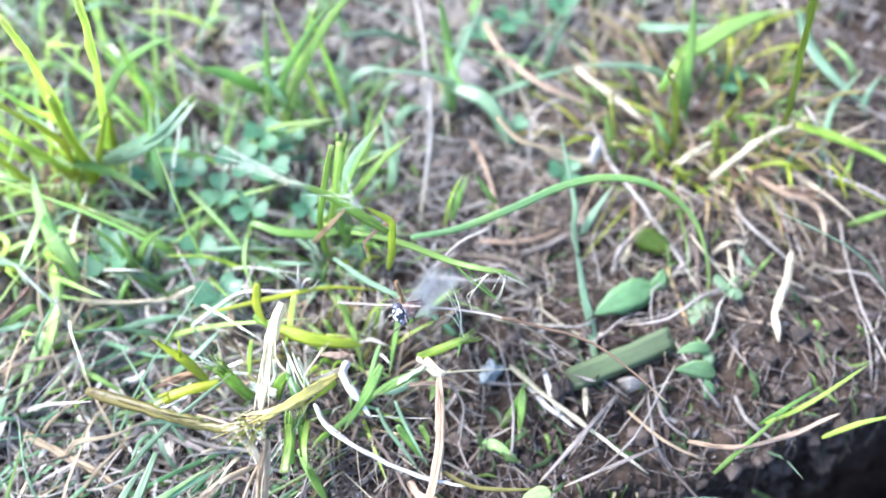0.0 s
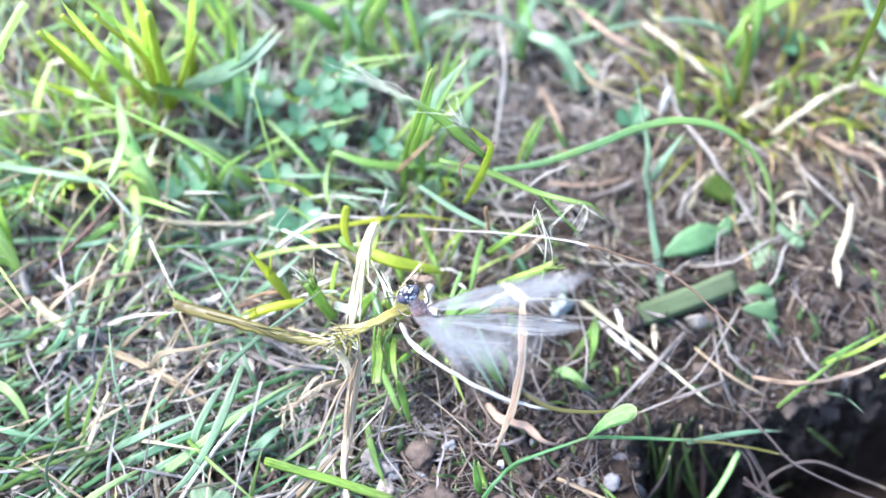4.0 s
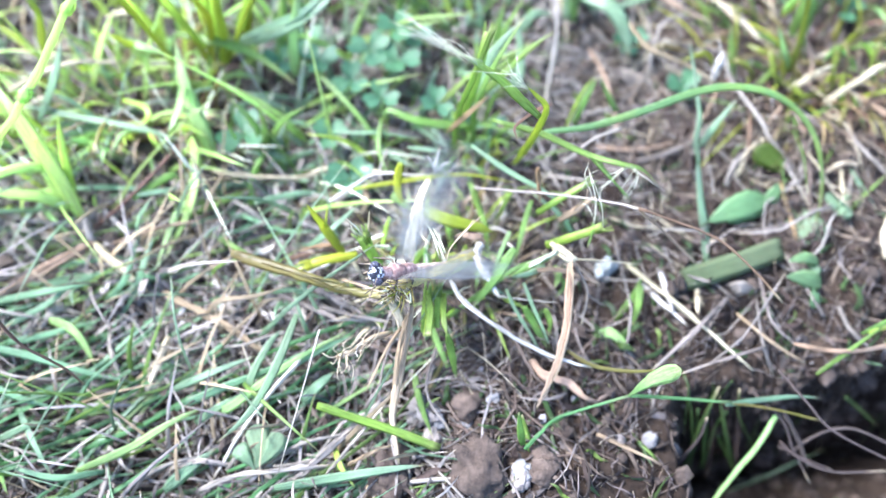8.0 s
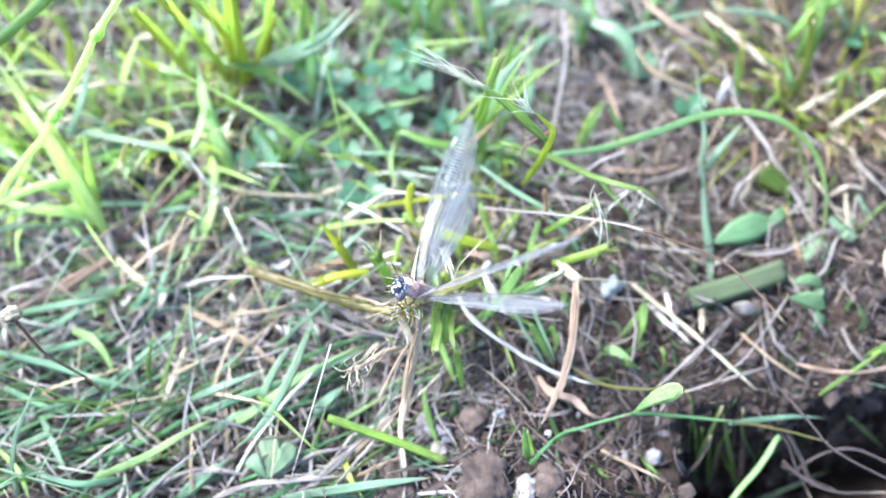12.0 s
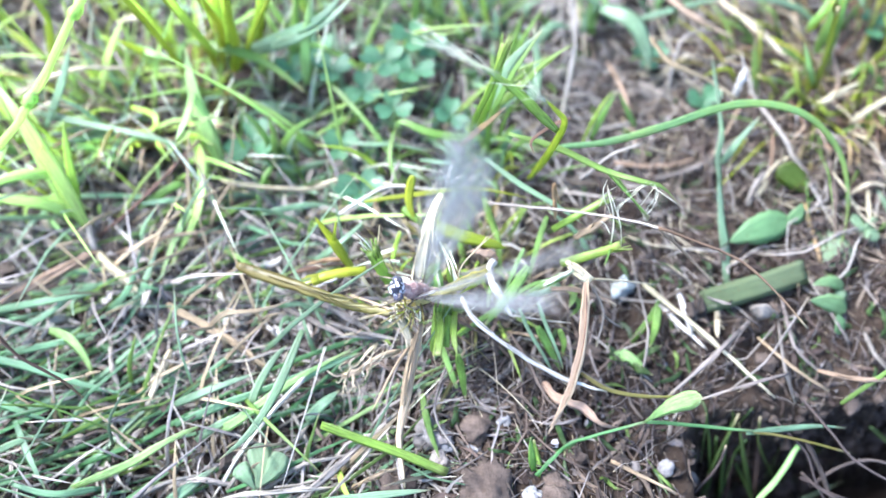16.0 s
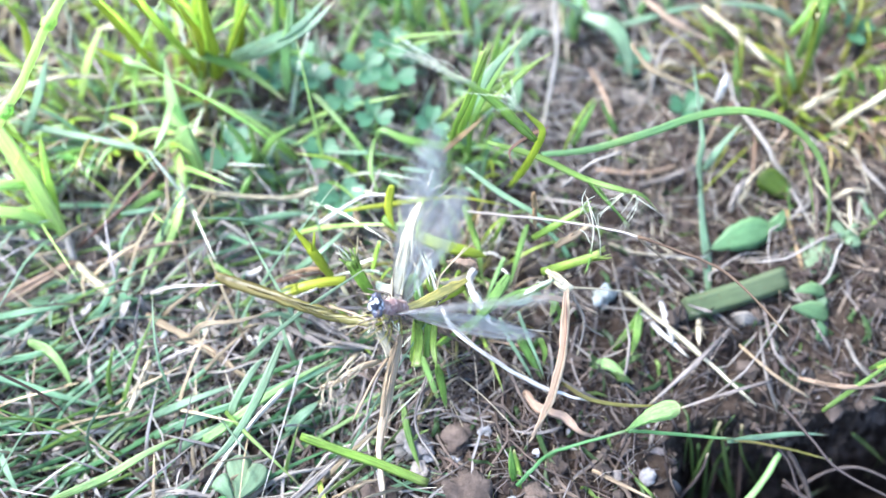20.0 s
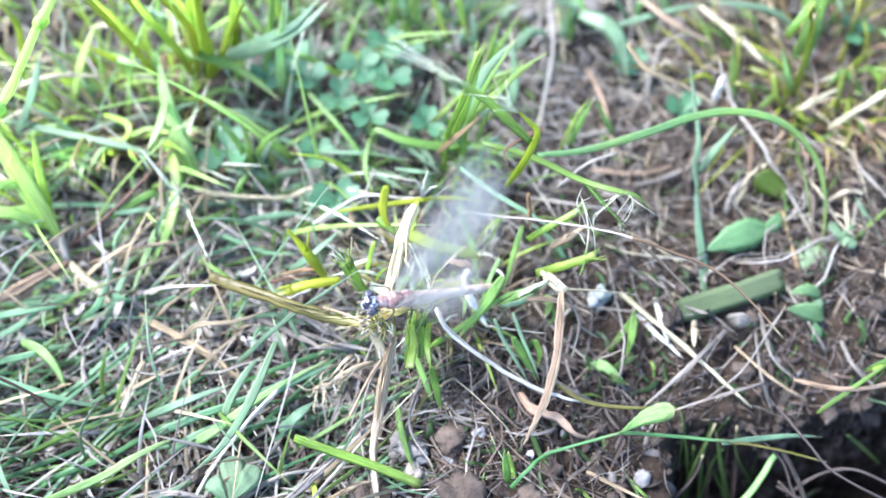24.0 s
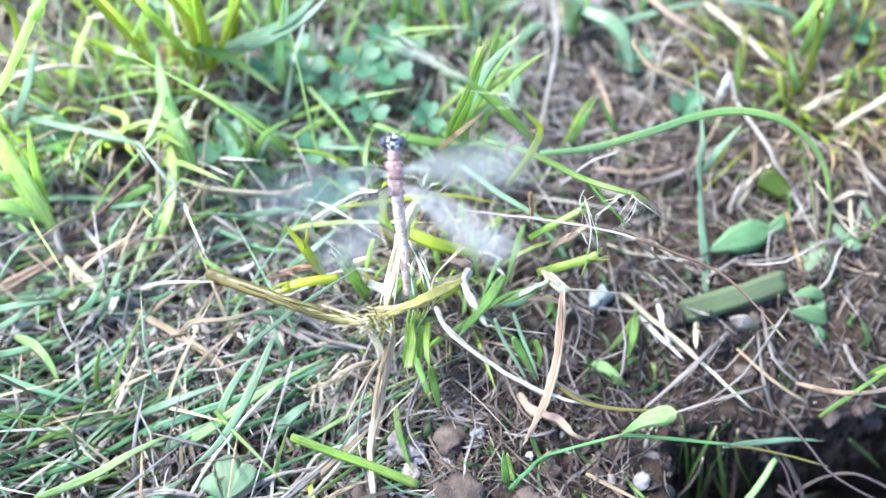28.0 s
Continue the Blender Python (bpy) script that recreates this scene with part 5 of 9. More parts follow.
grow(rightclump, "dryblade", TAN, 1.25, [(90.7, -11.7, 5.0), (95.0, -11.1, 10.0), (100.3, -10.3, 11.2)])
grow(rightclump, "straw", CREAM, 1.49, [(98.4, -16.4, 6.2), (104.6, -13.6, 12.5), (110.7, -11.0, 16.2), (116.7, -9.5, 17.5)])
grow(rightclump, "straw", YELLOWGREEN, 1.90, [(117.4, -9.6, 17.5), (126.1, -11.6, 15.0), (134.7, -14.7, 12.5), (143.0, -18.7, 10.0)])
grow(rightclump, "straw", BLEACHED, 0.88, [(122.7, -2.7, 15.0), (123.8, -8.1, 15.0), (127.0, -13.2, 10.0), (128.2, -21.6, 5.0)])
grow(rightclump, "blade", YELLOWGREEN, 1.58, [(116.4, -7.3, 5.0), (111.1, -3.4, 10.0), (105.7, -2.2, 13.8)])
grow(rightclump, "blade", GREEN, 1.57, [(120.1, -9.4, 5.0), (116.0, -6.4, 10.0), (115.7, -2.4, 15.0)])
grow(rightclump, "stub", STEMGREEN, 1.43, [(98.3, -11.6, 3.8), (92.7, -15.0, 7.5), (89.5, -12.3, 8.8)])
grow(rightclump, "dryblade", BROWN, 1.26, [(107.5, -16.7, 2.5), (110.6, -15.9, 6.2), (118.6, -15.8, 7.5)])
grow(rightclump, "dryblade", RUST, 1.27, [(101.8, -12.0, 3.8), (97.7, -8.9, 7.5), (95.4, -6.2, 10.0)])
grow(rightclump, "stub", STEMGREEN, 1.44, [(90.1, -9.2, 3.8), (86.5, -7.9, 7.5), (85.5, -2.8, 10.0)])
grow(rightclump, "blade", GREEN, 1.44, [(83.1, -9.5, 2.5), (87.4, -5.5, 6.2), (88.7, -1.4, 10.0)])
grow(rightclump, "blade", YELLOWGREEN, 1.26, [(131.5, -18.8, 2.5), (132.4, -17.0, 7.5), (133.5, -13.8, 10.0)])
grow(rightclump, "blade", GREEN, 1.67, [(130.7, -29.9, 2.5), (134.3, -29.9, 6.2), (141.5, -28.8, 8.8)])
grow(rightclump, "straw", WHITESTRAW, 2.30, [(70.5, -9.8, 7.5), (70.8, -8.1, 11.2), (71.9, -4.9, 12.5)])
grow(rightclump, "straw", BLEACHED, 0.89, [(72.1, -4.9, 12.5), (73.5, -10.0, 10.0), (77.3, -12.9, 6.2)])
grow(rightclump, "blade", BLUEGREEN, 1.59, [(126.2, -21.6, 2.5), (131.7, -1.9, 10.0), (140.9, 7.4, 15.0)])
grow(rightclump, "blade", BLUEGREEN, 1.93, [(144.1, -3.0, 2.5), (141.3, 0.7, 10.0), (144.5, 5.3, 15.0)])
grow(rightclump, "stub", STEMGREEN, 1.26, [(77.5, -5.5, 5.0), (76.6, -2.0, 10.0), (75.9, 4.0, 15.0)])
grow(rightclump, "blade", GREEN, 2.30, [(93.1, 3.5, 7.5), (93.2, 6.7, 15.0), (93.4, 11.2, 22.5)])
grow(rightclump, "blade", LIME, 1.64, [(89.2, 6.9, 12.5), (90.9, 8.3, 17.5), (92.5, 11.6, 20.0)])
grow(rightclump, "stub", STEMGREEN, 1.91, [(103.0, -4.6, 6.0), (104.6, -1.7, 11.0), (105.9, -1.1, 16.0)])
grow(rightclump, "blade", STEMGREEN, 1.35, [(80.2, -0.3, 9.0), (83.3, -3.1, 10.0), (87.7, -4.3, 8.0)])
grow(rightclump, "dryblade", RUST, 1.98, [(84.2, -2.7, 10.0), (86.7, -4.0, 9.0), (90.3, -4.3, 6.0)])
grow(rightclump, "stub", STEMGREEN, 1.68, [(91.7, -6.3, 6.0), (90.7, -3.7, 14.0), (88.1, -1.7, 24.0), (85.7, -2.0, 30.0)])
grow(rightclump, "blade", LIGHTGREEN, 1.66, [(91.7, -6.0, 6.0), (87.1, -4.3, 13.0), (83.4, -2.6, 19.0)])
grow(rightclump, "blade", TUFTSTEM, 1.98, [(90.2, -7.3, 5.0), (89.1, -5.0, 9.0), (87.3, -3.7, 14.0)])
grow(rightclump, "straw", CREAM, 1.66, [(89.4, -12.7, 7.0), (93.6, -11.1, 10.0), (99.6, -8.1, 11.0)])
grow(rightclump, "blade", TUFTSTEM, 2.22, [(104.5, -18.3, 4.0), (102.2, -15.1, 8.0), (101.6, -10.4, 12.0)])
grow(rightclump, "dryblade", RUST, 1.67, [(106.8, -19.9, 4.0), (109.5, -16.0, 7.0), (111.9, -10.7, 10.0)])
grow(rightclump, "stub", STEMGREEN, 1.34, [(114.1, -10.6, 5.0), (110.5, -7.4, 10.0), (111.2, -3.6, 14.0)])
grow(rightclump, "dryblade", TAN, 1.40, [(93.9, -14.8, 5.0), (95.2, -7.4, 10.0), (91.1, -2.6, 17.0)])
grow(rightclump, "stub", STEMGREEN, 1.46, [(81.9, -8.0, 6.0), (79.2, -6.8, 9.0), (75.3, -6.5, 11.0)])

weed = plant("broadleaf_weed", "small broad-leaved green weed with oval leaves on soil", "weed", BASE["weed"])
grow(weed, "obovate", LEAFDARK, 6.18, [(87.4, -35.1, 3.0), (83.1, -33.0, 6.0), (77.0, -30.6, 9.0)])
grow(weed, "ovate", LEAFGREEN, 7.68, [(79.8, -42.3, 4.5), (71.5, -45.1, 5.5), (64.8, -47.7, 4.0)])
grow(weed, "ovate", LEAFGREEN, 3.86, [(79.2, -42.9, 4.5), (81.2, -41.2, 6.0), (82.0, -38.9, 7.0)])
grow(weed, "ovate", LEAFPALE, 8.79, [(91.0, -53.2, 2.5), (89.7, -49.4, 3.4), (88.9, -44.0, 3.0)])
grow(weed, "obovate", LEAFPALE, 3.58, [(95.8, -45.1, 3.0), (96.0, -44.5, 5.0), (94.0, -41.0, 5.5)])
grow(weed, "obovate", LEAFPALE, 3.58, [(96.1, -45.1, 3.0), (97.1, -44.5, 5.0), (99.6, -42.1, 5.5)])
grow(weed, "obovate", LEAFPALE, 3.02, [(96.0, -45.4, 3.0), (96.8, -46.0, 5.0), (99.5, -46.3, 5.0)])
grow(weed, "cutblade", LEAFDULL, 5.63, [(56.5, -62.5, 4.2), (63.2, -60.6, 4.6), (71.4, -58.1, 4.4), (81.5, -54.5, 3.8)])
grow(weed, "ovate", LEAFGREEN, 3.19, [(89.8, -58.0, 3.0), (85.2, -57.9, 6.0), (80.3, -59.2, 7.5)])
grow(weed, "ovate", LEAFGREEN, 4.76, [(89.7, -63.6, 2.0), (85.0, -62.6, 5.0), (79.3, -62.7, 7.0)])
grow(weed, "ovate", LEAFGREEN, 3.44, [(87.8, -68.6, 1.0), (87.2, -66.7, 3.0), (86.4, -64.7, 4.0)])
grow(weed, "ovate", LEAFPALE, 3.49, [(89.2, -58.1, 2.5), (88.6, -60.2, 3.0), (86.8, -63.7, 3.0)])
grow(weed, "stem", RUST, 1.24, [(84.1, -37.2, 4.0), (85.3, -47.7, 3.0), (87.3, -54.7, 1.0)])
grow(weed, "stem", GREEN, 0.85, [(87.4, -35.1, 3.0), (84.6, -37.7, 2.5), (80.5, -41.7, 2.5)])
grow(weed, "stem", LIGHTGREEN, 0.68, [(88.2, -54.4, 1.0), (88.6, -58.4, 2.0), (88.9, -65.5, 0.0)])

herb = plant("leafy_herb", "slender green herb stem with one pointed leaf over the hole", "weed", BASE["herb"])
grow(herb, "stem", MIDGREEN, 0.85, [(17.7, -99.7, 5.4), (19.3, -98.1, 7.4), (21.5, -96.0, 7.9), (24.8, -93.5, 5.0), (31.7, -91.4, 5.6), (40.5, -89.2, 6.9)])
grow(herb, "obovate", LIGHTGREEN, 3.9, [(40.0, -89.4, 6.9), (43.2, -87.5, 15.0), (46.2, -87.1, 23.8)])
grow(herb, "stem", MIDGREEN, 0.85, [(40.5, -89.2, 6.9), (49.0, -89.6, 6.2), (63.4, -90.4, 3.8)])
grow(herb, "blade", BLUEGREEN, 1.40, [(62.1, -90.9, 3.8), (71.9, -89.6, 1.9), (78.6, -89.0, 1.3), (85.6, -89.1, 0.0)])
grow(herb, "stem", OLIVE, 0.64, [(60.9, -90.4, 3.8), (71.9, -91.3, 1.2), (86.5, -94.0, -2.5)])
grow(herb, "leaf", GREEN, 2.19, [(18.8, -100.3, 4.1), (17.7, -96.5, 5.0), (17.0, -93.1, 8.8)])
grow(herb, "stem", LIGHTGREEN, 1.30, [(76.1, -92.2, -2.5), (71.2, -99.1, -5.0), (65.5, -106.1, -10.0), (60.2, -114.0, -15.0)])
# strands in the hollow, its shade put into their dark colours
hanging = plant("grass_roots", "grass strands down the bank of the hollow, coloured dark for shade", "grass", (62, -92, -8))
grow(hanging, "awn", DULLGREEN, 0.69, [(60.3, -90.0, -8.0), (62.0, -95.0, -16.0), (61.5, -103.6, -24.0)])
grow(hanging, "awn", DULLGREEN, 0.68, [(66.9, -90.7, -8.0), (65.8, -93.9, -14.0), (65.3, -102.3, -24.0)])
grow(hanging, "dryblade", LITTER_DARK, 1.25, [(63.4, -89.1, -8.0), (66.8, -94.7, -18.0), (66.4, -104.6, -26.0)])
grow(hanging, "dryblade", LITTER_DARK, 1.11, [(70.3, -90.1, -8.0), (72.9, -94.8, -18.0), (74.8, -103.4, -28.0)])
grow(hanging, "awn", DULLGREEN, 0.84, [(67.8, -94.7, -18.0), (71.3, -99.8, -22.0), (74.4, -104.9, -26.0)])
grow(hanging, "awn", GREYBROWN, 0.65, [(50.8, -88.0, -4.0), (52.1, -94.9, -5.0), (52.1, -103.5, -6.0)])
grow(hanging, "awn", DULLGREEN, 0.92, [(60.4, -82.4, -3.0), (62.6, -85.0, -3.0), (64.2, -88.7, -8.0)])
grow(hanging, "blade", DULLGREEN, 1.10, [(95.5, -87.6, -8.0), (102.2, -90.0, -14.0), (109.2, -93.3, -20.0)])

sprout = plant("weed_sprout", "small dark green weed sprout on soil", "weed", BASE["sprout"])
grow(sprout, "ovate", DULLGREEN, 2.34, [(39.2, -76.1, 0.2), (40.8, -77.6, 3.8), (44.0, -78.9, 3.7)])
grow(sprout, "ovate", DULLGREEN, 1.84, [(38.5, -76.1, 0.2), (36.2, -74.0, 2.8), (34.8, -72.3, 4.0)])
grow(sprout, "ovate", DULLGREEN, 1.57, [(39.9, -75.4, 0.3), (43.6, -73.8, 4.5), (46.6, -72.3, 3.8)])
grow(sprout, "ovate", DULLGREEN, 1.57, [(39.1, -76.7, 0.2), (42.0, -74.7, 3.0), (43.1, -72.5, 4.6)])

rightblades = plant("grass_shoot", "upright bluish green grass blades by the weed", "grass", BASE["rightblades"])
grow(rightblades, "blade", BLUEGREEN, 2.20, [(63.7, -57.6, 1.6), (63.7, -48.9, 3.8), (62.8, -44.0, 6.2), (62.3, -37.5, 8.8), (61.9, -31.1, 11.2)])
grow(rightblades, "blade", BLUEGREEN, 1.52, [(62.2, -35.1, 10.0), (61.7, -29.9, 11.9), (62.5, -25.5, 13.8), (62.4, -21.4, 15.0), (61.6, -10.8, 17.5), (61.6, -4.9, 17.5)])
grow(rightblades, "blade", BLUEGREEN, 1.72, [(64.4, -29.0, 7.5), (67.1, -25.6, 11.2), (72.1, -20.3, 15.0)])
grow(rightblades, "blade", BLUEGREEN, 1.42, [(106.9, -43.8, 2.5), (103.1, -38.8, 5.0), (100.7, -33.9, 6.2)])
grow(rightblades, "blade", GREEN, 1.09, [(100.4, -44.6, 2.5), (104.0, -41.1, 5.0), (109.7, -36.3, 6.2)])
grow(rightblades, "blade", GREEN, 1.59, [(34.1, -21.8, 6.2), (36.3, -18.2, 11.2), (39.0, -14.1, 15.0)])
grow(rightblades, "blade", GREEN, 1.46, [(45.6, -17.7, 5.0), (42.8, -15.0, 8.8), (40.1, -12.4, 12.5)])
grow(rightblades, "blade", GREEN, 1.15, [(84.0, -84.4, 2.5), (92.2, -78.8, 6.2), (99.3, -74.2, 8.8)])
grow(rightblades, "blade", GREEN, 1.16, [(96.3, -75.3, 2.5), (101.3, -72.9, 6.2), (109.7, -69.0, 8.8)])
grow(rightblades, "blade", YELLOWGREEN, 1.09, [(97.2, -75.3, 3.8), (107.5, -71.9, 6.2), (121.4, -65.1, 8.8)])
grow(rightblades, "blade", YELLOWGREEN, 1.20, [(107.6, -79.4, 5.0), (114.8, -77.6, 7.5), (122.8, -76.7, 8.8)])
lone("twig", "straw", BLEACHED, 0.57, [(7.9, -44.8, 17.5), (14.7, -46.7, 20.0), (26.8, -49.3, 22.5), (37.1, -52.4, 25.0), (41.8, -54.3, 25.9)], "bleached grey twig end lying across the tuft", "twig")
lone("twig", "stem", BROWN, 0.61, [(41.3, -54.1, 25.9), (50.3, -56.5, 23.8), (59.2, -59.4, 21.2), (67.1, -65.2, 17.5), (73.8, -71.0, 13.8)], "long brown twig reaching over the soil", "twig")
lone("twig", "straw", BLEACHED, 0.60, [(41.3, -54.2, 25.8), (39.4, -53.2, 25.2), (36.9, -52.3, 24.8)], "pale joint of the long twig", "twig")
lone("straw", "stem", TAN, 0.64, [(41.8, -54.0, 25.0), (51.0, -55.1, 13.8), (60.9, -59.2, 3.8)], "thin tan side stalk beside the twig", "straw")
lone("straw", "straw", CREAM, 1.12, [(-53.4, -34.9, 7.1), (-43.8, -36.3, 6.9), (-32.8, -36.3, 6.2), (-25.9, -33.5, 6.2), (-18.9, -33.6, 5.6), (-12.4, -35.7, 7.5)], "pale dry straw with a kink lying on clover", "straw")
lone("straw", "straw", BLEACHED, 0.54, [(-23.6, -43.0, 7.5), (-18.2, -40.9, 10.0), (-12.4, -39.1, 12.5)], "thin white straw lying on the soil", "straw")
lone("straw", "straw", BLEACHED, 0.88, [(-31.8, -40.3, 6.2), (-25.2, -42.7, 7.5), (-17.7, -45.8, 6.2)], "bleached straw piece among the grass", "straw")
lone("straw", "straw", WHITESTRAW, 1.20, [(51.4, -59.3, 3.8), (52.0, -65.2, 5.2), (53.5, -69.9, 3.5)], "short white straw lying on soil", "straw")
lone("straw", "straw", WHITESTRAW, 1.07, [(46.9, -61.3, 1.9), (51.1, -67.5, 3.6), (57.1, -72.7, 1.9)], "flat white straw lying on soil", "straw")
lone("straw", "straw", CREAM, 1.05, [(44.2, -57.6, 2.4), (51.7, -66.9, 6.3), (60.5, -74.4, 4.2), (70.7, -83.1, 1.2)], "long cream straw lying on soil", "straw")
lone("straw", "straw", CREAM, 1.20, [(60.1, -63.5, 3.0), (59.1, -70.4, 3.5)], "short cream straw stub", "straw")
lone("twig", "straw", GREYBROWN, 1.04, [(67.0, -66.3, 3.5), (55.8, -75.9, 6.3), (47.4, -83.0, 0.3)], "grey twig lying on soil", "twig")
lone("twig", "straw", GREYBROWN, 0.77, [(73.6, -78.1, 3.0), (63.0, -81.2, 5.4), (52.1, -84.4, 4.3)], "grey twig lying on soil", "twig")
lone("straw", "straw", TAN, 1.03, [(79.8, -77.5, 3.3), (88.5, -79.9, 5.6), (101.2, -78.2, 3.8), (112.4, -74.9, 6.1)], "tan straw arching over soil", "straw")
# roots over the hole: the bank's shade is painted in as near-black colour
lone("root", "stem", ROOTSHADED, 0.64, [(75.6, -83.1, 2.5), (80.4, -90.1, 2.5), (86.6, -96.5, 0.0), (100.5, -102.2, -5.0), (110.4, -105.7, -7.5)], "brown root hanging over the hole", "root")
lone("root", "stem", ROOTSHADED, 0.79, [(80.3, -100.5, -10.0), (85.9, -96.5, -6.2), (93.3, -95.3, -5.0), (102.9, -98.5, -7.5), (114.8, -103.0, -11.2)], "grey root looping over the hole", "root")
lone("root", "stem", ROOTSHADED, 0.65, [(77.7, -97.6, -7.5), (81.6, -101.4, -7.5), (89.4, -104.4, -8.8), (102.9, -104.3, -10.0)], "thin grey root in the hole", "root")
lone("root", "stem", ROOTSHADED, 0.65, [(69.3, -88.2, 2.5), (76.9, -93.7, -2.5), (80.6, -99.5, -7.5), (85.5, -106.6, -12.5)], "grey root hanging into the hole", "root")
lone("root", "stem", TAN, 0.76, [(34.0, -96.4, 0.9), (40.6, -99.6, 0.9), (46.9, -102.5, -0.3), (57.8, -105.8, -14.4)], "thin tan root lying on soil", "root")
lone("straw", "straw", TAN, 1.73, [(-63.8, -63.0, 0.5), (-53.6, -68.6, 2.8), (-43.9, -74.5, 2.2), (-38.8, -78.0, -0.3)], "tan straw stalk lying on soil", "straw")
lone("straw", "straw", CREAM, 1.92, [(-82.1, -50.4, 0.1), (-73.9, -57.4, 3.1), (-68.0, -62.5, 0.4)], "pale straw stalk with a joint", "straw")
lone("straw", "straw", TAN, 2.09, [(-82.7, -50.1, -0.1), (-93.9, -56.6, -1.2), (-105.6, -63.5, -2.5), (-117.1, -69.1, -5.6)], "weathered brown straw stalk", "straw")
lone("straw", "stem", BROWN, 0.99, [(-83.6, -45.4, -1.8), (-71.4, -39.7, 6.2), (-65.1, -32.2, 7.5), (-59.0, -22.9, 7.5)], "thin reddish brown stalk leaning on grass", "straw")
lone("straw", "straw", CREAM, 1.72, [(-61.4, -73.4, 0.5), (-63.0, -80.2, 0.8), (-67.1, -86.4, -4.3)], "short white straw between green blades", "straw")
lone("straw", "straw", BLEACHED, 1.11, [(-46.8, -48.9, -1.9), (-43.4, -56.4, 0.3), (-36.4, -60.5, -0.6)], "bleached straw under the cut stalk", "straw")
lone("straw", "straw", WHITESTRAW, 0.88, [(-30.1, -79.9, 5.3), (-36.8, -87.6, 5.0), (-43.2, -95.4, 1.2), (-50.0, -104.9, -4.2)], "long white straw crossing the grass", "straw")
lone("straw", "awn", WHITESTRAW, 0.30, [(-22.6, -80.1, 30.0), (-27.1, -90.2, 20.0), (-33.3, -103.6, 6.2)], "fine white grass stem among litter", "straw")
lone("straw", "straw", BLEACHED, 1.20, [(-52.1, -106.5, -3.5), (-44.0, -103.9, -0.5), (-32.5, -102.9, 1.5), (-22.9, -102.0, 0.1)], "white straw lying on grass", "straw")
lone("straw", "straw", BLEACHED, 1.41, [(-32.7, -106.6, -0.8), (-24.1, -99.2, 2.0), (-16.9, -92.5, 1.8), (-10.2, -85.9, 0.4)], "bleached bundle of dead grass", "straw")
lone("straw", "straw", BLEACHED, 0.90, [(-38.3, -102.4, -1.9), (-30.4, -97.9, 1.5), (-21.8, -96.1, 1.8), (-13.1, -95.3, 0.3)], "white dead grass stem", "straw")
lone("straw", "straw", TAN, 0.99, [(-20.3, -102.6, 0.6), (-15.2, -100.2, 3.4), (-10.4, -98.3, 2.7)], "tan straw piece on soil", "straw")
lone("grass_cutting", "cutblade", VIVID, 1.95, [(-26.0, -90.5, 7.5), (-17.5, -93.4, 7.5), (-9.0, -96.1, 6.2), (-0.2, -99.4, 5.0)], "bright green cut grass stem lying on litter", "cut grass")
lone("grass_cutting", "blade", BLUEGREEN, 2.04, [(-36.3, -106.6, -0.4), (-22.3, -104.9, 3.2), (-11.3, -103.5, 4.8), (-3.5, -102.7, 5.2)], "green grass blade lying on soil", "cut grass")
lone("straw", "straw", BLEACHED, 1.41, [(30.3, 47.3, 10.0), (31.2, 30.9, 12.5), (31.4, 15.2, 11.2), (31.0, 1.3, 8.8), (26.4, -19.5, 1.8)], "pale upright dry grass stalk", "straw")
lone("straw", "straw", BLEACHED, 1.33, [(28.2, 37.0, 12.5), (25.5, 35.5, 11.2), (23.3, 34.2, 10.0)], "short pale straw stub", "straw")
lone("straw", "straw", TAN, 1.27, [(46.8, -2.6, 20.0), (51.4, -7.8, 17.5), (58.9, -9.4, 15.0), (70.2, -12.7, 10.0)], "tan dry stalk with a bent tip", "straw")
lone("straw", "straw", TAN, 1.49, [(48.4, 38.8, 7.5), (51.7, 23.4, 11.2), (59.3, 13.5, 11.2), (73.5, 7.0, 7.5)], "tan dry stalk lying over soil", "straw")
lone("straw", "straw", CREAM, 1.90, [(71.2, 20.0, 7.5), (76.5, 10.2, 10.0), (85.6, 1.5, 7.5)], "cream dry stalk beside the clump", "straw")
lone("straw", "straw", BLEACHED, 0.84, [(67.6, 10.6, 7.5), (59.4, 6.2, 10.0), (56.1, -0.1, 8.8), (55.0, -8.2, 3.8)], "curled grey-white dead blade", "straw")
lone("straw", "straw", BLEACHED, 1.25, [(73.4, -9.0, 8.8), (79.3, -21.6, 8.8), (83.4, -28.4, 6.2), (91.1, -45.9, 3.8)], "pale dead straw leaning behind the arching blade", "straw")
lone("straw", "straw", CREAM, 1.22, [(73.8, -35.5, 2.5), (77.1, -29.5, 5.0), (81.7, -25.9, 6.2)], "cream dead stalk piece", "straw")
lone("straw", "straw", BLEACHED, 0.87, [(105.1, -18.8, 3.8), (103.6, -26.4, 6.2), (108.3, -34.3, 6.2), (113.5, -38.8, 3.8)], "white dead stalk lying on the soil", "straw")
lone("straw", "straw", TAN, 1.24, [(108.9, -13.4, 5.0), (114.1, -21.7, 7.5), (122.9, -26.5, 6.2), (122.9, -36.9, 2.5)], "tan dead blade of the clump", "straw")
lone("straw", "straw", CREAM, 1.79, [(112.5, -37.5, 7.5), (108.2, -45.5, 8.8), (104.3, -52.1, 7.5), (104.4, -58.1, 5.0)], "frayed cream dry stalk standing on soil", "straw")
lone("straw", "straw", CREAM, 0.93, [(94.9, -35.5, 5.0), (98.4, -34.0, 7.5), (102.3, -34.7, 7.5)], "cream frayed straw lying on the soil", "straw")
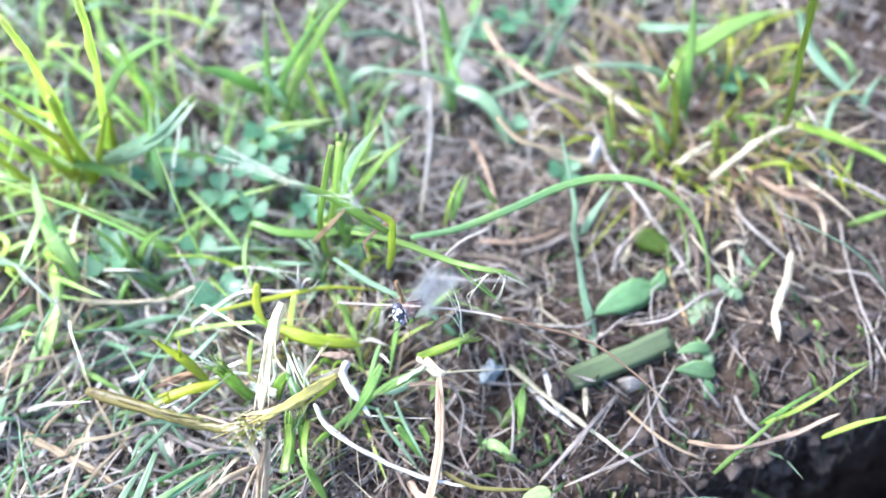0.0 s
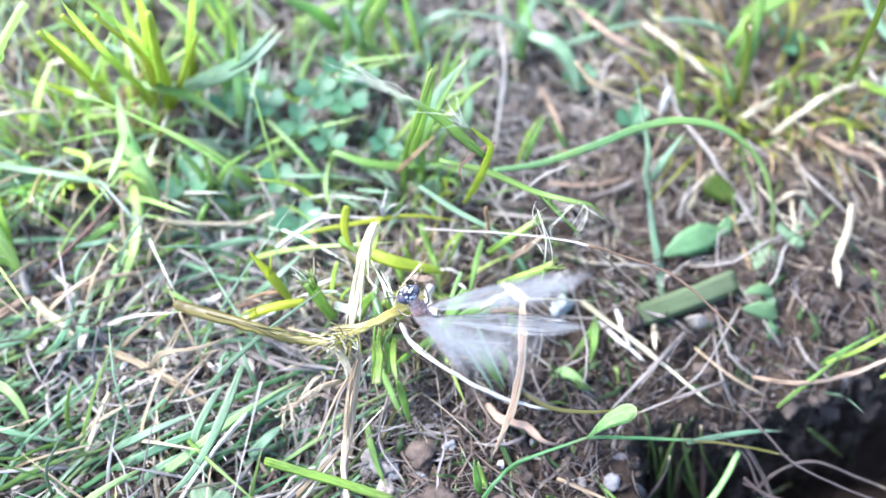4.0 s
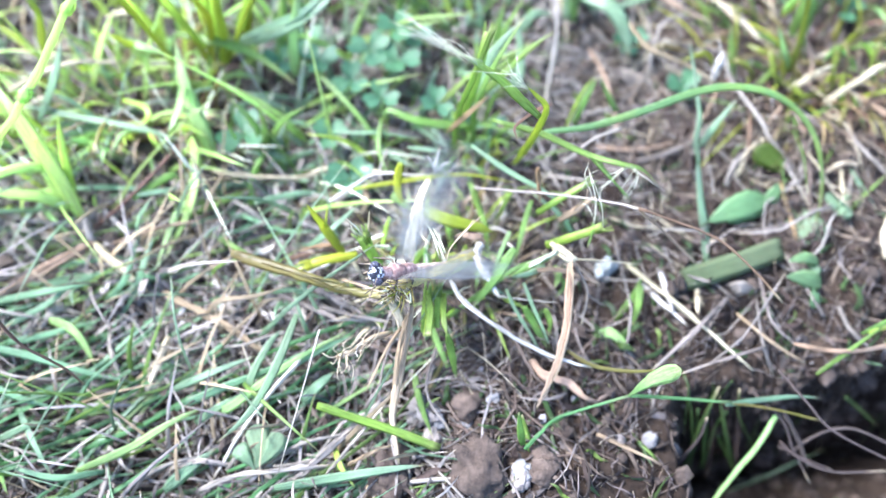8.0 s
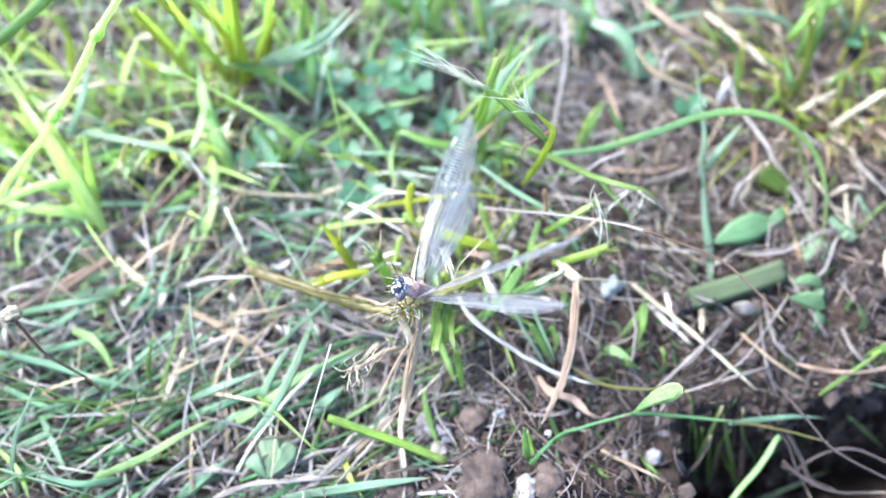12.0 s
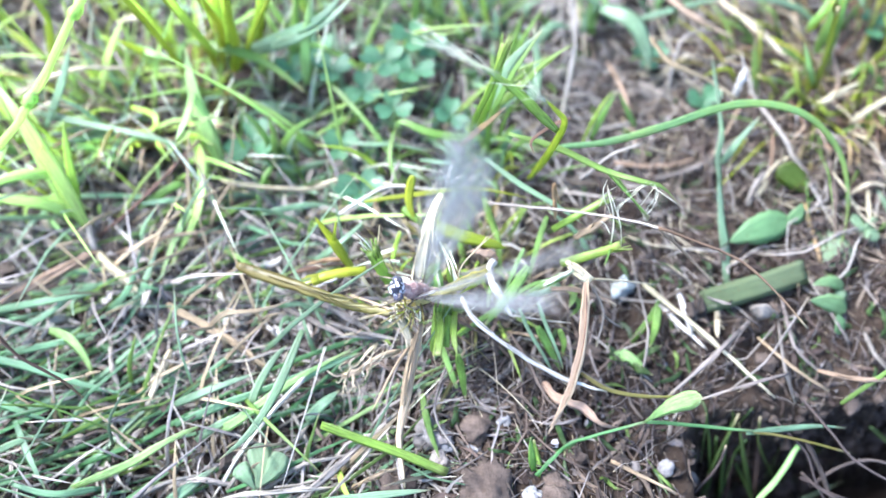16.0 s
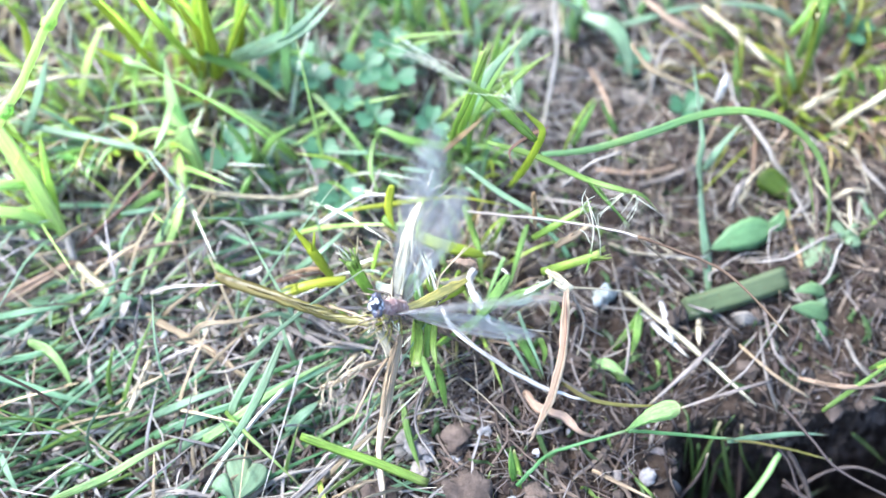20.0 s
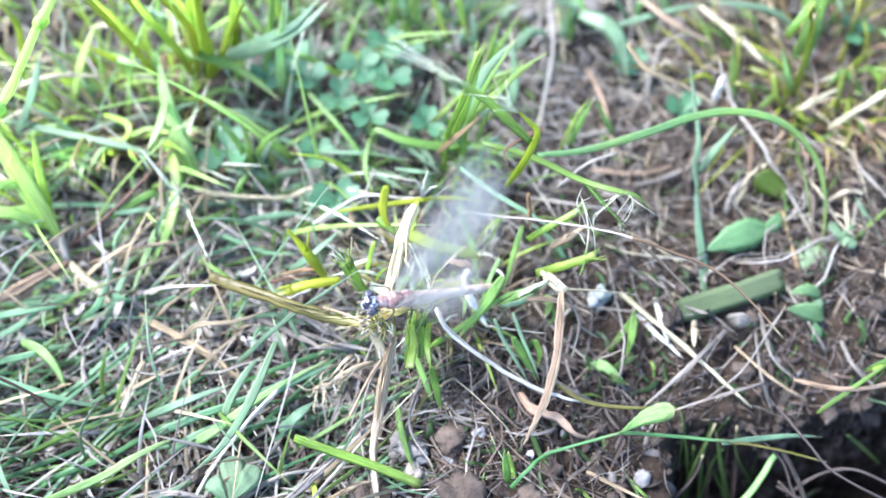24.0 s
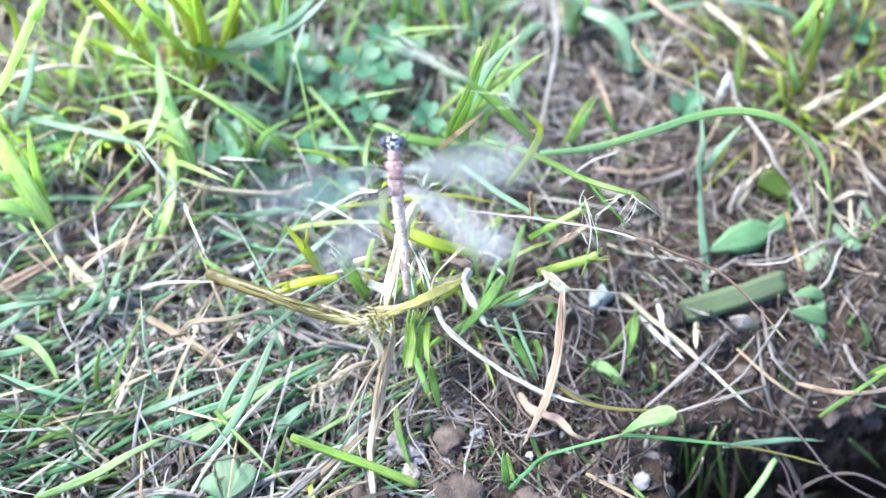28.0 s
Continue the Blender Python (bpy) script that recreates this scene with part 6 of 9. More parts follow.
lone("straw", "straw", CREAM, 0.79, [(98.6, -34.9, 6.2), (98.4, -40.2, 5.0), (98.7, -42.7, 4.1)], "thin cream straw lying on the soil", "straw")
lone("straw", "stem", GREYBROWN, 0.79, [(128.3, -28.8, 3.8), (126.5, -40.7, 3.8), (126.3, -53.4, 3.8), (128.5, -63.9, 2.5)], "long thin grey stalk on soil", "straw")
lone("leaf", "dryblade", TANLEAF, 2.1, [(19.9, -80.8, 4.8), (22.7, -84.5, 6.1), (27.8, -85.9, 5.2), (31.4, -89.5, 4.5), (38.5, -89.9, 0.4)], "curled tan dead leaf on soil", "leaf")
lone("root", "stem", GREYBROWN, 0.63, [(-5.5, -71.6, 11.1), (-10.6, -77.9, 7.8), (-13.3, -86.9, 2.2), (-11.8, -96.6, 0.8)], "brown root strand lying on the soil", "root")
lone("root", "stem", GREYBROWN, 0.63, [(-0.5, -77.4, 5.8), (-3.0, -87.5, 5.8), (2.0, -95.8, 4.3)], "brown root strand lying on the soil", "root")
lone("straw", "straw", BLEACHED, 0.66, [(-11.6, -31.1, 11.2), (-13.6, -36.6, 10.0), (-12.9, -39.1, 8.8)], "white dead blade lying on the soil", "straw")
lone("straw", "awn", BLEACHED, 0.54, [(41.8, -31.5, 20.0), (35.0, -33.7, 18.8), (29.9, -36.9, 16.2)], "fine whitish grass awn", "straw")
lone("twig", "stem", BROWN, 0.73, [(-86.1, -74.5, 28.8), (-83.3, -79.6, 20.0), (-79.4, -82.2, 10.0), (-78.1, -85.6, -5.5)], "dark brown stalk of a seed bud", "twig")
lone("root", "straw", CREAM, 1.26, [(-60.5, -55.4, 1.4), (-53.7, -48.0, 1.7), (-47.8, -42.2, -0.5)], "pale root strand lying on the soil", "root")
lone("grass_cutting", "blade", BLUEGREEN, 1.80, [(-30.9, -71.3, 10.0), (-34.6, -83.6, 11.2), (-40.2, -92.1, 7.5), (-47.3, -97.5, 3.8)], "dark green blade lying across the litter", "cut grass")
lone("grass_cutting", "blade", LIGHTGREEN, 1.77, [(-78.5, -102.4, -1.8), (-67.2, -98.0, -0.0), (-58.1, -93.2, 2.7), (-51.1, -89.2, 0.8)], "green cut blade lying on litter", "cut grass")
lone("grass_cutting", "blade", STEELGREEN, 1.76, [(-106.8, -74.1, 0.3), (-90.5, -78.1, 2.0), (-78.6, -81.5, 0.9), (-66.8, -83.9, -1.6)], "bluish green blade lying on litter", "cut grass")
lone("grass_cutting", "blade", BLUEGREEN, 1.72, [(-60.2, -85.8, -0.4), (-50.1, -82.8, 4.3), (-40.5, -78.8, 3.5)], "green cut blade lying on litter", "cut grass")
lone("grass_cutting", "blade", STEELGREEN, 1.87, [(-58.4, -89.6, -0.5), (-47.3, -86.0, 4.2), (-37.4, -82.2, 4.4), (-18.6, -73.6, 5.2)], "bluish green long blade on litter", "cut grass")
lone("grass_cutting", "blade", STEELGREEN, 1.87, [(-36.4, -83.2, 3.0), (-28.6, -79.2, 5.3), (-18.6, -74.6, 5.0)], "pale green blade on litter", "cut grass")
lone("grass_cutting", "blade", BLUEGREEN, 2.55, [(-59.8, -106.5, -3.9), (-55.2, -103.0, -1.8), (-48.6, -97.9, -1.1)], "broad green blade on litter", "cut grass")
lone("grass_cutting", "blade", BLUEGREEN, 1.71, [(-53.5, -92.8, -0.3), (-47.4, -89.4, 2.3), (-40.3, -85.8, 1.7)], "green cut blade on litter", "cut grass")
lone("grass_cutting", "blade", STEELGREEN, 1.65, [(-99.4, -74.5, -0.8), (-86.9, -72.4, 0.9), (-77.0, -68.7, -0.7)], "bluish green blade on litter", "cut grass")
lone("grass_cutting", "blade", GREEN, 1.87, [(-72.4, -41.1, 5.0), (-63.1, -36.1, 7.5), (-62.4, -37.5, 5.0)], "green blade on litter", "cut grass")
lone("grass_cutting", "blade", BLUEGREEN, 1.25, [(-71.3, -40.6, 6.2), (-65.3, -40.3, 7.5), (-61.1, -38.6, 6.2)], "short bluish green blade", "cut grass")
lone("grass_cutting", "blade", GREEN, 1.58, [(-59.6, -44.4, 2.2), (-51.2, -40.8, 3.4), (-46.3, -37.5, 1.7)], "green blade on litter", "cut grass")
lone("grass_cutting", "blade", BLUEGREEN, 1.55, [(-43.3, -42.8, 6.2), (-33.6, -41.2, 7.5), (-25.5, -40.6, 6.2)], "pale green blade on litter", "cut grass")
lone("grass_cutting", "blade", BLUEGREEN, 1.68, [(-72.1, -64.8, -0.5), (-68.2, -57.7, 3.7), (-67.1, -48.5, 2.9)], "green blade on litter", "cut grass")
lone("grass_cutting", "blade", LIGHTGREEN, 2.6, [(-90.1, -68.8, -1.3), (-83.2, -71.8, 2.1), (-80.0, -75.4, 0.3), (-78.6, -79.4, -2.7)], "pale green bent blade tip on litter", "cut grass")
lone("grass_cutting", "blade", GREEN, 1.46, [(-33.4, -3.7, 7.5), (-23.7, -15.0, 8.8), (-16.3, -24.2, 7.5), (-13.4, -29.3, 5.0)], "thin green blade crossing clover", "cut grass")
lone("grass_cutting", "blade", GREEN, 1.55, [(-5.6, -83.2, 2.9), (-4.3, -89.7, 4.3), (-1.7, -96.9, 3.5)], "green blade on soil", "cut grass")
lone("grass_cutting", "blade", YELLOWGREEN, 1.37, [(-22.8, -98.4, 0.8), (-21.0, -102.8, 3.0), (-18.0, -106.8, 2.9)], "yellow-green blade lying on the soil", "cut grass")
lone("grass_cutting", "blade", GREEN, 1.50, [(40.9, -70.8, 0.7), (44.5, -66.2, 4.0), (48.0, -60.4, 3.3)], "green blade on soil", "cut grass")
lone("grass_cutting", "blade", STEELGREEN, 1.74, [(-102.8, -82.5, -0.7), (-93.2, -86.6, 0.7), (-83.4, -89.5, -1.5)], "bluish green blade on litter", "cut grass")
lone("grass_cutting", "blade", BLUEGREEN, 1.57, [(-99.8, -97.6, -1.8), (-90.5, -93.5, 0.5), (-84.9, -91.2, -2.5)], "green blade on litter", "cut grass")
lone("grass_cutting", "blade", LIME, 1.40, [(-100.6, -96.5, -0.6), (-94.1, -101.4, 1.1), (-91.4, -107.2, -0.9)], "bright green blade lying on the soil", "cut grass")
lone("grass_cutting", "blade", BLUEGREEN, 1.56, [(-93.5, -88.8, -1.9), (-87.3, -96.6, 0.7), (-83.0, -103.6, -1.3)], "green blade on litter", "cut grass")
lone("grass_cutting", "awn", PALEGREEN, 0.17, [(30.8, -49.9, 27.5), (29.8, -48.2, 30.0), (30.6, -46.1, 31.2)], "fine pale awn on a cut stalk", "cut grass")
lone("grass_cutting", "awn", PALEGREEN, 0.16, [(33.4, -58.2, 26.2), (32.5, -54.7, 30.0), (30.0, -48.1, 32.5)], "fine pale grass fibre", "cut grass")
lone("straw", "dryblade", BLEACHED, 3.33, [(-47.2, -51.6, -0.6), (-43.3, -56.9, 1.6), (-39.3, -58.6, -1.0)], "white torn sheath under the cut stalk", "straw")
lone("straw", "dryblade", BLEACHED, 2.70, [(-50.3, -66.1, -1.0), (-47.1, -67.7, 1.5), (-45.3, -68.2, -0.9)], "white scrap of dead leaf", "straw")
lone("straw", "dryblade", BLEACHED, 2.54, [(-64.5, -35.4, 3.8), (-61.2, -37.8, 6.2), (-60.2, -36.0, 3.8)], "white scrap of dead leaf", "straw")
lone("straw", "dryblade", BLEACHED, 1.88, [(-32.7, -64.7, -1.1), (-31.1, -69.7, 2.0), (-30.0, -73.2, -0.5)], "white scrap of dead straw", "straw")
lone("straw", "dryblade", BLEACHED, 1.64, [(-67.8, -57.5, 1.3), (-68.1, -62.4, 2.9), (-70.5, -64.5, -1.5)], "white scrap of dead straw", "straw")
lone("straw", "straw", BLEACHED, 1.22, [(-77.0, -69.6, -3.4), (-74.8, -76.9, -2.1), (-73.5, -81.0, -5.0)], "short white straw lying in grass", "straw")
lone("straw", "dryblade", BLEACHED, 1.78, [(-73.3, -97.1, -3.7), (-69.3, -100.3, -1.4), (-67.4, -103.2, -4.2)], "pale torn straw piece", "straw")
lone("straw", "straw", BLEACHED, 1.14, [(-92.9, -96.8, -2.9), (-90.1, -102.5, -1.2), (-88.5, -106.5, -3.4)], "pale grey straw stub", "straw")
lone("straw", "straw", BLEACHED, 1.27, [(-44.9, -101.7, -2.8), (-52.0, -100.7, -1.0), (-59.3, -102.0, -4.3)], "white dead grass stem on litter", "straw")
lone("straw", "straw", BLEACHED, 1.13, [(-40.9, -40.8, -0.9), (-31.4, -46.4, 1.5), (-26.0, -48.0, -0.3)], "bleached straw piece lying on the soil", "straw")
lone("straw", "straw", GREYBROWN, 1.18, [(-30.1, -65.5, 1.8), (-21.4, -70.0, 5.5), (-10.8, -72.4, 6.6)], "grey dead straw lying on the soil", "straw")
lone("straw", "straw", GREYBROWN, 1.34, [(-38.9, -62.7, -0.4), (-28.3, -68.1, 3.4), (-18.9, -72.7, 2.9)], "grey dead straw lying on the soil", "straw")
lone("straw", "dryblade", TAN, 1.16, [(-53.9, -69.6, 1.5), (-48.1, -67.7, 8.8), (-39.8, -67.5, 11.2), (-31.5, -65.1, 12.5)], "thin curled tan strip of dead leaf", "straw")
lone("straw", "straw", BLEACHED, 0.74, [(-25.0, -105.0, 1.6), (-17.8, -96.9, 3.6), (-11.8, -89.7, 3.7)], "bleached grass stem lying on the soil", "straw")
lone("root", "straw", GREYBROWN, 0.67, [(24.0, -64.8, -0.7), (26.7, -70.9, 1.4), (26.7, -81.6, 1.3)], "thin grey root on soil", "root")
lone("root", "straw", GREYBROWN, 0.66, [(33.5, -64.9, -0.4), (31.2, -73.7, 1.5), (34.7, -82.7, 0.1)], "thin grey root on soil", "root")
lone("straw", "straw", GREYBROWN, 0.80, [(75.7, -59.9, 1.8), (75.6, -71.5, 3.5), (81.1, -76.9, 0.8)], "grey straw on soil", "straw")
lone("straw", "straw", GREYBROWN, 0.80, [(74.2, -65.4, 1.5), (73.0, -76.7, 3.0), (77.2, -83.3, -3.5)], "grey straw on soil", "straw")
lone("straw", "straw", TAN, 0.79, [(68.7, -69.7, 1.8), (74.8, -76.8, 3.2), (83.6, -81.2, -0.6)], "tan thin straw on soil", "straw")
lone("straw", "straw", GREYBROWN, 0.93, [(93.1, -68.2, 1.5), (94.1, -73.9, 2.3), (100.2, -78.4, -1.1)], "grey straw piece on soil", "straw")
lone("straw", "straw", GREYBROWN, 0.81, [(89.5, -70.8, 1.0), (85.9, -66.0, 3.5), (81.9, -54.2, 2.3)], "grey straw on soil", "straw")
lone("straw", "straw", BLEACHED, 1.14, [(71.5, -37.4, 2.0), (73.6, -32.1, 4.3), (80.7, -26.1, 5.1)], "pale straw behind the weed", "straw")
lone("straw", "straw", GREYBROWN, 1.18, [(47.8, -29.9, 0.0), (59.4, -27.3, 1.4), (70.7, -20.5, 1.1)], "grey dead stalk on soil", "straw")
lone("straw", "straw", TAN, 1.03, [(40.6, -25.4, 0.9), (52.0, -26.8, 2.0), (62.1, -22.7, -0.9)], "tan dead stalk on soil", "straw")
lone("straw", "straw", TAN, 0.91, [(41.9, 5.6, -0.3), (44.8, -7.4, 2.6), (46.9, -23.3, 0.2)], "tan dead stalk on soil", "straw")
lone("straw", "straw", GREYBROWN, 1.19, [(33.6, -17.5, 1.9), (40.7, -17.1, 4.0), (47.0, -13.3, 0.7)], "grey dead stalk on soil", "straw")
lone("straw", "straw", BLEACHED, 0.66, [(28.3, -39.0, 17.5), (35.0, -33.7, 18.8), (41.9, -30.4, 18.8)], "fine white dead stem", "straw")
lone("root", "straw", GREYBROWN, 0.85, [(-32.0, -43.9, -0.9), (-42.7, -46.4, 1.4), (-51.1, -50.4, 0.0)], "grey root strand lying on the soil", "root")
lone("straw", "straw", TAN, 0.84, [(-77.0, -51.0, 1.5), (-62.3, -48.0, 5.3), (-48.6, -44.6, 0.8)], "tan dead stem among grass", "straw")
lone("straw", "straw", BROWN, 0.96, [(-36.7, -54.9, 0.0), (-27.6, -55.0, 5.0), (-19.6, -53.5, 4.2)], "brown dead stem by the tuft", "straw")
lone("straw", "straw", BLEACHED, 1.00, [(-105.1, -44.1, -4.1), (-97.7, -51.4, -1.1), (-92.6, -55.0, -3.6)], "pale dead stem in grass", "straw")
lone("grass_cutting", "blade", STEELGREEN, 1.50, [(-72.5, -102.4, -2.4), (-81.8, -103.8, 1.1), (-96.6, -100.0, -1.6)], "bluish green blade on litter", "cut grass")
lone("grass_cutting", "blade", STEELGREEN, 1.77, [(-105.3, -64.3, -2.3), (-89.4, -62.9, 2.5), (-78.5, -60.2, 0.7)], "bluish green blade on litter", "cut grass")
lone("grass_cutting", "blade", BLUEGREEN, 1.50, [(-99.8, -70.3, -1.1), (-89.5, -65.4, 1.2), (-84.2, -57.7, -0.4)], "green blade on litter", "cut grass")
lone("grass_cutting", "blade", STEELGREEN, 1.50, [(-77.9, -64.6, -1.2), (-71.6, -60.7, 4.2), (-70.2, -49.0, 3.9)], "bluish green blade on litter", "cut grass")
lone("grass_cutting", "blade", GREEN, 1.39, [(-56.1, -47.7, 0.8), (-47.2, -53.1, 3.1), (-40.6, -57.1, 0.2)], "green blade on litter", "cut grass")
lone("grass_cutting", "blade", BLUEGREEN, 1.61, [(-30.1, -54.3, 6.2), (-24.4, -51.5, 10.0), (-18.0, -44.9, 10.0)], "bluish green blade by the tuft", "cut grass")
lone("grass_cutting", "blade", BLUEGREEN, 1.73, [(-35.5, 1.6, 10.0), (-34.0, 4.7, 17.5), (-32.0, 8.9, 25.0)], "upright green blade by the clover", "cut grass")
lone("grass_cutting", "blade", LIME, 1.52, [(43.2, 14.9, 5.0), (38.7, 16.3, 12.5), (36.7, 21.3, 17.5)], "light green blade lying on the soil", "cut grass")
lone("grass_cutting", "blade", BLUEGREEN, 2.09, [(-5.3, 14.9, 5.0), (-6.5, 14.1, 15.0), (-9.2, 14.8, 22.5)], "light green blade on far soil", "cut grass")
lone("grass_cutting", "awn", PALEGREEN, 0.17, [(41.4, -43.7, 25.0), (38.8, -44.3, 23.8), (35.9, -44.7, 22.5)], "curled pale grass fibre on the drooping blade", "cut grass")
lone("grass_cutting", "awn", PALEGREEN, 0.18, [(41.8, -44.0, 25.0), (42.8, -45.3, 23.8), (42.2, -47.3, 21.2), (40.8, -48.5, 18.8)], "curled pale grass fibre under the drooping blade", "cut grass")
lone("grass_cutting", "awn", PALEGREEN, 0.18, [(40.2, -43.5, 25.0), (37.0, -46.1, 22.5), (35.2, -46.7, 20.0), (36.0, -48.3, 17.5)], "curled pale grass fibre under the drooping blade", "cut grass")
lobed = plant("weed_leaf", "pale green lobed weed leaf under straw", "leaf", (-40.0, -102.5, -2.0))
grow(lobed, "obovate", LEAFPALE, 5.66, [(-39.3, -102.5, 1.0), (-38.2, -98.5, 3.0), (-39.4, -93.8, 4.0)])
grow(lobed, "obovate", LEAFPALE, 4.92, [(-39.3, -102.5, 1.0), (-35.8, -99.1, 3.0), (-34.1, -95.6, 3.5)])
grow(lobed, "obovate", LEAFPALE, 4.42, [(-39.5, -102.7, 1.0), (-41.5, -100.0, 3.0), (-43.2, -98.1, 3.0)])
lone("straw", "straw", GREYBROWN, 1.50, [(-28.9, -62.8, 3.0), (-22.5, -66.9, 5.5), (-16.3, -70.5, 4.9)], "grey flattened dead stalk below the cut stem", "straw")
lone("grass_cutting", "blade", BLUEGREEN, 1.81, [(-39.2, -89.3, 1.2), (-41.2, -85.1, 4.4), (-37.5, -77.0, 5.9), (-34.6, -72.9, 4.5)], "green blade standing in litter", "cut grass")
lone("grass_cutting", "blade", LIGHTGREEN, 1.92, [(-48.8, -91.0, 0.6), (-43.9, -89.1, 3.8), (-33.6, -81.7, 5.4), (-19.6, -73.7, 6.4)], "long pale green blade lying on litter", "cut grass")
lone("grass_cutting", "blade", BLUEGREEN, 2.42, [(-30.4, -88.6, 0.6), (-26.6, -85.5, 3.1), (-23.3, -82.3, 2.1)], "dull green blade in the litter", "cut grass")
# two more roots whose colour carries the shade of the pit
lone("root", "straw", ROOTSHADED, 1.12, [(76.9, -92.2, -1.2), (81.4, -97.0, -6.2), (85.7, -103.2, -12.5)], "grey flattened root over the pit edge", "root")
lone("root", "straw", ROOTSHADED, 0.63, [(77.2, -98.7, -7.5), (83.6, -101.6, -8.8), (90.7, -103.9, -11.2)], "tan rootlet over the pit edge", "root")
lone("leaf", "leaf", LIGHTGREEN, 2.48, [(35.4, -74.8, 1.5), (38.6, -74.8, 4.1), (43.6, -78.5, 2.5)], "green lobed leaf on soil", "leaf")
lone("leaf", "dryblade", GREYBROWN, 3.83, [(68.1, -64.6, 2.3), (69.8, -64.7, 4.6), (74.9, -64.7, 1.5)], "grey flake of dead leaf on soil", "leaf")
lone("grass_cutting", "blade", GREEN, 1.58, [(17.2, -99.0, 5.3), (16.3, -96.1, 9.8), (15.8, -93.2, 13.1)], "small green blade by the clod", "cut grass")
# stems in the pit edge: dark colour stands in for the shade there
lone("grass_cutting", "stem", DULLGREEN, 0.91, [(60.2, -102.3, -22.5), (60.8, -95.2, -12.5), (63.8, -85.9, -2.5)], "green grass stem in the pit edge, darkened for shade", "cut grass")
lone("grass_cutting", "stem", DULLGREEN, 0.78, [(64.6, -102.3, -22.5), (63.5, -92.7, -12.5), (63.5, -84.1, -2.5)], "green grass stem in the pit edge, darkened for shade", "cut grass")
lone("grass_cutting", "blade", DULLGREEN, 1.18, [(73.4, -102.2, -25.0), (67.7, -95.2, -12.5), (64.1, -87.0, -3.8)], "olive blade in the pit edge, darkened for shade", "cut grass")
lone("grass_cutting", "stem", DULLGREEN, 0.65, [(78.5, -98.2, -22.5), (70.5, -91.7, -10.0), (68.4, -86.5, -2.5)], "green grass stem in the pit edge, darkened for shade", "cut grass")
lone("root", "stem", ROOTSHADED, 0.63, [(54.5, -102.5, -12.5), (59.7, -96.7, -8.8), (61.0, -92.3, -5.0)], "thin root at the pit edge, coloured dark for shade", "root")
lone("grass_cutting", "stem", DULLGREEN, 0.77, [(61.2, -97.9, -17.5), (59.2, -91.7, -10.0), (56.6, -85.9, -2.5)], "green grass stem in the pit edge, darkened for shade", "cut grass")


# ---- clover ----
def leaflet(cx, cy, cz, r, turn, tilt):
    """A heart-shaped leaflet with its base at the middle of the leaf, folded a little along its midrib."""
    verts, faces, uvs = [], [], []
    m = pose(cx, cy, cz, 0, 0, turn) @ pose(0, 0, 0, 0, -tilt, 0)
    rows = 7
    for k in range(rows + 1):
        s = k / rows
        half = 0.60 * math.sin(math.pi * min(1.0, 0.03 + 0.82 * s**1.25)) ** 0.75
        for j in range(-2, 3):
            notch = 0.16 * (1 - abs(j) / 2) * s**4
            x = r * (0.08 + s * 1.2 - notch)
            y = r * half * j / 2
            z = r * (0.10 * abs(j) / 2 + 0.10 * s * (1 - s))
            verts.append((m @ Vector((x, y, z))) * MM)
            uvs.append(((j + 2) / 4, s))
    top = len(verts)
    for v in list(verts):
        verts.append(v - Vector((0, 0, 0.12 * MM)))
    uvs += list(uvs)
    for k in range(rows):
        for j in range(4):
            a = k * 5 + j
            faces.append((a, a + 1, a + 6, a + 5))
            faces.append((top + a + 5, top + a + 6, top + a + 1, top + a))
    return verts, faces, uvs


def clover(x, y, z, r, turn, label="green clover leaf of three leaflets", mat=None, count=3):
    base = new("clover")
    g = ground(x, y)
    base.matrix_basis = Matrix.Translation(Vector((x, y, g)) * MM)
    tagged(base, label, "clover", "clover patch")
    for k in range(count):
        v, f, u = leaflet(x, y, z, r, turn + k * 360 / count + rng.uniform(-12, 12), rng.uniform(5, 28))
        link("leaflet", v, f, mat or CLOVER, base, u)
    v, f, u = strand([(x, y, z), (x + rng.uniform(-3, 3), y + 2, (z + g) / 2), (x + rng.uniform(-5, 5), y + 4, g - 1)], 0.6, "stem", rng)
    link("stem", v, f, GREEN, base, u)


for x, y, z, r, turn in [
    (-29.6, -3.7, 7.5, 5.2, 20),
    (-21.2, -9.9, 7.5, 5.0, 80),
    (-16.5, -2.8, 10.0, 5.6, 50),
    (-9.4, -5.5, 10.0, 5.4, 10),
    (-10.2, 3.4, 11.2, 5.0, 60),
    (-13.6, -15.8, 8.8, 4.6, 100),
    (-26.6, -23.6, 5.0, 4.4, 30),
    (0.1, -15.9, 6.2, 4.4, 75),
    (-34.1, 4.5, 6.2, 4.8, 15),
    (-39.6, -2.8, 6.2, 4.6, 65),
    (-21.0, -36.5, 5.0, 6.0, 40),
    (-47.6, -23.6, 5.0, 6.5, 85),
    (70.7, 40.8, 7.5, 5.2, 40),
    (55.2, 37.1, 7.5, 5.0, 10),
    (47.2, 35.0, 6.2, 4.6, 70),
    (-5.3, 5.5, 6.2, 4.6, 20),
    (111.8, 14.5, 5.0, 4.6, 20),
    (52.4, 5.4, 2.5, 4.6, 20),
    (64.3, -9.2, 2.5, 5.0, 50),
    (97.2, -42.0, 1.2, 3.6, 30),
]:
    clover(x, y, z, r * 0.84, turn)


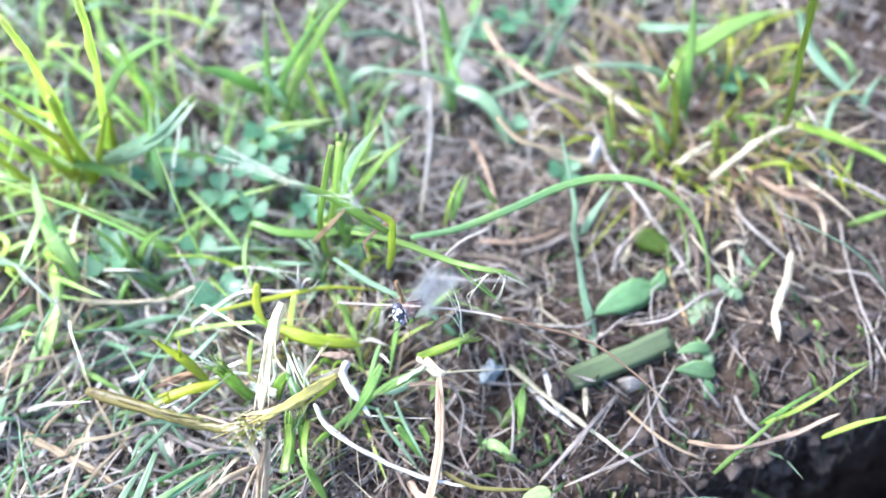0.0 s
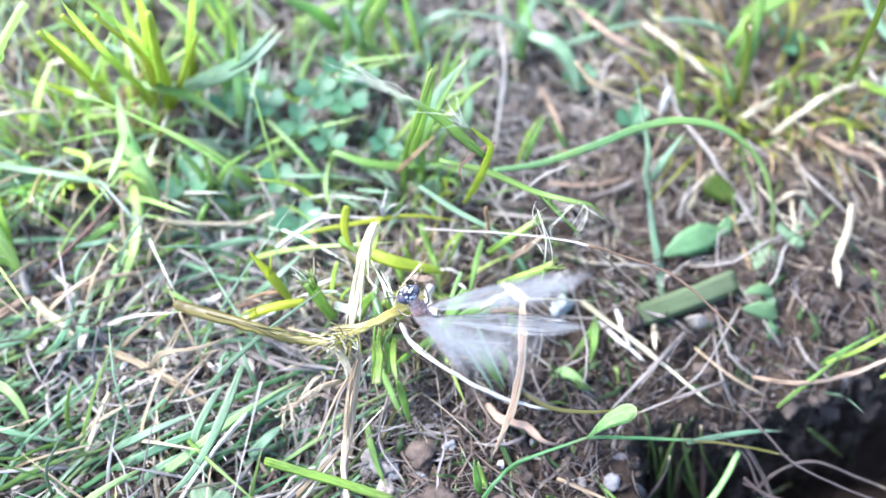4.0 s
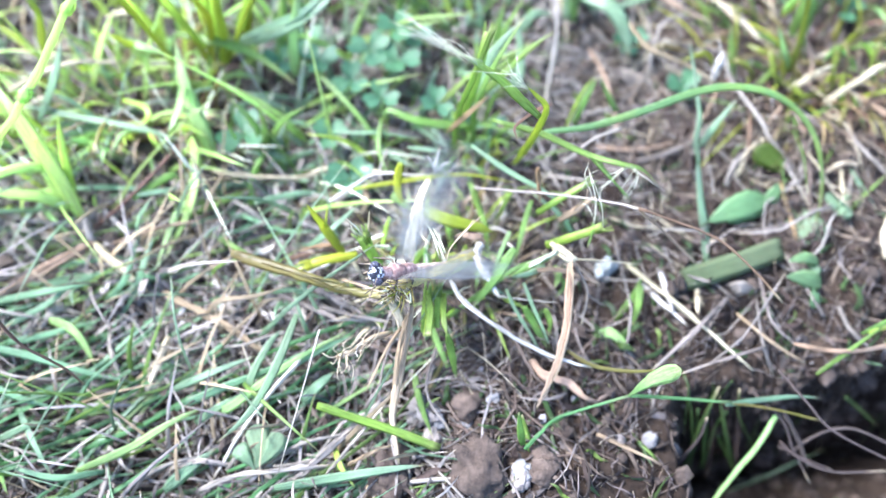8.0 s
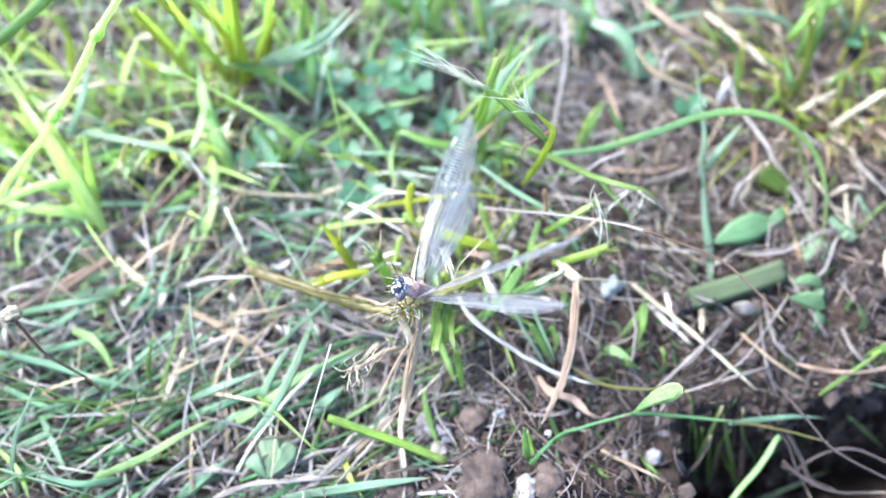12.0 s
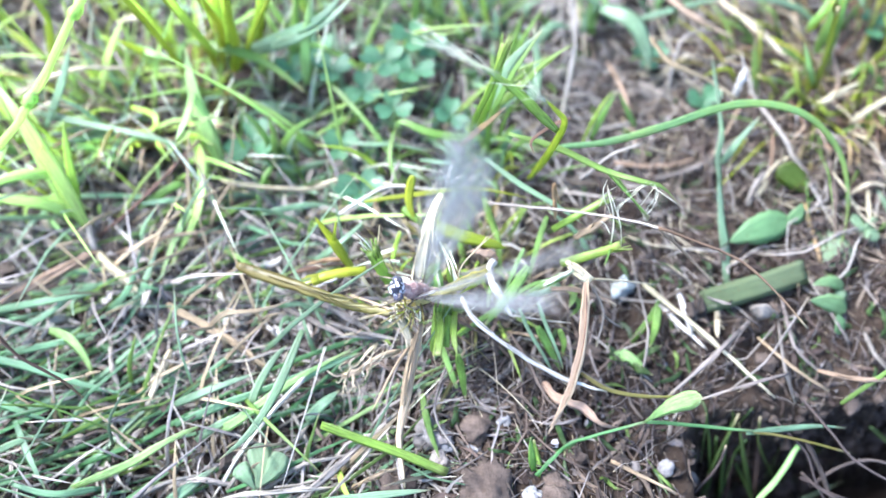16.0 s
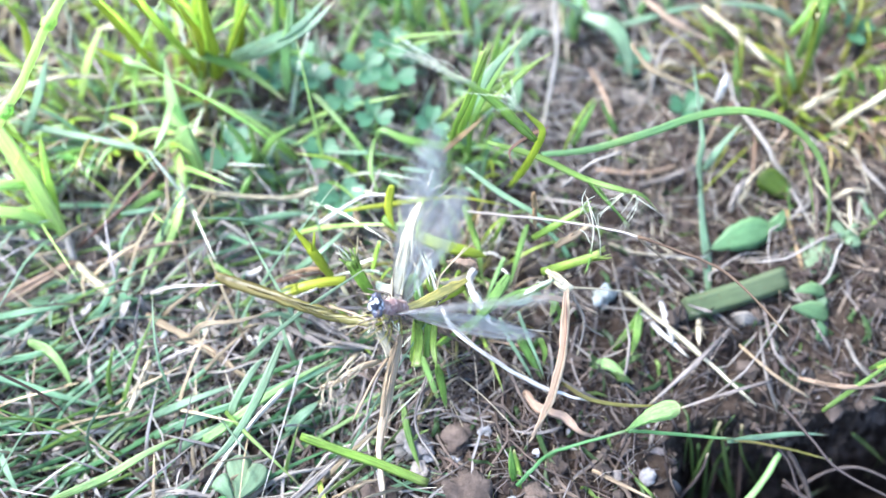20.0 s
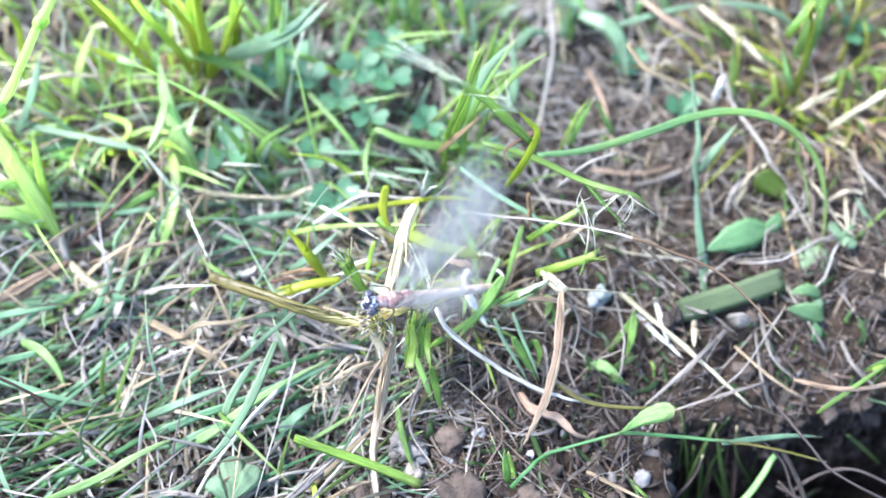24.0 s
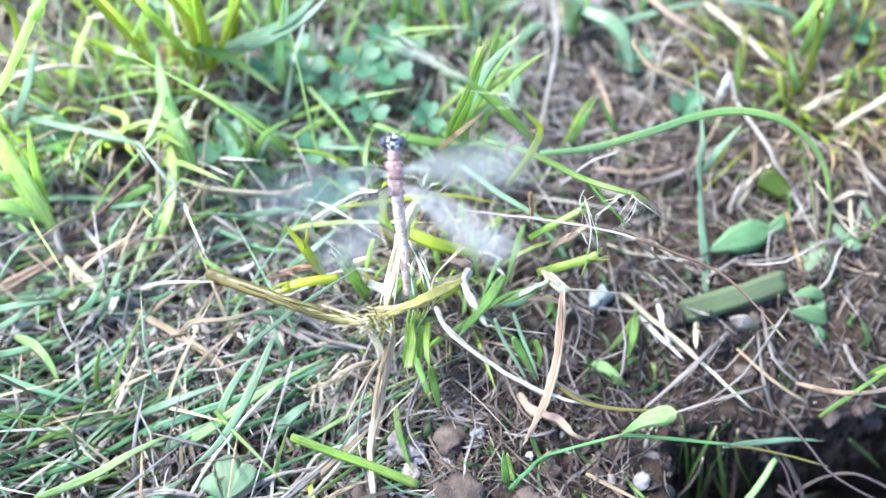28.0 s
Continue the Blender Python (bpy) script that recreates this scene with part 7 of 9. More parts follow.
# ---- stones, clods and bits ----
def lump(name, x, y, z, r, mat, label, category, seed, squash=0.7, rough=0.3):
    z = max(z, surface(x, y) + 0.4 * r * squash)
    bm = bmesh.new()
    bmesh.ops.create_icosphere(bm, subdivisions=4 if r > 4 else 3, radius=r)
    for v in bm.verts:
        d = v.co.normalized()
        k = 1 + rough * noise.fractal(d * 1.3 + Vector((seed, seed * 2, 0)), 0.8, 2.0, 5) + 0.25 * rough * noise.noise(d * 5 + Vector((seed, 0, 0))) + 0.12 * rough * noise.noise(d * 13 + Vector((seed, 0, 0)))
        v.co = Vector((v.co.x * k, v.co.y * k * 0.85, v.co.z * k * squash)) * MM
    me = bpy.data.meshes.new(name)
    bm.to_mesh(me)
    bm.free()
    me.polygons.foreach_set("use_smooth", [True] * len(me.polygons))
    me.materials.append(mat)
    ob = new(name, me)
    ob.location = Vector((x, y, z)) * MM
    ob.rotation_euler = (0, 0, seed)
    return tagged(ob, label, category)


lump("pebble", 46.1, -97.5, -1.5, 1.9, CHALK, "small pale rounded pebble on soil", "pebble", 1.0)
lump("soil_clod", 7.4, -103.5, 3.2, 6.2, CLOD, "large rounded brown soil clod", "soil clod", 2.0, 0.55, 0.5)
lump("soil_clod", 21.1, -104.3, 5.2, 3.4, CLOD, "small tan soil clod beside a bigger one", "soil clod", 3.0, 0.7, 0.5)
lump("pebble", 16.5, -106.2, 5.5, 2.4, PEBBLE, "pale angular stone by the clods", "pebble", 4.0, 0.6, 0.6)
lump("pebble", 39.5, -97.4, -1.1, 1.3, PEBBLE, "tiny grey pebble on soil", "pebble", 5.0)
lump("soil_clod", -3.1, -91.7, 0.6, 3.6, PEBBLE, "chalky pale soil lump under roots", "soil clod", 6.0, 0.6, 0.7)
lump("soil_clod", 5.8, -90.1, 2.6, 3.6, CLOD, "brown crumbly soil lump by roots", "soil clod", 7.0, 0.6, 0.6)
lump("soil_clod", -10.4, -103.8, 0.7, 5.0, CLOD, "brown soil lump under straw", "soil clod", 8.0, 0.6, 0.6)
lump("pebble", -1.7, -97.0, 1.7, 2.2, PEBBLE, "pale stone under a green stalk", "pebble", 9.0, 0.6, 0.6)
lump("white_fluff", 39.7, -58.2, 0.2, 2.3, FLUFF, "small whitish fluffy plant tuft on soil", "fluff", 10.0, 0.8, 1.0)
lump("pebble", -17.4, 39.8, -0.5, 5.0, PEBBLE, "white stone on the far soil", "pebble", 11.0, 0.6, 0.6)
lump("pebble", -13.0, 33.8, 0.3, 4.0, PEBBLE, "white stone on the far soil", "pebble", 12.0, 0.6, 0.6)
lump("pebble", 27.1, 22.5, -0.1, 2.6, PEBBLE, "small white stone on soil", "pebble", 13.0, 0.7, 0.5)
lump("pebble", 2.6, 22.6, 0.3, 2.4, PEBBLE, "small bluish white stone on soil", "pebble", 14.0, 0.7, 0.5)
lump("pebble", 41.6, 24.3, 0.9, 5.0, PEBBLE, "flat pale stone on soil", "pebble", 15.0, 0.4, 0.5)
lump("pebble", -0.4, -92.9, 1.0, 2.0, CHALKBIT, "chalky white bit pressed in the soil", "pebble", 20.5, 0.6, 0.6)
lump("pebble", 5.9, -93.8, 1.0, 1.8, CHALKBIT, "chalky white bit pressed in the soil", "pebble", 21.5, 0.6, 0.6)
lump("pebble", -1.3, -97.5, 1.0, 2.1, CHALKBIT, "angular chalky bit under the cut stem", "pebble", 22.5, 0.6, 0.6)
lump("pebble", 16.6, -104.8, 1.0, 2.4, CHALKBIT, "pale angular stone by the clods", "pebble", 23.5, 0.6, 0.6)
lump("soil_clod", 21.7, -101.8, 1.0, 3.0, CLOD, "small tan clod beside a big one", "soil clod", 24.5, 0.6, 0.6)
lump("pebble", 11.7, -88.8, 1.0, 1.5, CHALKBIT, "grey bit of stone on soil", "pebble", 25.5, 0.6, 0.6)
lump("soil_clod", 26.4, -95.7, 1.0, 2.2, CLOD, "pale brown clod by the herb", "soil clod", 26.5, 0.6, 0.6)
lump("seed_bud", -85.8, -74.3, 29.8, 1.9, SEEDBUD, "dark mottled round seed bud on a stalk", "seed bud", 16.0, 0.9, 0.4)


# ---- litter, short grass and crumbs that nobody could count ----
def scatter(name, label, category, count, region, make, mat, seed, smooth=True):
    r = random.Random(seed)
    pieces = []
    tries = 0
    while len(pieces) < count and tries < count * 20:
        tries += 1
        x, y = r.uniform(*region[0]), r.uniform(*region[1])
        if region[2](x, y) < r.random():
            continue
        pieces.append(make(r, x, y))
    v, f, u = join(pieces)
    return tagged(link(name, v, f, mat, None, u, smooth), label, category, "", "stuff")


def lying(length, width, kind, lift=2.0, heading=None, spread=180.0, bow=0.25):
    def make(r, x, y):
        a = radians(r.uniform(-spread, spread) + (heading or 0))
        ln = length * r.uniform(0.5, 1.5)
        d = Vector((math.cos(a), math.sin(a), 0))
        s = Vector((-d.y, d.x, 0))
        pts = []
        b1, b2 = r.uniform(-bow, bow) * ln, r.uniform(-bow, bow) * ln
        up = r.random() ** 2 * lift
        for k, (u, b) in enumerate(((-0.5, 0), (-0.17, b1), (0.17, b2), (0.5, 0))):
            q = Vector((x, y, 0)) + d * (u * ln) + s * b
            pts.append((q.x, q.y, surface(q.x, q.y) + 0.45 + up * r.uniform(0.2, 1.0)))
        return strand(pts, width * r.uniform(0.6, 1.4), kind, r, 2)

    return make


def standing(height, width, lean=0.8):
    def make(r, x, y):
        a = r.uniform(0, 2 * math.pi)
        h = height * r.uniform(0.4, 1.4)
        d = Vector((math.cos(a), math.sin(a), 0)) * h * r.uniform(0.2, lean)
        g = surface(x, y)
        pts = [(x, y, g - 1), (x + d.x * 0.42, y + d.y * 0.42, g + h * 0.55), (x + d.x, y + d.y, g + h * r.uniform(0.75, 1.0))]
        return strand(pts, width * r.uniform(0.6, 1.4), "blade", r, 2)

    return make


def pit(x, y):
    """1 at the rim of the hollow, less inside it."""
    return 1 - hollow(x, y) / 30


def left_side(x, y):
    """More green to the left and far side."""
    return max(0.0, min(1.0, (10 - x) / 60)) * (0.25 if -75 < x and y > -40 else 1)


def near_left(x, y):
    return 1.0 if x < -8 - 0.2 * (y + 60) and y < -35 else 0.0


def soil_side(x, y):
    return 1.0 if hollow(x, y) < 5 else 0.2


VIEW = (-150, 175), (-165, 120)
LITTER = (*VIEW, lambda x, y: (0.9 if y < 45 else 0.25) * (0.55 if x > 18 and y < -18 else 1.0) if pit(x, y) > 1.15 else 0.05)
TUFTSIDE = ((-60, 60), (-110, -30), lambda x, y: math.exp(-(((x + 10) / 34) ** 2 + ((y + 72) / 26) ** 2)))
scatter("straw_litter", "pale straw and dead grass litter on the soil", "litter", 800, LITTER, lying(13, 0.5, "dryblade", 5, bow=0.07), LITTER_PALE, 1)
scatter("straw_litter", "tan dead grass litter on the soil", "litter", 1100, LITTER, lying(12, 0.7, "dryblade", 4, bow=0.1), LITTER_TAN, 2)
scatter("root_litter", "grey-brown rootlets and stems on the soil", "litter", 1300, LITTER, lying(11, 0.24, "awn", 5, bow=0.12), LITTER_GREY, 3)
scatter("root_litter", "dark brown rootlets on the soil", "litter", 900, LITTER, lying(12, 0.36, "awn", 4, bow=0.16), LITTER_DARK, 4)
scatter("dead_grass", "bleached dead grass matted round the tuft", "litter", 160, TUFTSIDE, lying(18, 0.45, "dryblade", 7, bow=0.1), LITTER_PALE, 14)
scatter("dead_grass", "tan dead grass matted round the tuft", "litter", 260, TUFTSIDE, lying(18, 0.5, "dryblade", 7, bow=0.12), LITTER_TAN, 15)
scatter("straw_litter", "bleached straw pieces among the grass", "litter", 260, (*VIEW, lambda x, y: 1.0 if near_left(x, y) or left_side(x, y) > 0.3 else 0.1), lying(20, 0.8, "straw", 8, heading=30, spread=90, bow=0.1), BLEACHED, 21)
scatter("straw_litter", "grey dead straw among the cut grass", "litter", 450, (*VIEW, near_left), lying(14, 0.6, "dryblade", 8, heading=30, spread=90, bow=0.08), LITTER_LILAC, 61)
scatter("short_grass", "yellowish pale grass blades by the tall tuft", "grass", 90, ((-150, -20), (-30, 70), lambda x, y: 0.9), standing(24, 1.2, 1.4), LIME, 62)
scatter("short_grass", "pale withered grass blades by the tall tuft", "grass", 120, ((-150, -20), (-40, 70), lambda x, y: 0.9), standing(18, 0.7, 1.6), PALEGREEN, 63)
scatter("fine_fibres", "fine pale dead fibres over the soil", "litter", 650, LITTER, lying(10, 0.16, "awn", 6, bow=0.12), LITTER_LILAC, 51)
scatter("dead_scraps", "bleached scraps of dead leaf on the soil", "litter", 130, LITTER, lying(5, 1.5, "dryblade", 3, bow=0.08), BLEACHED, 52)
scatter("dead_scraps", "whitish flakes of dead leaf beside the tuft", "litter", 70, ((-62, -18), (-80, -42), lambda x, y: 1.0), lying(6, 1.6, "dryblade", 4, bow=0.1), WHITESTRAW, 57)
scatter("dead_scraps", "pale grey flakes in the mown grass", "litter", 520, ((-115, -8), (-85, -25), lambda x, y: 1.0), lying(6, 1.4, "dryblade", 4, bow=0.1), LITTER_LILAC, 58)
scatter("dead_scraps", "brown scraps of dead leaf on the soil", "litter", 260, LITTER, lying(6, 1.6, "dryblade", 3, bow=0.08), LITTER_DARK, 53)
scatter("dead_scraps", "grey flakes of dead leaf on the soil", "litter", 520, (*VIEW, soil_side), lying(4.5, 1.6, "dryblade", 2, bow=0.06), LITTER_GREY, 56)
SOILSIDE = (*VIEW, lambda x, y: (0.9 if x > -5 and y < 20 else 0.15) if pit(x, y) > 1.12 else 0.06)
scatter("straw_litter", "short grey bits of dead stem on the soil", "litter", 2600, SOILSIDE, lying(6, 0.34, "awn", 4, bow=0.06), LITTER_GREY, 71)
scatter("straw_litter", "short tan bits of dead grass on the soil", "litter", 1700, SOILSIDE, lying(6, 0.5, "dryblade", 4, bow=0.06), LITTER_TAN, 72)
scatter("straw_litter", "short dark bits of dead grass on the soil", "litter", 1200, SOILSIDE, lying(7, 0.6, "dryblade", 3, bow=0.08), LITTER_DARK, 73)
scatter("moss_bits", "small dull green shoots in the soil litter", "weed", 700, SOILSIDE, lying(6, 0.9, "blade", 4, bow=0.1), DULLGREEN, 74)
scatter("moss_bits", "small green shoots in the soil litter", "weed", 160, SOILSIDE, lying(7, 0.8, "blade", 5, bow=0.1), GREEN, 75)
scatter("straw_litter", "pale grey dead grass on the far soil", "litter", 800, ((-20, 130), (-30, 60), lambda x, y: 1.0 if x < 75 or y > 20 else 0.3), lying(12, 0.5, "dryblade", 5, bow=0.1), LITTER_LILAC, 81)
scatter("straw_litter", "fine tan litter under the grass", "litter", 1500, ((-150, 10), (-130, 60), lambda x, y: 1.0), lying(9, 0.9, "dryblade", 2, bow=0.1), LITTER_PALE, 83)
scatter("straw_litter", "pale grey dead grass under the tall tuft", "litter", 700, ((-150, 0), (-45, 90), lambda x, y: 1.0), lying(14, 0.7, "dryblade", 6, bow=0.1), LITTER_LILAC, 82)
scatter("straw_litter", "thin pale straws lying over the soil", "litter", 300, ((10, 150), (-75, 70), lambda x, y: (1.0 if y > -45 else 0.4) * (1.0 if x < 92 else 0.35)), lying(24, 0.42, "straw", 8, bow=0.12), BLEACHED, 84)
scatter("straw_litter", "thin cream straws lying over the soil", "litter", 130, ((10, 150), (-60, 70), lambda x, y: 1.0), lying(22, 0.5, "straw", 9, bow=0.16), CREAM, 85)
scatter("dead_scraps", "pale grey flakes on the far soil", "litter", 700, ((-60, 170), (-10, 130), lambda x, y: 1.0), lying(7, 1.7, "dryblade", 3, bow=0.08), LITTER_LILAC, 86)
scatter("straw_litter", "thin grey straws lying in the grass", "litter", 130, ((-150, 15), (-125, 40), lambda x, y: 1.0), lying(24, 0.5, "straw", 9, bow=0.1), BLEACHED, 87)
scatter("low_herbs", "small green leaves round the clover", "weed", 170, ((-45, 20), (-35, 25), lambda x, y: 0.9), standing(8, 1.5, 2.0), BLUEGREEN, 54)
scatter("low_herbs", "thin green stems round the clover", "weed", 150, ((-60, 25), (-40, 30), lambda x, y: 0.9), standing(15, 0.6, 1.6), GREEN, 55)
scatter("dead_grass", "brown dead grass matted round the clump", "litter", 620, ((30, 170), (-60, 40), lambda x, y: math.exp(-(((x - 105) / 55) ** 2 + ((y + 18) / 26) ** 2))), lying(20, 0.6, "dryblade", 6, bow=0.14), LITTER_TAN, 31)
scatter("dead_grass", "dark dead grass matted round the clump", "litter", 620, ((30, 170), (-60, 40), lambda x, y: math.exp(-(((x - 105) / 55) ** 2 + ((y + 18) / 26) ** 2))), lying(20, 0.6, "dryblade", 5, bow=0.14), LITTER_DARK, 32)
scatter("cut_grass", "green cut grass lying among straw", "grass", 70, (*VIEW, near_left), lying(46, 0.85, "blade", 9, heading=30, spread=18, bow=0.06), GREEN, 5)
scatter("cut_grass", "green mown blades lying side by side", "grass", 75, ((-125, -14), (-125, -66), lambda x, y: 1.0), lying(42, 0.95, "blade", 8, heading=27, spread=14, bow=0.05), MIDGREEN, 92)
scatter("cut_grass", "fresh green cut grass lying in one direction", "grass", 90, (*VIEW, near_left), lying(40, 0.9, "blade", 6, heading=26, spread=26, bow=0.05), LIGHTGREEN, 91)
scatter("cut_grass", "bluish green cut grass lying among straw", "grass", 150, (*VIEW, near_left), lying(36, 0.9, "blade", 9, heading=22, spread=45, bow=0.08), STEELGREEN, 6)
scatter("short_grass", "short green grass blades", "grass", 70, (*VIEW, left_side), standing(20, 0.8, 1.9), GREEN, 7)
scatter("short_grass", "short bluish green grass blades", "grass", 150, (*VIEW, lambda x, y: left_side(x, y) + (0.12 if y > 0 else 0.03)), standing(20, 0.85, 2.2), BLUEGREEN, 8)
scatter("short_grass", "short pale green grass blades", "grass", 90, (*VIEW, lambda x, y: left_side(x, y) if y > -45 else 0.0), standing(20, 0.9, 2.0), LIME, 16)
scatter("short_grass", "short yellow-green grass blades", "grass", 150, (*VIEW, lambda x, y: left_side(x, y) * (1.0 if y > -35 else 0.0)), standing(26, 0.95, 0.9), YELLOWGREEN, 9)
scatter("dead_grass", "tan dead blades standing in the grass", "grass", 380, (*VIEW, left_side), standing(13, 0.7, 2.0), LITTER_LILAC, 76)
scatter("dead_grass", "brown dead blades standing in the grass", "grass", 420, (*VIEW, left_side), standing(13, 0.8, 2.0), TAN, 77)
scatter("far_grass", "bluish green grass blades on the far soil", "grass", 110, ((-120, 175), (15, 130), lambda x, y: 0.8), standing(20, 1.6, 1.8), BLUEGREEN, 10)
scatter("far_grass", "light green grass blades on the far soil", "grass", 100, ((-120, 175), (10, 130), lambda x, y: 0.8), standing(20, 1.4, 1.6), LIGHTGREEN, 11)


def fill_tuft(parent, x, y, reach, count, choices, height):
    """More stubs and blades fanning out of a tuft."""
    for _ in range(count):
        a, d = rng.uniform(0, 2 * math.pi), reach * rng.random() ** 0.6
        bx, by = x + 0.45 * d * math.cos(a), y + 0.45 * d * math.sin(a)
        kind, mat, width = rng.choice(choices)
        out = reach * rng.uniform(0.15, 0.6)
        h = height * rng.uniform(0.35, 1.0)
        g = surface(bx, by)
        a += rng.uniform(-1.3, 1.3)
        ex, ey = bx + out * math.cos(a) + rng.uniform(-3, 3), by + out * math.sin(a) + rng.uniform(-3, 3)
        grow(parent, kind, mat, width * rng.uniform(0.7, 1.2), [(bx, by, g - 0.5), ((bx + ex) / 2, (by + ey) / 2, g + h * 0.75), (ex, ey, g + h * rng.uniform(0.5, 1.0))])


fill_tuft(main, 4, -56, 32, 36, [("blade", GREEN, 0.9), ("blade", BLUEGREEN, 0.8), ("blade", YELLOWGREEN, 0.8), ("stub", OLIVE, 0.9), ("dryblade", LITTER_PALE, 0.8), ("dryblade", TAN, 0.7), ("dryblade", LITTER_TAN, 0.9)], 9)
fill_tuft(main, 2, -62, 36, 90, [("awn", PALEGREEN, 0.3), ("awn", CREAM, 0.26), ("awn", TAN, 0.35), ("awn", OLIVE, 0.3), ("dryblade", TAN, 0.5), ("dryblade", BLEACHED, 0.5), ("awn", LITTER_GREY, 0.4)], 11)
fill_tuft(main, -14, -66, 18, 10, [("blade", YELLOWGREEN, 0.8), ("blade", YELLOWGREEN, 0.8), ("blade", LIME, 0.8), ("dryblade", CREAM, 1.0), ("dryblade", OLIVE, 0.9), ("awn", PALEGREEN, 0.35)], 11)
fill_tuft(main, 6.6, -50.8, 18, 44, [("awn", PALEGREEN, 0.2), ("awn", CREAM, 0.2), ("blade", YELLOWGREEN, 1.0), ("blade", LIME, 1.2), ("dryblade", CREAM, 1.1), ("dryblade", WHITESTRAW, 0.7), ("dryblade", OLIVE, 1.0), ("blade", VIVID, 1.1), ("awn", PALEGREEN, 0.22), ("awn", WHITESTRAW, 0.2), ("dryblade", DEADWARM, 0.9)], 15)
fill_tuft(main, 2.1, -48.6, 16, 24, [("awn", PALEGREEN, 0.2), ("awn", CREAM, 0.2), ("blade", YELLOWGREEN, 0.9), ("dryblade", CREAM, 0.8), ("awn", BLEACHED, 0.25), ("blade", VIVID, 0.8), ("awn", PALEGREEN, 0.22)], 14)
fill_tuft(main, 9.3, -22.4, 15, 16, [("blade", VIVID, 1.1), ("blade", GREEN, 1.3), ("blade", BLUEGREEN, 1.4), ("awn", PALEGREEN, 0.2), ("blade", HOOK, 1.0)], 22)
fill_tuft(main, 2.3, -25.8, 16, 26, [("blade", GREEN, 1.0), ("blade", BLUEGREEN, 1.1), ("blade", LIGHTGREEN, 1.1), ("awn", CREAM, 0.25), ("dryblade", CREAM, 0.8)], 14)
fill_tuft(rightclump, 100, 4, 58, 280, [("stub", OLIVE, 0.7), ("dryblade", RUST, 0.6), ("dryblade", TAN, 0.5), ("dryblade", LITTER_TAN, 0.8), ("dryblade", LITTER_TAN, 0.6), ("dryblade", BROWN, 0.8), ("dryblade", BROWN, 0.6), ("blade", GREEN, 0.9), ("dryblade", CREAM, 0.5), ("awn", CREAM, 0.3), ("dryblade", LITTER_PALE, 0.6), ("blade", HOOK, 0.8), ("dryblade", TAN, 0.6)], 14)
fill_tuft(rightclump, 112, 0, 44, 60, [("stub", OLIVE, 1.0), ("stub", TUFTSTEM, 0.8), ("blade", GREEN, 0.8), ("stub", OLIVE, 0.8), ("dryblade", RUST, 0.8), ("dryblade", CREAM, 0.7)], 16)
fill_tuft(lefttuft, -75, -8, 40, 80, [("blade", YELLOWGREEN, 1.5), ("blade", LIME, 1.3), ("blade", LIGHTGREEN, 1.5), ("stub", OLIVE, 1.4), ("blade", BLUEGREEN, 1.4), ("dryblade", RUST, 1.0), ("dryblade", CREAM, 1.0), ("dryblade", TAN, 1.0)], 24)
fill_tuft(edgetuft, -104, -22, 36, 60, [("blade", LIME, 1.5), ("blade", LIGHTGREEN, 1.9), ("blade", YELLOWGREEN, 1.5), ("dryblade", CREAM, 1.0), ("blade", BLUEGREEN, 1.4)], 20)


def crumb(size):
    def make(r, x, y):
        g = surface(x, y)
        s = size * r.random() ** 2 + size * 0.25
        t = (1 + 5**0.5) / 2
        raw = [(-1, t, 0), (1, t, 0), (-1, -t, 0), (1, -t, 0), (0, -1, t), (0, 1, t), (0, -1, -t), (0, 1, -t), (t, 0, -1), (t, 0, 1), (-t, 0, -1), (-t, 0, 1)]
        f = [(0, 11, 5), (0, 5, 1), (0, 1, 7), (0, 7, 10), (0, 10, 11), (1, 5, 9), (5, 11, 4), (11, 10, 2), (10, 7, 6), (7, 1, 8), (3, 9, 4), (3, 4, 2), (3, 2, 6), (3, 6, 8), (3, 8, 9), (4, 9, 5), (2, 4, 11), (6, 2, 10), (8, 6, 7), (9, 8, 1)]
        v = [(Vector(q) * (s * 0.34 * r.uniform(0.55, 1.35)) + Vector((x, y, g + s * 0.35))) * MM for q in raw]
        return v, f, [(0.5, 0.5)] * 12

    return make


scatter("soil_crumbs", "brown soil crumbs", "soil", 8000, (*VIEW, soil_side), crumb(1.5), CRUMB, 12, False)
scatter("soil_crumbs", "larger brown soil crumbs", "soil", 1500, (*VIEW, soil_side), crumb(3.4), CRUMB, 17, False)
scatter("grit", "pale grit grains in the soil", "grit", 450, (*VIEW, soil_side), crumb(1.1), GRIT, 13, False)


def on_bank(x, y):
    return 1.0 if -3 < hollow(x, y) < 14 else 0.0


def hanging_root(length, width):
    def make(r, x, y):
        g = surface(x, y)
        dx, dy = r.uniform(-3, 6), r.uniform(-9, -2)
        pts = [(x - dx * 0.4, y - dy * 0.5, surface(x - dx * 0.4, y - dy * 0.5) + 0.6), (x, y, g + r.uniform(0.5, 3)), (x + dx * 0.6, y + dy * 0.6, g - length * r.uniform(0.2, 0.5)), (x + dx, y + dy, g - length * r.uniform(0.6, 1.0))]
        return strand(pts, width * r.uniform(0.6, 1.4), "awn", r, 3)

    return make


BANK = (56, 130), (-125, -70), on_bank
scatter("soil_clods", "brown clods breaking out of the bank", "soil", 420, BANK, crumb(3.0), CLOD, 101, False)
scatter("root_fringe", "thin brown roots hanging down the bank", "root", 90, BANK, hanging_root(14, 0.3), LITTER_TAN, 102)
# these roots are darkened in colour to stand for the bank's shade
scatter("root_fringe", "thin roots hanging down the bank, coloured dark for shade", "root", 90, BANK, hanging_root(18, 0.35), ROOTSHADED, 103)
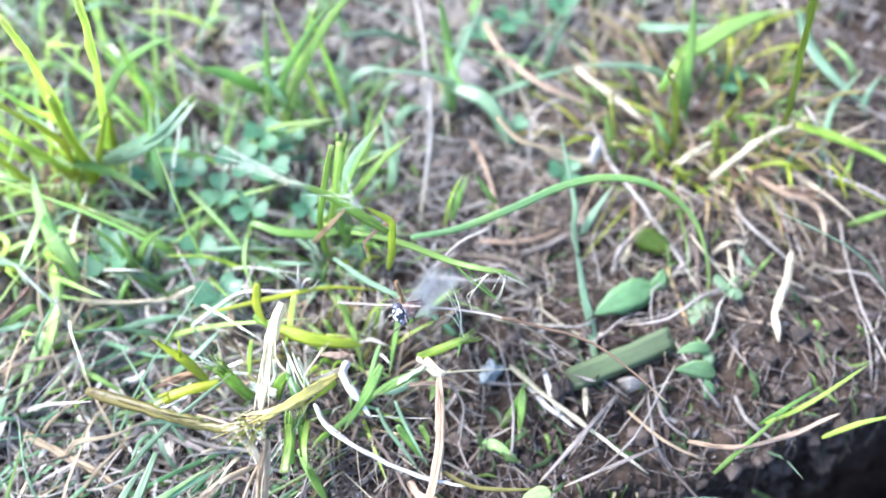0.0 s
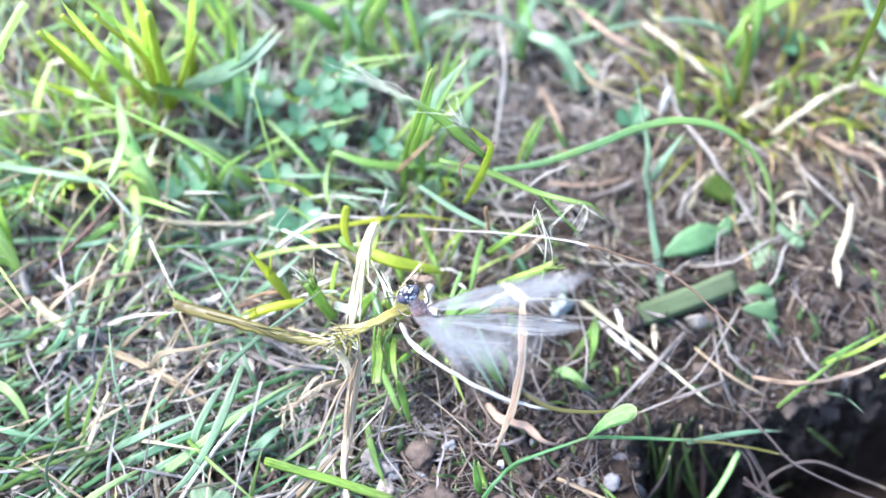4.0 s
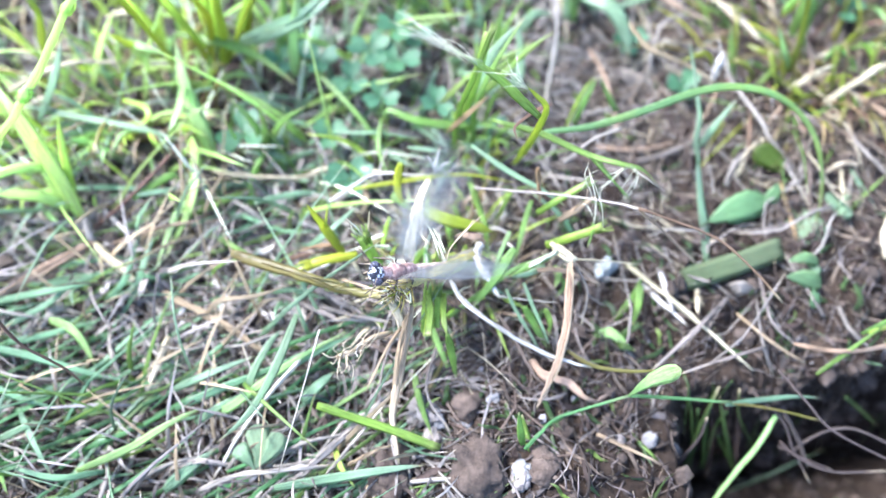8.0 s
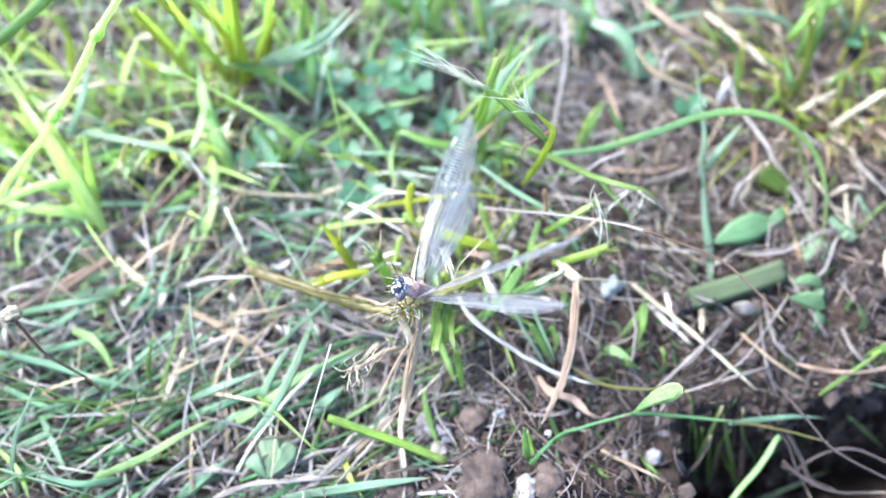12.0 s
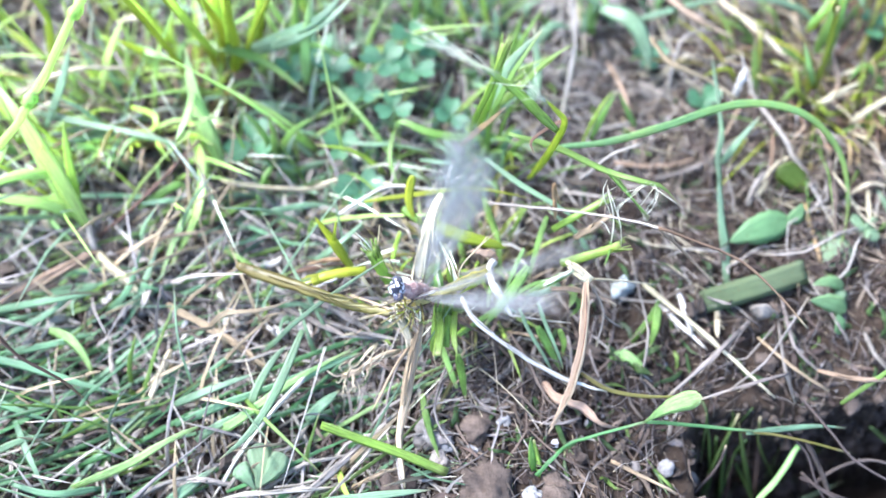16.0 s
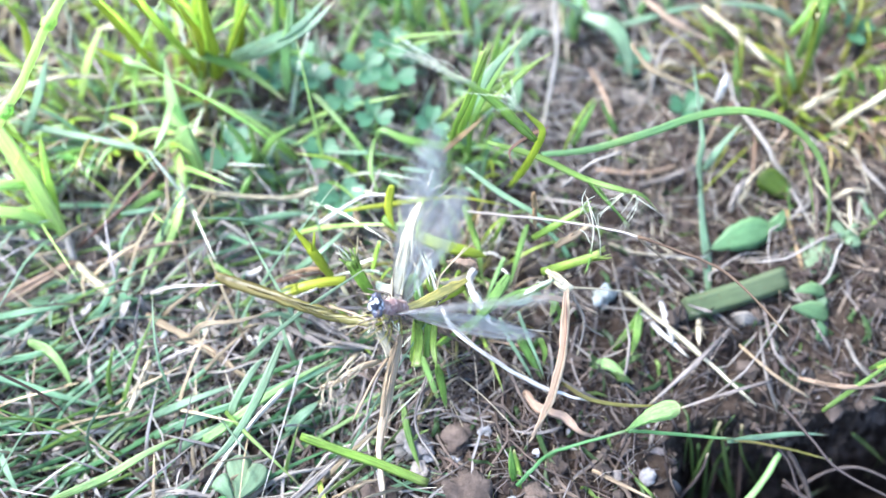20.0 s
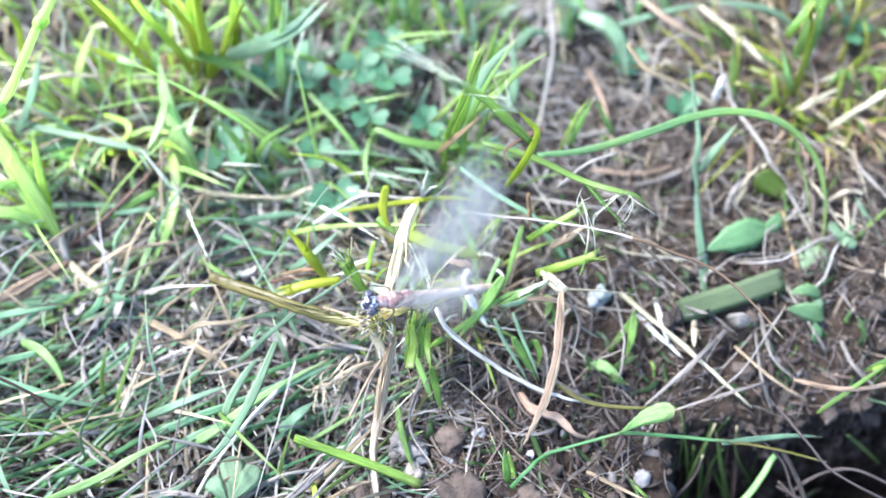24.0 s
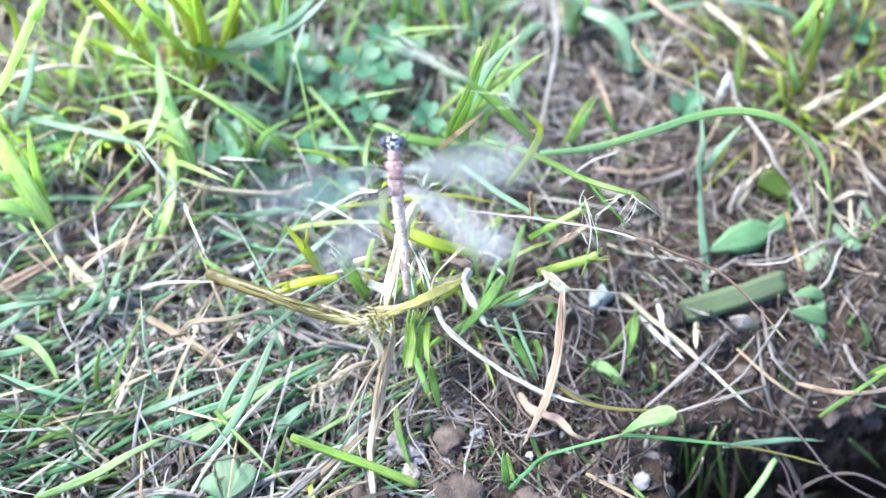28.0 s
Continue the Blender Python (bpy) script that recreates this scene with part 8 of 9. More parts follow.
# green strands with the bank's shade put into the colour
scatter("root_fringe", "green strands hanging down the bank, dulled for its shade", "grass", 40, BANK, hanging_root(16, 0.6), DULLGREEN, 104)


# ---- the antlion ----
def insect_material(name, a, b, scale, rough=0.5, clear=0.0):
    m, n, l, p = material(name)
    tc = n.new("ShaderNodeTexCoord")
    t = noise_node(n, l, tc.outputs["Object"], scale, 5, 0.65)
    r = ramp(n, (0.46, a), (0.6, b))
    l.new(t.outputs[0], r.inputs[0])
    l.new(r.outputs[0], p.inputs["Base Color"])
    p.inputs["Roughness"].default_value = rough
    bp = n.new("ShaderNodeBump")
    bp.inputs["Strength"].default_value, bp.inputs["Distance"].default_value = 0.5, 0.0001
    l.new(t.outputs[0], bp.inputs["Height"])
    l.new(bp.outputs[0], p.inputs["Normal"])
    return m


def head_material():
    """Black with pale dots."""
    m, n, l, p = material("antlion_head")
    tc = n.new("ShaderNodeTexCoord")
    vo = n.new("ShaderNodeTexVoronoi")
    vo.inputs["Scale"].default_value = 1400
    l.new(tc.outputs["Object"], vo.inputs["Vector"])
    r = ramp(n, (0.40, (0.62, 0.66, 0.74)), (0.50, (0.012, 0.013, 0.022)))
    l.new(vo.outputs["Distance"], r.inputs[0])
    l.new(r.outputs[0], p.inputs["Base Color"])
    p.inputs["Roughness"].default_value = 0.35
    return m


HEAD = head_material()
EYE = insect_material("antlion_eye", (0.03, 0.03, 0.045), (0.12, 0.12, 0.16), 2500, 0.12)
THORAX = insect_material("antlion_thorax", (0.26, 0.155, 0.135), (0.48, 0.34, 0.31), 900, 0.6)
ABDOMEN = insect_material("antlion_abdomen", (0.33, 0.24, 0.19), (0.54, 0.44, 0.37), 700, 0.45)
LEG = insect_material("antlion_leg", (0.05, 0.036, 0.026), (0.22, 0.17, 0.11), 800, 0.5)
HAIR = insect_material("antlion_hair", (0.34, 0.26, 0.23), (0.55, 0.46, 0.42), 900, 0.7)
VEIN = insect_material("wing_vein", (0.05, 0.045, 0.04), (0.22, 0.21, 0.20), 450, 0.6)


def wing_material():
    m, n, l, p = material("wing_membrane")
    uv = n.new("ShaderNodeUVMap")
    mp = n.new("ShaderNodeMapping")
    mp.inputs["Scale"].default_value = (30, 96, 1)
    l.new(uv.outputs[0], mp.inputs[0])
    wob = noise_node(n, l, uv.outputs[0], 9.0, 2)
    bend = n.new("ShaderNodeVectorMath")
    bend.operation = "ADD"
    l.new(mp.outputs[0], bend.inputs[0])
    l.new(wob.outputs["Color"], bend.inputs[1])
    cells = n.new("ShaderNodeTexBrick")
    cells.inputs["Scale"].default_value, cells.inputs["Mortar Size"].default_value = 1.0, 0.11
    cells.inputs["Mortar Smooth"].default_value = 0.6
    cells.inputs["Brick Width"].default_value, cells.inputs["Row Height"].default_value = 1.1, 1.0
    l.new(bend.outputs[0], cells.inputs["Vector"])
    net = ramp(n, (0.0, (0, 0, 0)), (1.0, (1, 1, 1)))
    l.new(cells.outputs["Fac"], net.inputs[0])
    smear = n.new("ShaderNodeMapping")
    smear.inputs["Scale"].default_value = (1.6, 30, 1)
    l.new(uv.outputs[0], smear.inputs[0])
    streak = noise_node(n, l, smear.outputs[0], 1.0, 3, 0.6)
    al = n.new("ShaderNodeMath")
    al.operation = "MULTIPLY_ADD"
    al.inputs[1].default_value, al.inputs[2].default_value = 0.26, -0.22
    l.new(net.outputs[0], al.inputs[0])
    al2 = n.new("ShaderNodeMath")
    al2.operation = "MULTIPLY_ADD"
    al2.inputs[1].default_value = 1.25
    al2.use_clamp = True
    l.new(streak.outputs[0], al2.inputs[0])
    l.new(al.outputs[0], al2.inputs[2])
    tr = n.new("ShaderNodeBsdfTranslucent")
    clear = n.new("ShaderNodeBsdfTransparent")
    body = n.new("ShaderNodeMixShader")
    body.inputs[0].default_value = 0.58
    l.new(p.outputs[0], body.inputs[1])
    l.new(tr.outputs[0], body.inputs[2])
    full = n.new("ShaderNodeMixShader")
    l.new(al2.outputs[0], full.inputs[0])
    l.new(clear.outputs[0], full.inputs[1])
    l.new(body.outputs[0], full.inputs[2])
    l.new(full.outputs[0], n["Material Output"].inputs["Surface"])
    c = ramp(n, (0.0, (0.62, 0.65, 0.68)), (1.0, (0.10, 0.10, 0.095)))
    l.new(net.outputs[0], c.inputs[0])
    l.new(c.outputs[0], p.inputs["Base Color"])
    l.new(c.outputs[0], tr.inputs["Color"])
    p.inputs["Roughness"].default_value = 0.28
    p.inputs["Specular IOR Level"].default_value = 0.3
    return m


MEMBRANE = wing_material()
STIGMA = insect_material("wing_spot", (0.42, 0.41, 0.39), (0.6, 0.58, 0.55), 300, 0.5)


def tube(points, radii, ring=10, squash=1.0):
    """A closed round body along points with a radius at each, in mm."""
    verts, faces = [], []
    p = [Vector(q) for q in points]
    n = len(p) - 1
    for k, q in enumerate(p):
        t = (p[min(k + 1, n)] - p[max(k - 1, 0)]).normalized()
        side = t.cross(Vector((0, 0, 1)))
        side = side.normalized() if side.length > 0.1 else Vector((0, 1, 0))
        nor = side.cross(t)
        for j in range(ring):
            b = 2 * math.pi * j / ring
            verts.append((q + side * (math.cos(b) * radii[k]) + nor * (math.sin(b) * radii[k] * squash)) * MM)
    for k in range(n):
        for j in range(ring):
            a, b = k * ring + j, k * ring + (j + 1) % ring
            faces.append((a, b, b + ring, a + ring))
    faces.append(tuple(range(ring - 1, -1, -1)))
    faces.append(tuple(n * ring + j for j in range(ring)))
    return verts, faces


def rounded(x0, x1, r, bulge=0.6, steps=8, zoff=0.0):
    pts, rad = [], []
    for k in range(steps + 1):
        s = k / steps
        pts.append((x0 + (x1 - x0) * s, 0, zoff))
        rad.append(max(0.12, r * (1 - abs(2 * s - 1) ** 2.6) ** bulge))
    return pts, rad


def wing_outline(length, chord, s):
    """Leading and trailing edge at the fraction s of the length."""
    w = chord * (0.09 + 1.0 * s**0.8) * (1 - s**4.2) ** 0.9 if s < 1 else 0.0
    lead = 0.30 * w + 0.02 * length * math.sin(math.pi * s) - 0.03 * length * s**3
    return lead, lead - w


def wing(name, length, chord, parent):
    rows, cols = 26, 8
    verts, faces, uvs = [], [], []
    for k in range(rows + 1):
        s = k / rows
        a, b = wing_outline(length, chord, s)
        for j in range(cols + 1):
            c = j / cols
            ripple = 0.05 * math.sin(c * 19) * min(1, 3 * s) + 0.35 * math.sin(math.pi * c) * s
            verts.append(Vector((length * s, a + (b - a) * c, ripple)) * MM)
            uvs.append((s, c * 0.25))
    for k in range(rows):
        for j in range(cols):
            a = k * (cols + 1) + j
            faces.append((a, a + 1, a + cols + 2, a + cols + 1))
    ob = link(name, verts, faces, MEMBRANE, parent, uvs)
    for c in (0.0, 0.07, 0.16, 0.30, 0.48, 0.68, 0.97):
        pts, rad = [], []
        for k in range(13):
            s = 0.01 + 0.95 * k / 12
            a, b = wing_outline(length, chord, s)
            pts.append((length * s, a + (b - a) * c, 0.05 * math.sin(c * 19) * min(1, 3 * s) + 0.35 * math.sin(math.pi * c) * s))
            rad.append((0.14 if c < 0.05 else 0.05) * (1 - 0.6 * s))
        v, f = tube(pts, rad, 4)
        link("vein", v, f, VEIN, ob)
    s0, s1 = 0.80, 0.87
    pts = []
    for k in range(4):
        s = s0 + (s1 - s0) * k / 3
        a, b = wing_outline(length, chord, s)
        pts.append((length * s, a + (b - a) * 0.10, 0.2))
    v, f = tube(pts, [0.06, 0.2, 0.2, 0.06], 8, 0.3)
    link("wing_spot", v, f, STIGMA, ob)
    return ob


def leg(parent, x, y, fx, fy, fz):
    pts = [(x, y * 0.5, -0.8), (x + (fx - x) * 0.45, y + (fy - y) * 0.5, 0.4), (fx, fy, fz), (fx + 0.6, fy + 0.5 * (1 if fy > 0 else -1), fz - 1.2)]
    line = spline(pts, 9)
    v, f = tube([tuple(q) for q in line], [0.32, 0.3, 0.28, 0.22, 0.2, 0.18, 0.16, 0.14, 0.12, 0.1], 6)
    return link("leg", v, f, LEG, parent)


def antlion():
    body = new("antlion")
    tagged(body, "brown antlion with long clear veined wings on grass", "insect")
    pts, rad = rounded(5.1, 8.4, 1.65, 0.5, 10, 0.5)
    v, f = tube(pts, rad, 14, 0.85)
    head = link("head", v, f, HEAD, body)
    for y in (-1.45, 1.45):
        bm = bmesh.new()
        bmesh.ops.create_uvsphere(bm, u_segments=14, v_segments=10, radius=1.05 * MM)
        me = bpy.data.meshes.new("eye")
        bm.to_mesh(me)
        bm.free()
        me.polygons.foreach_set("use_smooth", [True] * len(me.polygons))
        me.materials.append(EYE)
        e = new("eye", me)
        e.parent = head
        e.location = Vector((6.8, y, 0.7)) * MM
    for y in (-1, 1):
        line = spline([(7.2, 0.5 * y, 1.4), (8.6, 1.7 * y, 2.2), (10.0, 3.2 * y, 2.5), (11.3, 5.0 * y, 2.4)], 8)
        v, f = tube([tuple(q) for q in line], [0.10, 0.09, 0.09, 0.09, 0.09, 0.11, 0.15, 0.2, 0.13], 6)
        link("antenna", v, f, LEG, head)
    for y in (-0.5, 0.5):
        v, f = tube([(7.4, y, 0), (8.2, y * 1.2, -0.7), (8.4, y, -1.5)], [0.3, 0.22, 0.1], 6)
        link("palp", v, f, LEG, head)
    pts, rad = rounded(2.6, 5.8, 1.25, 0.25, 8, 0.4)
    v, f = tube(pts, rad, 12, 0.85)
    link("prothorax", v, f, THORAX, body)
    pts, rad = rounded(-0.8, 3.5, 1.75, 0.32, 10, 0.3)
    v, f = tube(pts, rad, 14, 0.95)
    link("thorax", v, f, THORAX, body)
    pts, rad = rounded(-3.9, 0.6, 1.62, 0.32, 10, 0.2)
    v, f = tube(pts, rad, 14, 0.95)
    link("hind_thorax", v, f, THORAX, body)
    for k in range(8):
        a, b = -2.8 - 2.72 * k, -2.8 - 2.72 * (k + 1)
        r = 1.2 - 0.045 * k
        sag = [-0.0016 * (q + 3) ** 2 * 1.2 for q in (a, a - 0.3, (a + b) / 2, b + 0.25, b)]
        v, f = tube([(a + 0.12, 0, sag[0]), (a - 0.3, 0, sag[1]), ((a + b) / 2, 0, sag[2]), (b + 0.25, 0, sag[3]), (b, 0, sag[4])], [r * 0.94, r, r, r * 0.99, r * 0.93], 12)
        link("abdomen_segment", v, f, ABDOMEN, body)
    r = random.Random(5)
    hairs = []
    for _ in range(150):
        x, a = r.uniform(-3.4, 5.4), r.uniform(-0.3, math.pi + 0.3)
        base = Vector((x, 1.44 * math.cos(a), 0.3 + 1.36 * math.sin(a)))
        out = Vector((r.uniform(-0.5, 0.5), math.cos(a), math.sin(a))) * r.uniform(0.35, 0.8)
        hairs.append(strand([base, base + out * 0.5, base + out], 0.07, "awn", r, 2))
    v, f, u = join(hairs)
    link("thorax_hair", v, f, HAIR, body, u)
    for y in (-1, 1):
        leg(body, 4.2, 0.8 * y, 6.4, 2.6 * y, -2.6)
        leg(body, 1.6, 1.1 * y, 2.2, 3.6 * y, -3.0)
        leg(body, -1.6, 1.1 * y, -3.4, 3.4 * y, -3.0)
    wings = {}
    for key, name, ln, ch in (("RF", "forewing", 36.5, 9.4), ("RH", "hindwing", 32.5, 8.9), ("LF", "forewing", 36.5, 9.4), ("LH", "hindwing", 32.5, 8.9)):
        wings[key] = wing(name, ln, ch, body)
    return body, wings


insect, insect_wings = antlion()

# ---- movement ----
BODY_ROWS = [
    (0.0, pose(0.02348, -0.04749, 0.01749, -31.9, -51.4, -130.8)),
    (1.0, pose(0.02056, -0.05092, 0.01937, -24.9, -43.5, -125.6)),
    (2.0, pose(0.01806, -0.05879, 0.02456, -13.2, -18.3, -121.3)),
    (2.5, pose(0.01290, -0.06112, 0.02337, -12.0, -28.4, -116.0)),
    (3.5, pose(0.00777, -0.06394, 0.02477, -24.1, -44.3, -174.4)),
    (4.5, pose(0.00263, -0.06675, 0.01817, -5.8, -59.2, 105.3)),
    (5.0, pose(-0.00366, -0.06326, 0.02268, -59.5, -72.0, -161.2)),
    (5.5, pose(-0.00226, -0.07397, 0.01095, -21.7, -55.1, -124.1)),
    (6.0, pose(-0.00432, -0.06861, 0.02010, -54.6, -73.8, -171.9)),
    (6.5, pose(-0.00770, -0.06843, 0.02448, -16.6, -42.0, 178.1)),
    (7.0, pose(-0.00357, -0.06948, 0.02271, -30.1, -69.2, 170.6)),
    (7.5, pose(-0.00767, -0.06915, 0.02360, -18.6, -52.8, -179.2)),
    (8.0, pose(-0.00783, -0.06691, 0.02481, -16.6, -38.6, -157.3)),
    (9.0, pose(-0.00727, -0.06719, 0.02356, -21.1, -53.4, -158.9)),
    (10.0, pose(-0.00717, -0.06716, 0.02356, -20.7, -53.4, -159.2)),
    (11.0, pose(-0.00821, -0.06720, 0.02356, -21.0, -53.5, -158.8)),
    (12.0, pose(-0.00647, -0.06703, 0.02363, -21.0, -52.5, -158.9)),
    (15.0, pose(-0.00493, -0.06633, 0.02590, -14.9, -28.2, -159.7)),
    (16.0, pose(-0.00694, -0.06706, 0.02351, -21.4, -54.1, -157.1)),
    (17.0, pose(-0.00757, -0.06629, 0.02338, -22.4, -56.1, -156.3)),
    (18.0, pose(-0.00722, -0.06688, 0.02338, -21.1, -56.1, -157.6)),
    (19.0, pose(-0.00284, -0.06691, 0.02355, -20.1, -53.6, -158.7)),
    (19.5, pose(-0.00467, -0.06518, 0.02562, -14.4, -30.7, -159.5)),
    (20.0, pose(-0.00678, -0.06823, 0.02338, -20.6, -56.1, -157.8)),
    (21.0, pose(-0.00456, -0.06745, 0.02554, -14.0, -31.4, -159.5)),
    (24.0, pose(-0.00482, -0.06699, 0.02545, -13.8, -32.3, -159.3)),
    (25.0, pose(-0.00531, -0.06650, 0.02573, -14.2, -29.7, -156.4)),
    (26.0, pose(-0.00710, -0.06695, 0.02387, -18.7, -49.3, -158.1)),
    (26.5, pose(-0.00757, -0.06647, 0.02780, -13.2, -12.4, -165.3)),
    (27.0, pose(-0.00766, -0.06605, 0.02822, -12.6, -9.1, -172.7)),
    (27.2, pose(-0.01510, -0.06751, 0.04389, -6.0, -20.6, 105.5)),
    (27.5, pose(-0.00130, -0.05465, 0.03053, 11.3, -61.7, 71.0)),
    (28.0, pose(-0.00566, -0.04536, 0.03333, -0.6, -40.8, 97.6)),
]
